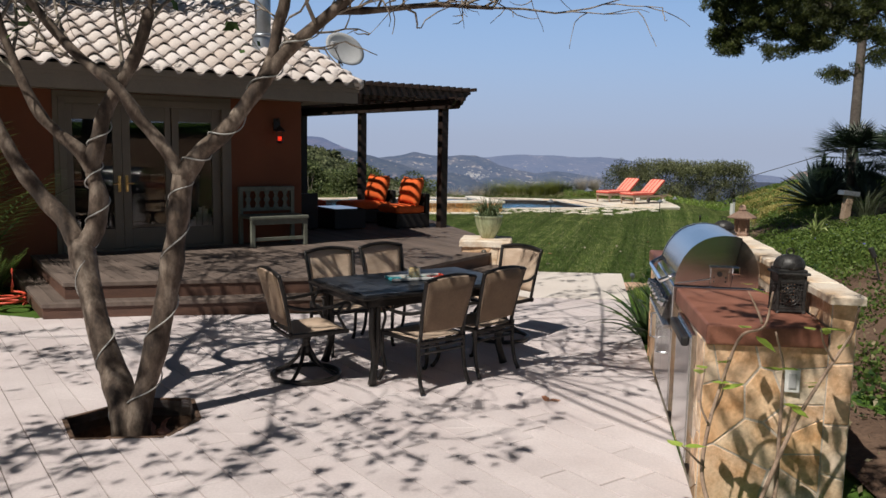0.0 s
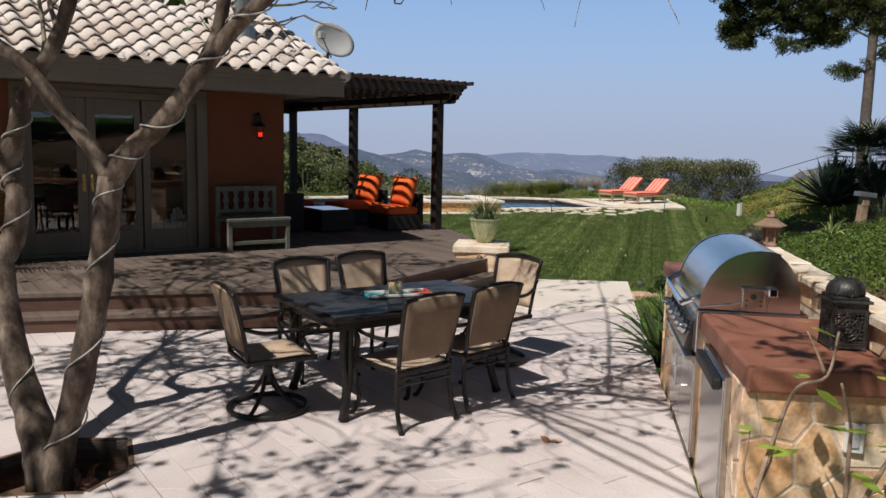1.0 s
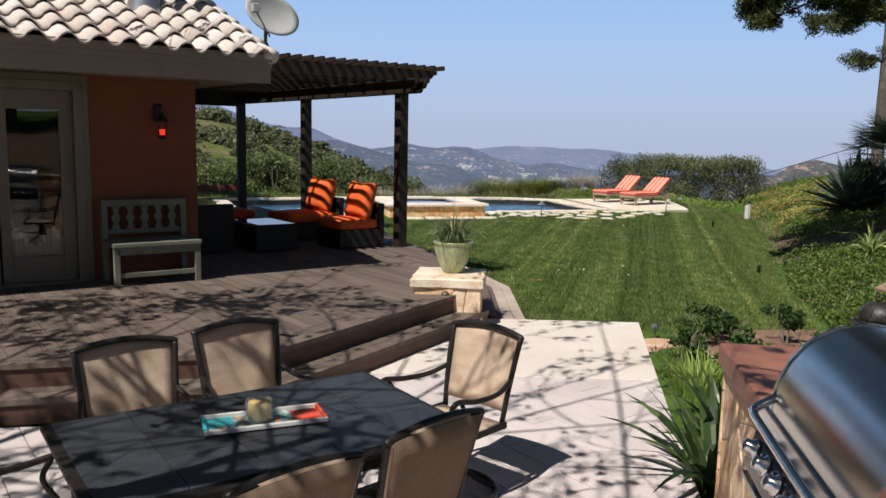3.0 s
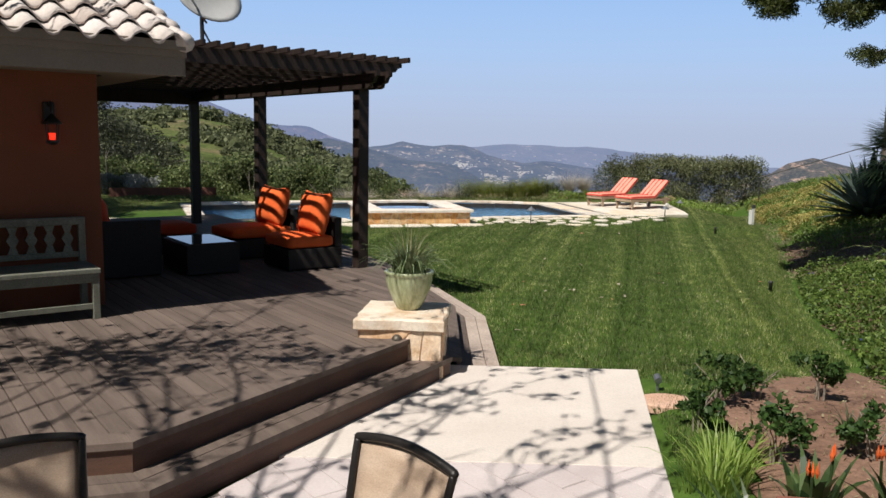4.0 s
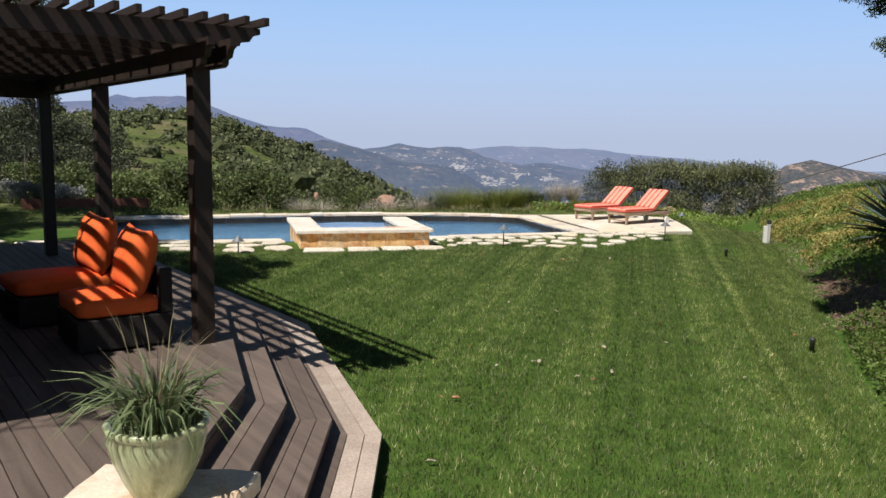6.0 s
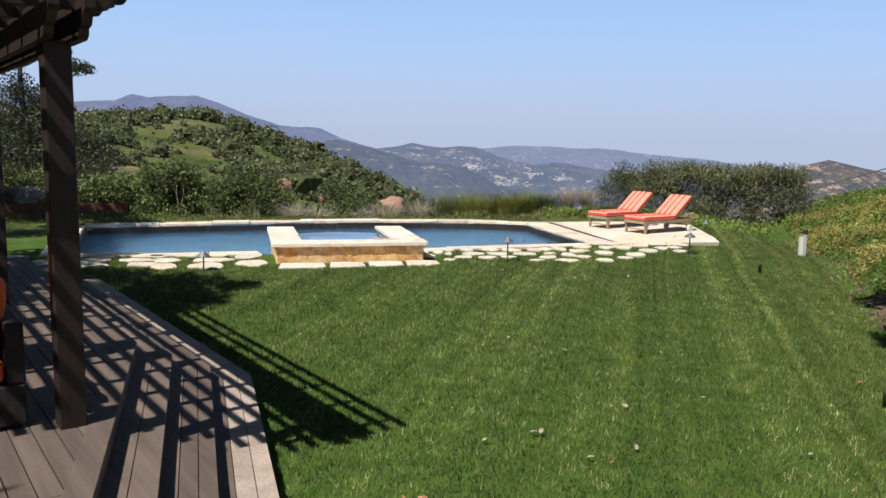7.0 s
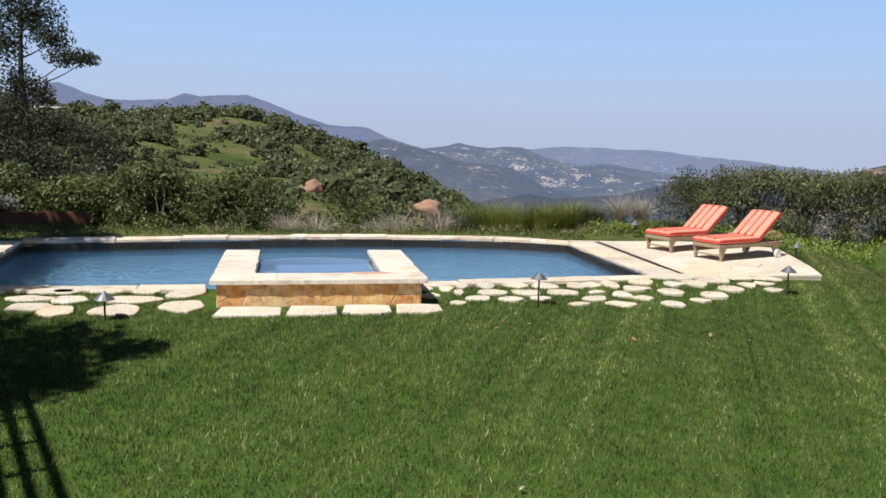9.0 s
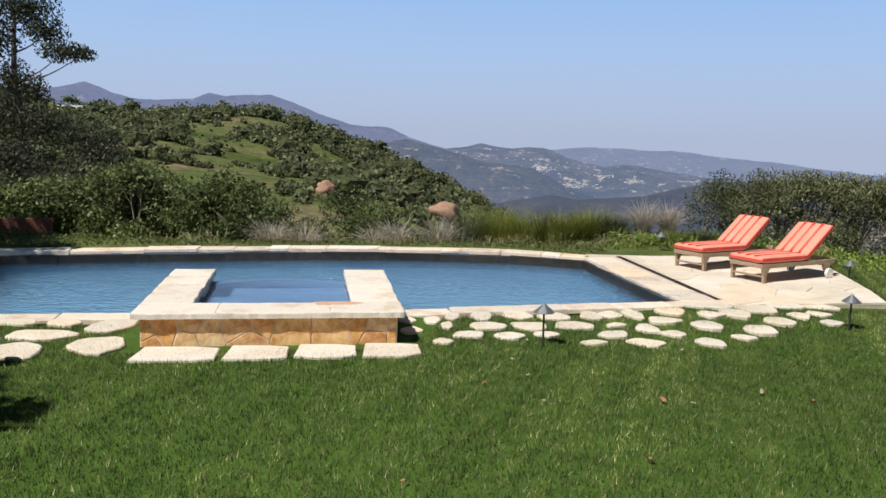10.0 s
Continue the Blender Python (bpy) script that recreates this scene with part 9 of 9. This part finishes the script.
# clipped hedge behind the loungers
g = random.Random(40)
for k in range(6):
    x = 7.3 + k * 0.95
    y = 34.9 + 0.12 * k + g.uniform(-0.15, 0.15)
    z = ground_z(x, y)
    hh = 1.55 - z + (0.0 if k else -0.35)
    cl = [(g.uniform(-0.55, 0.55), g.uniform(-0.4, 0.4), hh * q, 0.66, 0.55, 0.42) for q in (0.12, 0.25, 0.4, 0.5, 0.6, 0.7, 0.78, 0.8, 0.8, 0.8)]
    leafy("hedge_shrub", "tall grey-green clipped hedge shrub behind the loungers", x, y, z, cl, 6000, 0.11, M["leaf_hedge"], 400 + k, "hedge", None, 0.05, 0.24, 0.9)
leafy("hedge_shrub", "loose silvery shrub at the hedge end", 6.5, 34.8, ground_z(6.5, 34.8), [(0, 0, 0.9, 0.55, 0.5, 0.5), (0.3, 0, 1.3, 0.45, 0.4, 0.45), (-0.25, 0, 0.6, 0.4, 0.4, 0.4)], 1500, 0.085, M["leaf_olive"], 420, "hedge", None, 0.2, 0.28)
M["pampas"] = leaf_mat("pale_plume_grass", (0.40, 0.35, 0.29), (0.68, 0.62, 0.54))
M["weed"] = leaf_mat("pale_weeds", (0.075, 0.105, 0.03), (0.20, 0.235, 0.08))
M["reed"] = leaf_mat("reed_leaves", (0.13, 0.16, 0.03), (0.36, 0.38, 0.09))
# scrub along the pool's far side
g = random.Random(50)
for k in range(26):
    x = -11.5 + k * 0.5 + g.uniform(-0.3, 0.3)
    y = 34.6 + g.uniform(-1.2, 2.4) - (0.10 if x > -5 else -0.25) * (x + 5)
    z = ground_z(x, y)
    topz = g.uniform(0.55, 1.7) if x < -4.2 else g.uniform(-1.0, -0.5)
    h = topz - z
    leafy("oak_shrub", "dense dark green scrub oak below the pool", x, y, z, rough_clumps(500 + k, 0.85, 0.6, h * 0.85, 14, g.uniform(0.45, 0.70)), 4400, 0.11, M["leaf_oak"], 500 + k, hollow=0.3, bare=1)
# rounded bushes below the boulders, dark undergrowth below the tall tree
for k, (x, y, zc, r) in enumerate([(-2.7, 37.0, 0.30, 0.62), (-1.75, 36.0, 0.0, 0.55), (-2.2, 36.3, -0.35, 0.5), (-4.5, 36.0, -0.35, 0.6), (-3.4, 35.6, -0.45, 0.5)]):
    z = ground_z(x, y)
    h = zc - z
    cl = [(0, 0, h, r, r, r * 0.8), (-0.55 * r, 0, h - 0.5 * r, r * 0.8, r * 0.8, r * 0.8), (0.55 * r, 0, h - 0.5 * r, r * 0.8, r * 0.8, r * 0.8), (0, 0, h * 0.4, r, r, h * 0.5)]
    leafy("rounded_shrub", "rounded dense green shrub below the pool edge", x, y, z, cl, 2600, 0.09, M["leaf_oak"], 560 + k, hollow=0.55)
for k, (x, y, zc) in enumerate([(-13.5, 38.5, 0.9), (-11.9, 38.0, 0.5), (-14.6, 37.6, 1.3), (-12.7, 37.2, 0.1)]):
    z = ground_z(x, y)
    leafy("oak_shrub", "dark shaded scrub oak under the tall tree", x, y, z, rough_clumps(570 + k, 0.9, 0.7, (zc - z) * 1.1, 10, 0.7), 2600, 0.13, M["leaf_tree"], 570 + k, hollow=0.25, bare=3)
for k in range(14):
    x = 1.0 + 0.42 * k + g.uniform(-0.1, 0.1)
    y = (33.6 if k < 9 else 33.0) + g.uniform(0, 0.8)
    t = thing("reed_clump", "yellow-green reedy clump by the pool edge", "grass", pose(x, y, ground_z(x, y)), "reed clumps")
    blades(900, 600 + k, 0.2, (1.05 if k < 9 else 0.6) - ground_z(x, y) - 0.42 + g.uniform(-0.15, 0.1), 0.009, 0.9, M["reed"] if k % 4 else M["leaf_olive"], "leaves", t, None, 0.42, 4)
for k, (x, y) in enumerate(((-0.6, 33.0), (-1.1, 33.3), (-2.6, 32.6), (0.4, 33.2), (-3.2, 32.2), (5.0, 34.4), (5.6, 34.6))):
    t = thing("dry_grass_tuft", "pale straw-coloured dry grass tuft", "grass", pose(x, y, ground_z(x, y)), "dry tufts")
    blades(420, 640 + k, 0.2, 1.05, 0.012, 1.2, M["pampas"], "leaves", t, None, 0.16, 3)
carpet([(-9.5, 27.8), (-7.5, 28.35), (-5.0, 29.55), (-1.4, 31.0), (1.7, 31.6), (3.9, 31.55), (4.4, 33.6), (1.0, 34.0), (-5.0, 32.6), (-10.5, 31.0)], 300, 0.10, 0.06, 18, "poolside_weeds", M["weed"], "low green weeds behind the pool edge", 0.5, 0.7)
carpet([(4.1, 32.0), (6.5, 32.1), (8.3, 31.5), (9.2, 33.4), (6.5, 36.0), (4.0, 35.0)], 260, 0.30, 0.10, 24, "poolside_weeds", M["grass_tall"], "rough green weeds behind the lounger terrace", 0.3, 0.9)
carpet([(-5.0, 29.6), (-1.4, 31.05), (1.7, 31.65), (4.0, 31.6), (5.2, 32.4), (5.0, 34.6), (1.0, 34.4), (-4.0, 32.6)], 170, 0.26, 0.13, 19, "dry_poolside_grass", M["dry"], "straw-coloured dry grass behind the pool edge", 0.10, 1.6, 0.95)
# boulders
for x, y, z, s, sd in ((-4.45, 73.0, -3.9, 1.25, 1), (-13.0, 72.0, -2.6, 0.85, 2), (-9.0, 66, -5.6, 0.5, 3), (7.6, 33.0, -0.4, 0.22, 4), (8.6, 33.4, -0.35, 0.25, 5), (2.5, 80, -12.6, 2.2, 6)):
    b = B()
    blob(b, (0, 0, 0), s, s * 0.85, s * 0.72, sd, 0.45, 3)
    z = ground_z(x, y) + s * 0.15
    solo("boulder", b, M["rock"], "pink-brown rounded sandstone boulder among scrub", "boulder", pose(x, y, z + s * 0.25, 0, 0, sd * 40), smooth=True)
# hillside brush: rounded bushes with a leafy skin
g = random.Random(60)
ico = B()
bmesh.ops.create_icosphere(ico, subdivisions=1, radius=1)
ico_v = np.array([tuple(v.co) for v in ico.verts])
ico_f = np.array([[v.index for v in f.verts] for f in ico.faces])
ico.free()
quads, cores = [], []
near = [(g.uniform(-14, 1), g.uniform(38, 66)) for _ in range(260)]
gn = np.random.default_rng(61)
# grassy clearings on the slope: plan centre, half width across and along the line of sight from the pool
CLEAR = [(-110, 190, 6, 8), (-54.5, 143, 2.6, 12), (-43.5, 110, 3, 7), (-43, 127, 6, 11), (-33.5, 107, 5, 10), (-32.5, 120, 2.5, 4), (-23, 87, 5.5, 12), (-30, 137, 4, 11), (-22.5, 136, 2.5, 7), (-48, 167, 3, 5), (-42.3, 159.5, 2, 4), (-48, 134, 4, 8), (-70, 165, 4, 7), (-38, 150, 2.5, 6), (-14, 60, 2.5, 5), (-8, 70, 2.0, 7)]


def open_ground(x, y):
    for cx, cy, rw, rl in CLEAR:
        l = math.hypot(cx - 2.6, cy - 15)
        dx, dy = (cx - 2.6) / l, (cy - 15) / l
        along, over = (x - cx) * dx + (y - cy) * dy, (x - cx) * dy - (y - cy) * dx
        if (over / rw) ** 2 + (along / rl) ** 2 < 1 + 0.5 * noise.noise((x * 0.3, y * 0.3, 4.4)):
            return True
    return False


k = 0
while k < 5200:
    x, y = near.pop() if near else (g.uniform(-150, 20), 45 + 155 * g.random() ** 0.8)
    if x < -0.95 * (y - 10) or x > 0.16 * y - 10:
        continue
    dens = noise.fractal((x * 0.05, y * 0.06, 9.1), 1.0, 2.0, 4)
    if dens < -0.35 + 0.25 * g.random():
        continue
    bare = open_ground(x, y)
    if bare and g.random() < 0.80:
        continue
    clear_way = y < 74 and y > 50 and any(abs((x - 2.6) / (y - 15) - q) < 0.03 and y < by for q, by in ((-0.122, 74), (-0.274, 73)))
    z = ground_z(x, y)
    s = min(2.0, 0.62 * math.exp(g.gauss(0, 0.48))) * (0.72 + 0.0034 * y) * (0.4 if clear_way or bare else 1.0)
    for lobe in range(g.choice((1, 2, 2, 3))):
        r = s * (1.0 if lobe == 0 else g.uniform(0.45, 0.75))
        lx, ly = x + (g.gauss(0, 0.8 * s) if lobe else 0), y + (g.gauss(0, 0.5 * s) if lobe else 0)
        rx, ry, rz = r * g.uniform(0.85, 1.35), r * g.uniform(0.9, 1.2), r * g.uniform(0.6, 0.95)
        lz = z + rz * 0.5
        bumpy = 1 + gn.normal(0, 0.12, size=(len(ico_v), 1))
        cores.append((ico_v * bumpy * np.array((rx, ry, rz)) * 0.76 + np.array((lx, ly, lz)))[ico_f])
        c = cloud((lx, ly, lz), (rx * 1.08, ry, rz * 1.08), int(20 + 26 * r), 9000 + 3 * k + lobe, 0.7)
        c = c[c[:, 2] > z - 0.2]
        quads.append(leaf_quads(c, 0.26 + 0.17 * r, 3 * k + lobe, 0.75))
    k += 1
tagged(quads_mesh("hillside_brush", np.concatenate(quads), M["leaf_hill"]), "dark green chaparral scattered over the hillside", "brush", kind="stuff")
# cores darker than the leaf skin, the bushes' inner shade put into colour
hill_core = surface("chaparral_dark_core", (0.040, 0.050, 0.024), (0.085, 0.096, 0.045), 0.9, 0.3, 2.5, relief=0.8, dist=0.3, world_space=True, fine_mix=0.6, spec=0.1)
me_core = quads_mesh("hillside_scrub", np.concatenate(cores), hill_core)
tagged(me_core, "darker rounded cores within the hillside bushes", "brush", kind="stuff")
# tall tree left of the pool
zb = ground_z(-19.7, 47.4)
cl = [(1.5, 0, 4.2, 0.7, 0.6, 0.28), (2.1, 0, 4.15, 0.35, 0.4, 0.2), (1.0, 0, 4.75, 0.6, 0.6, 0.4), (0.4, 0, 5.4, 0.9, 0.8, 0.6), (-0.7, 0, 4.6, 0.8, 0.8, 0.5), (-0.2, 0, 3.4, 0.55, 0.6, 0.7), (0.55, 0, 3.1, 0.35, 0.5, 0.5), (-1.6, 0, 5.6, 1.3, 1.0, 0.8), (-0.2, 0, 6.4, 1.2, 1.0, 0.7), (1.0, 0, 2.1, 0.9, 0.8, 0.5), (2.0, 0.2, 1.7, 0.8, 0.8, 0.5), (2.6, 0, 1.2, 0.7, 0.7, 0.5), (0, 0, 2.1, 0.7, 0.7, 0.5), (-1.0, 0, 2.4, 1.0, 0.9, 0.6), (1.6, -0.2, 0.6, 0.7, 0.7, 0.5), (-0.6, 0, 1.1, 0.8, 0.7, 0.6), (0.6, 0.2, 0.9, 0.5, 0.6, 0.4), (-1.8, 0, 0.9, 1.0, 0.8, 0.8), (-1.4, -0.2, -0.4, 0.9, 0.7, 0.5), (1.2, -0.3, -0.4, 0.8, 0.6, 0.4), (2.4, 0, -0.2, 0.7, 0.6, 0.4)]
leafy("eucalyptus_tree", "tall open grey-green tree at the lawn's far corner", -19.7, 47.4, zb, [(a * 1.45, c * 1.45, 2.06 + 1.45 * (e - 2.06) - zb, f * 1.7, h * 1.6, k * 1.75) for a, c, e, f, h, k in cl], 40000, 0.15, M["leaf_tree"], 801, "tree", 0.27, 0.0, 0.45)
leafy("oak_tree", "dark spreading oak behind the lawn", -17.0, 36.5, ground_z(-17.0, 36.5), rough_clumps(811, 2.6, 2.0, 4.6, 16, 1.35), 9000, 0.16, M["leaf_tree"], 811, "tree", 0.22, 0.2)
leafy("oak_tree", "dark spreading oak behind the lawn", -20.5, 33.0, ground_z(-20.5, 33.0), rough_clumps(812, 2.6, 2.0, 5.2, 16, 1.4), 9000, 0.16, M["leaf_tree"], 812, "tree", 0.22, 0.2)
for k, (x, y) in enumerate(((-10.1, 31.0), (-10.8, 31.4), (-11.5, 31.2), (-12.1, 31.6), (-10.4, 31.9))):
    bush("lavender_shrub", "silver-grey mounded shrub at the lawn's corner", pose(x, y, ground_z(x, y)), 0.62, 0.70, 1500, 0.07, M["silver"], 830 + k, lobes=14)
b = B()
box(b, -2.2, 1.2, -0.05, 0.05, -0.2, 0.26, 0.01)
solo("rusted_edging", b, M["rust"], "low rusted metal retaining strip by the lawn", "edging", pose(-8.6, 30.4, ground_z(-8.6, 30.4) + 0.05, 0, 0, 20), kind="structure")
# pine on the bank
pine = thing("pine_tree", "tall pine with a bare trunk and layered dark boughs", "tree", pose(15.1, 31.2, ground_z(15.1, 31.2) + 1.0))
z0 = ground_z(15.1, 31.2)
b = B()
tube(b, [(0.18, 0, -1.4), (0.20, 0, 2.5), (0.28, 0.1, 5.5), (0.35, 0.1, 9), (0.4, 0, 13)], 0.22, 0.10, 12, 0.08, 3)
part("trunk", b, M["pinebark"], pine, smooth=True)
g = random.Random(66)


def needle_masses(host, masses, root, size):
    """Lacy needle masses on boughs; each mass has a place, radii and density."""
    bb = B()
    pc = []
    for c, ru, rz, dense in masses:
        p0 = Vector((root[0], root[1], max(root[2], c.z - 0.12 * c.xy.length - 0.15)))
        lp = bezier([p0, p0.lerp(c, 0.55) + Vector((0, 0, 0.25)), c], 4)
        sweep(bb, lp, [0.05 * (1 - 0.8 * i / len(lp)) for i in range(len(lp))], 6, False)
        for q in lp[2:-1]:
            o = Vector((g.gauss(0, 0.30), g.gauss(0, 0.30), g.gauss(0.05, 0.20)))
            sweep(bb, [q, q + o], [0.012, 0.005], 4, False)
            pc.append(cloud(tuple(q + o), (size * 1.9, size * 1.9, size * 1.3), 50, len(pc), 0.1))
        for _ in range(int(12 + 44 * dense * ru * rz / (size * 6.5) ** 2)):
            d = Vector((g.gauss(0, 1), g.gauss(0, 1), g.gauss(0, 1))).normalized() * g.random() ** 0.4
            q = c + Vector((d.x * ru, d.y * ru, d.z * rz))
            sweep(bb, [c.lerp(q, 0.1), c.lerp(q, 0.6) + Vector((0, 0, 0.03)), q], [0.014, 0.009, 0.005], 4, False)
            pc.append(cloud(tuple(q), (size * 2.0, size * 2.0, size * 1.4), int(70 + 130 * dense), len(pc), 0.1))
    part("bough", bb, M["pinebark"], host, smooth=True)
    quads_mesh("needles", leaf_quads(np.concatenate(pc), size, 5, 0.2, 0.2), M["needles"], host)


# across the trunk, height, radii, density
FAR_MASSES = [(-1.6, 7.9, 1.3, 0.8, 0.6), (-1.3, 6.5, 0.9, 0.5, 0.35), (-0.75, 5.0, 0.55, 0.34, 0.3), (0.9, 6.5, 0.5, 0.4, 0.5), (0.85, 5.75, 0.5, 0.55, 0.25), (1.2, 7.4, 0.8, 0.6, 0.3),
              (2.7, 7.7, 1.3, 0.8, 0.6), (2.4, 6.3, 1.0, 0.5, 0.35), (0.4, 9.6, 2.6, 0.9, 0.6), (-0.6, 11.2, 2.0, 0.9, 0.6), (0.5, 12.8, 1.4, 0.8, 0.6)]
needle_masses(pine, [(Vector((0.914 * u, -0.407 * u + g.uniform(-0.5, 0.5), h - z0 - 1.0)), ru, rz, d) for u, h, ru, rz, d in FAR_MASSES], (0.26, 0.05, 2.6), 0.15)
# second pine up the bank, one long bough out over the lawn's edge
z1 = ground_z(13.6, 16.0)
pine2 = thing("pine_tree", "pine on the bank with a long drooping bough of olive needles", "tree", pose(13.6, 16.0, z1))
b = B()
tube(b, [(0, 0, -0.4), (0.05, 0.1, 2.0), (-0.05, 0.1, 4.5), (0.1, 0, 8.0)], 0.20, 0.08, 12, 0.08, 4)
part("trunk", b, M["pinebark"], pine2, smooth=True)
NEAR_MASSES = [(-7.95, 0.62, 4.49, 0.34, 0.46, 1.0), (-7.95, 0.60, 5.11, 0.50, 0.32, 1.0), (-7.30, 0.28, 4.67, 0.55, 0.48, 1.0), (-6.62, -0.04, 4.54, 0.55, 0.43, 1.0), (-6.93, 0.09, 5.19, 0.95, 0.32, 1.0),
               (-6.05, -0.27, 4.88, 0.50, 0.38, 0.7), (-7.80, 0.51, 4.08, 0.30, 0.18, 0.4), (-6.95, 0.12, 4.02, 0.42, 0.16, 0.4), (-6.2, -0.1, 4.15, 0.42, 0.20, 0.5), (-5.6, -0.4, 4.5, 0.5, 0.32, 0.7), (-5.0, -0.6, 4.95, 0.6, 0.4, 0.8),
               (-4.6, -0.5, 5.9, 1.0, 0.5, 0.7), (-2.4, -0.3, 6.4, 1.0, 0.5, 0.7), (0.3, 0.2, 7.2, 1.7, 0.7, 0.6), (0.0, 0.0, 8.4, 1.1, 0.6, 0.6)]
needle_masses(pine2, [(Vector((x, y, h - z1)), ru, rz, d) for x, y, h, ru, rz, d in NEAR_MASSES], (0.0, 0.1, 6.9 - z1), 0.085)
leafy("oak_tree", "dark tree further up the bank", 22.0, 33.0, ground_z(22.0, 33.0), rough_clumps(840, 2.2, 2.0, 4.0, 12, 1.2), 5000, 0.2, M["leaf_tree"], 840, "tree", 0.2, 0.2)
# scrub by the house corner, and unseen light-blocking trees behind the walk
t = thing("garden_hose", "red rubber hose coiled at the deck corner", "hose", pose(-4.85, 7.05, 0))
b = B()
sweep(b, [(0.16 * math.cos(q), 0.16 * math.sin(q), 0.02 + 0.004 * k) for k, q in enumerate(0.5 * i for i in range(30))] + [(0.1, -0.1, 0.25), (0.05, 0.0, 0.42)], 0.014, 7)
part("hose", b, M["redpaint"], t, smooth=True)
# out-of-view trees added to cut sky light and darken the door glass
for k, (x, y) in enumerate(((-7, -9), (-2, -10.5), (3, -10), (8, -8), (-11, -5), (-12, 1), (-5, -6.5), (-9.5, -2), (1, -7.5), (5.5, -6.5), (9.5, -3), (12.5, 2))):
    leafy("oak_tree", "dense dark unseen tree added behind the patio to block sky light", x, y, ground_z(x, y), rough_clumps(860 + k, 2.0, 1.8, 6.2, 18, 1.4), 2400, 0.34, M["leaf_tree"], 860 + k, "tree", 0.2, 0.2)
leafy("shade_tree", "tall dark tree beside the house shading its roof", -11.0, 6.5, -0.1, [(a, c, z, s, s, s * 0.5) for a, c, z, s in ((0, 0, 7.2, 1.6), (1.4, 1.0, 6.8, 1.2), (2.9, 1.7, 7.0, 0.8), (-1.2, 1.8, 7.2, 1.4), (1.0, -1.4, 6.6, 1.0), (3.5, 2.8, 7.0, 0.75), (4.1, 3.7, 7.0, 0.7), (4.8, 4.3, 7.0, 0.65), (5.5, 5.2, 7.1, 0.5), (2.4, 3.4, 7.4, 0.9), (3.2, 4.4, 7.6, 0.8), (2.2, 0.0, 6.8, 0.6))], 9000, 0.2, M["leaf_tree"], 871, "tree", 0.2, 0.15)
# tall tree behind the pergola
cl = []
for u, v, z, s in ((6.4, 16.6, 7.2, 0.95), (7.1, 16.7, 7.0, 0.6), (5.6, 17.0, 7.0, 1.0), (6.9, 17.8, 7.4, 0.9), (5.3, 18.4, 7.6, 1.2), (6.2, 19.0, 7.4, 0.8), (4.6, 16.4, 7.0, 1.0), (3.6, 17.4, 7.2, 1.2), (5.0, 20.0, 7.6, 1.3), (6.2, 21.4, 7.6, 1.2), (3.4, 19.0, 8.0, 1.4), (4.4, 15.2, 7.2, 0.8), (7.9, 17.2, 7.0, 0.45)):
    q = HOUSE @ Vector((u, v, z))
    cl.append((q.x + 8.6, q.y - 22.2, z, s, s, s * 0.6))
leafy("shade_tree", "tall dark tree behind the pergola shading the deck", -8.6, 20.6, -0.2, cl, 12000, 0.2, M["leaf_tree"], 870, "tree", 0.22, 0.15)
cl = [(a, c, 7.2, s, s, 0.6 * s) for a, c, s in ((1.0, 1.5, 1.2), (0.2, 3.0, 1.2), (2.2, 2.6, 0.9), (1.6, 0.2, 1.0), (-1.2, 1.2, 1.3), (-0.6, 4.4, 1.1), (2.6, 4.2, 0.8), (1.2, 5.4, 0.9), (-2.0, 2.8, 1.2), (-1.8, 5.2, 1.2), (0.4, 6.6, 1.2), (2.3, 6.4, 1.1), (-0.8, 7.8, 1.1), (3.4, 5.2, 0.9))]
leafy("shade_tree", "tall dark tree behind the house", -13.0, 19.5, -0.2, cl, 18000, 0.2, M["leaf_tree"], 872, "tree", 0.2, 0.1)
# tall tree on the bank whose crown shades the palms
cl = [(x - 2.9 - 12.5, y - 4.0 - 12.5, 7.0 + dz, r, r, 0.55 * r) for x, y, r, dz in ((8.2, 19.4, 0.8, 0), (8.9, 20.4, 0.9, 0), (8.9, 21.8, 0.8, 0), (10.1, 19.7, 1.1, 0.3), (11.3, 19.2, 1.1, 0), (9.7, 21.7, 1.1, 0.2), (11.1, 21.2, 1.2, 0), (12.5, 20.7, 1.2, 0.4), (12.3, 22.4, 1.2, 0), (13.2, 18.8, 1.1, 0.2), (14.0, 21.0, 1.3, 0.4))]
leafy("shade_tree", "tall dark tree on the bank shading the palms", 12.5, 12.5, -0.2, cl, 15000, 0.2, M["leaf_tree"], 873, "tree", 0.2, 0.1)
# white stable and fence on the far hill
hz = ground_z(-103, 188)
t = thing("hill_stable", "small white open-sided stable on the far hilltop", "building", pose(-103, 186, hz))
b = B()
box(b, -3.2, 3.2, -1.5, 1.5, 1.6, 2.1)
part("roof", b, M["white"], t)
b = B()
box(b, -3.0, 3.0, 1.3, 1.5, -1, 1.6)
box(b, -3.0, -1.2, -1.4, 1.3, -1, 1.6)
part("walls", b, M["white"], t)
t = thing("ranch_fence", "thin dark ranch fence along the far hilltop", "fence")
last = None
for k in range(15):
    x, y = -122 + 3.2 * k, 190 - 0.35 * k
    top = Vector((x, y, ground_z(x, y) + 1.3))
    b = B()
    box(b, x - 0.12, x + 0.12, y - 0.12, y + 0.12, top.z - 2.0, top.z + 0.1)
    part("post", b, M["darkgrey"], t)
    if last:
        b = B()
        for dz in (0.0, -0.55):
            sweep(b, [last + Vector((0, 0, dz)), top + Vector((0, 0, dz))], 0.07, 4)
        part("rail", b, M["darkgrey"], t)
    last = top
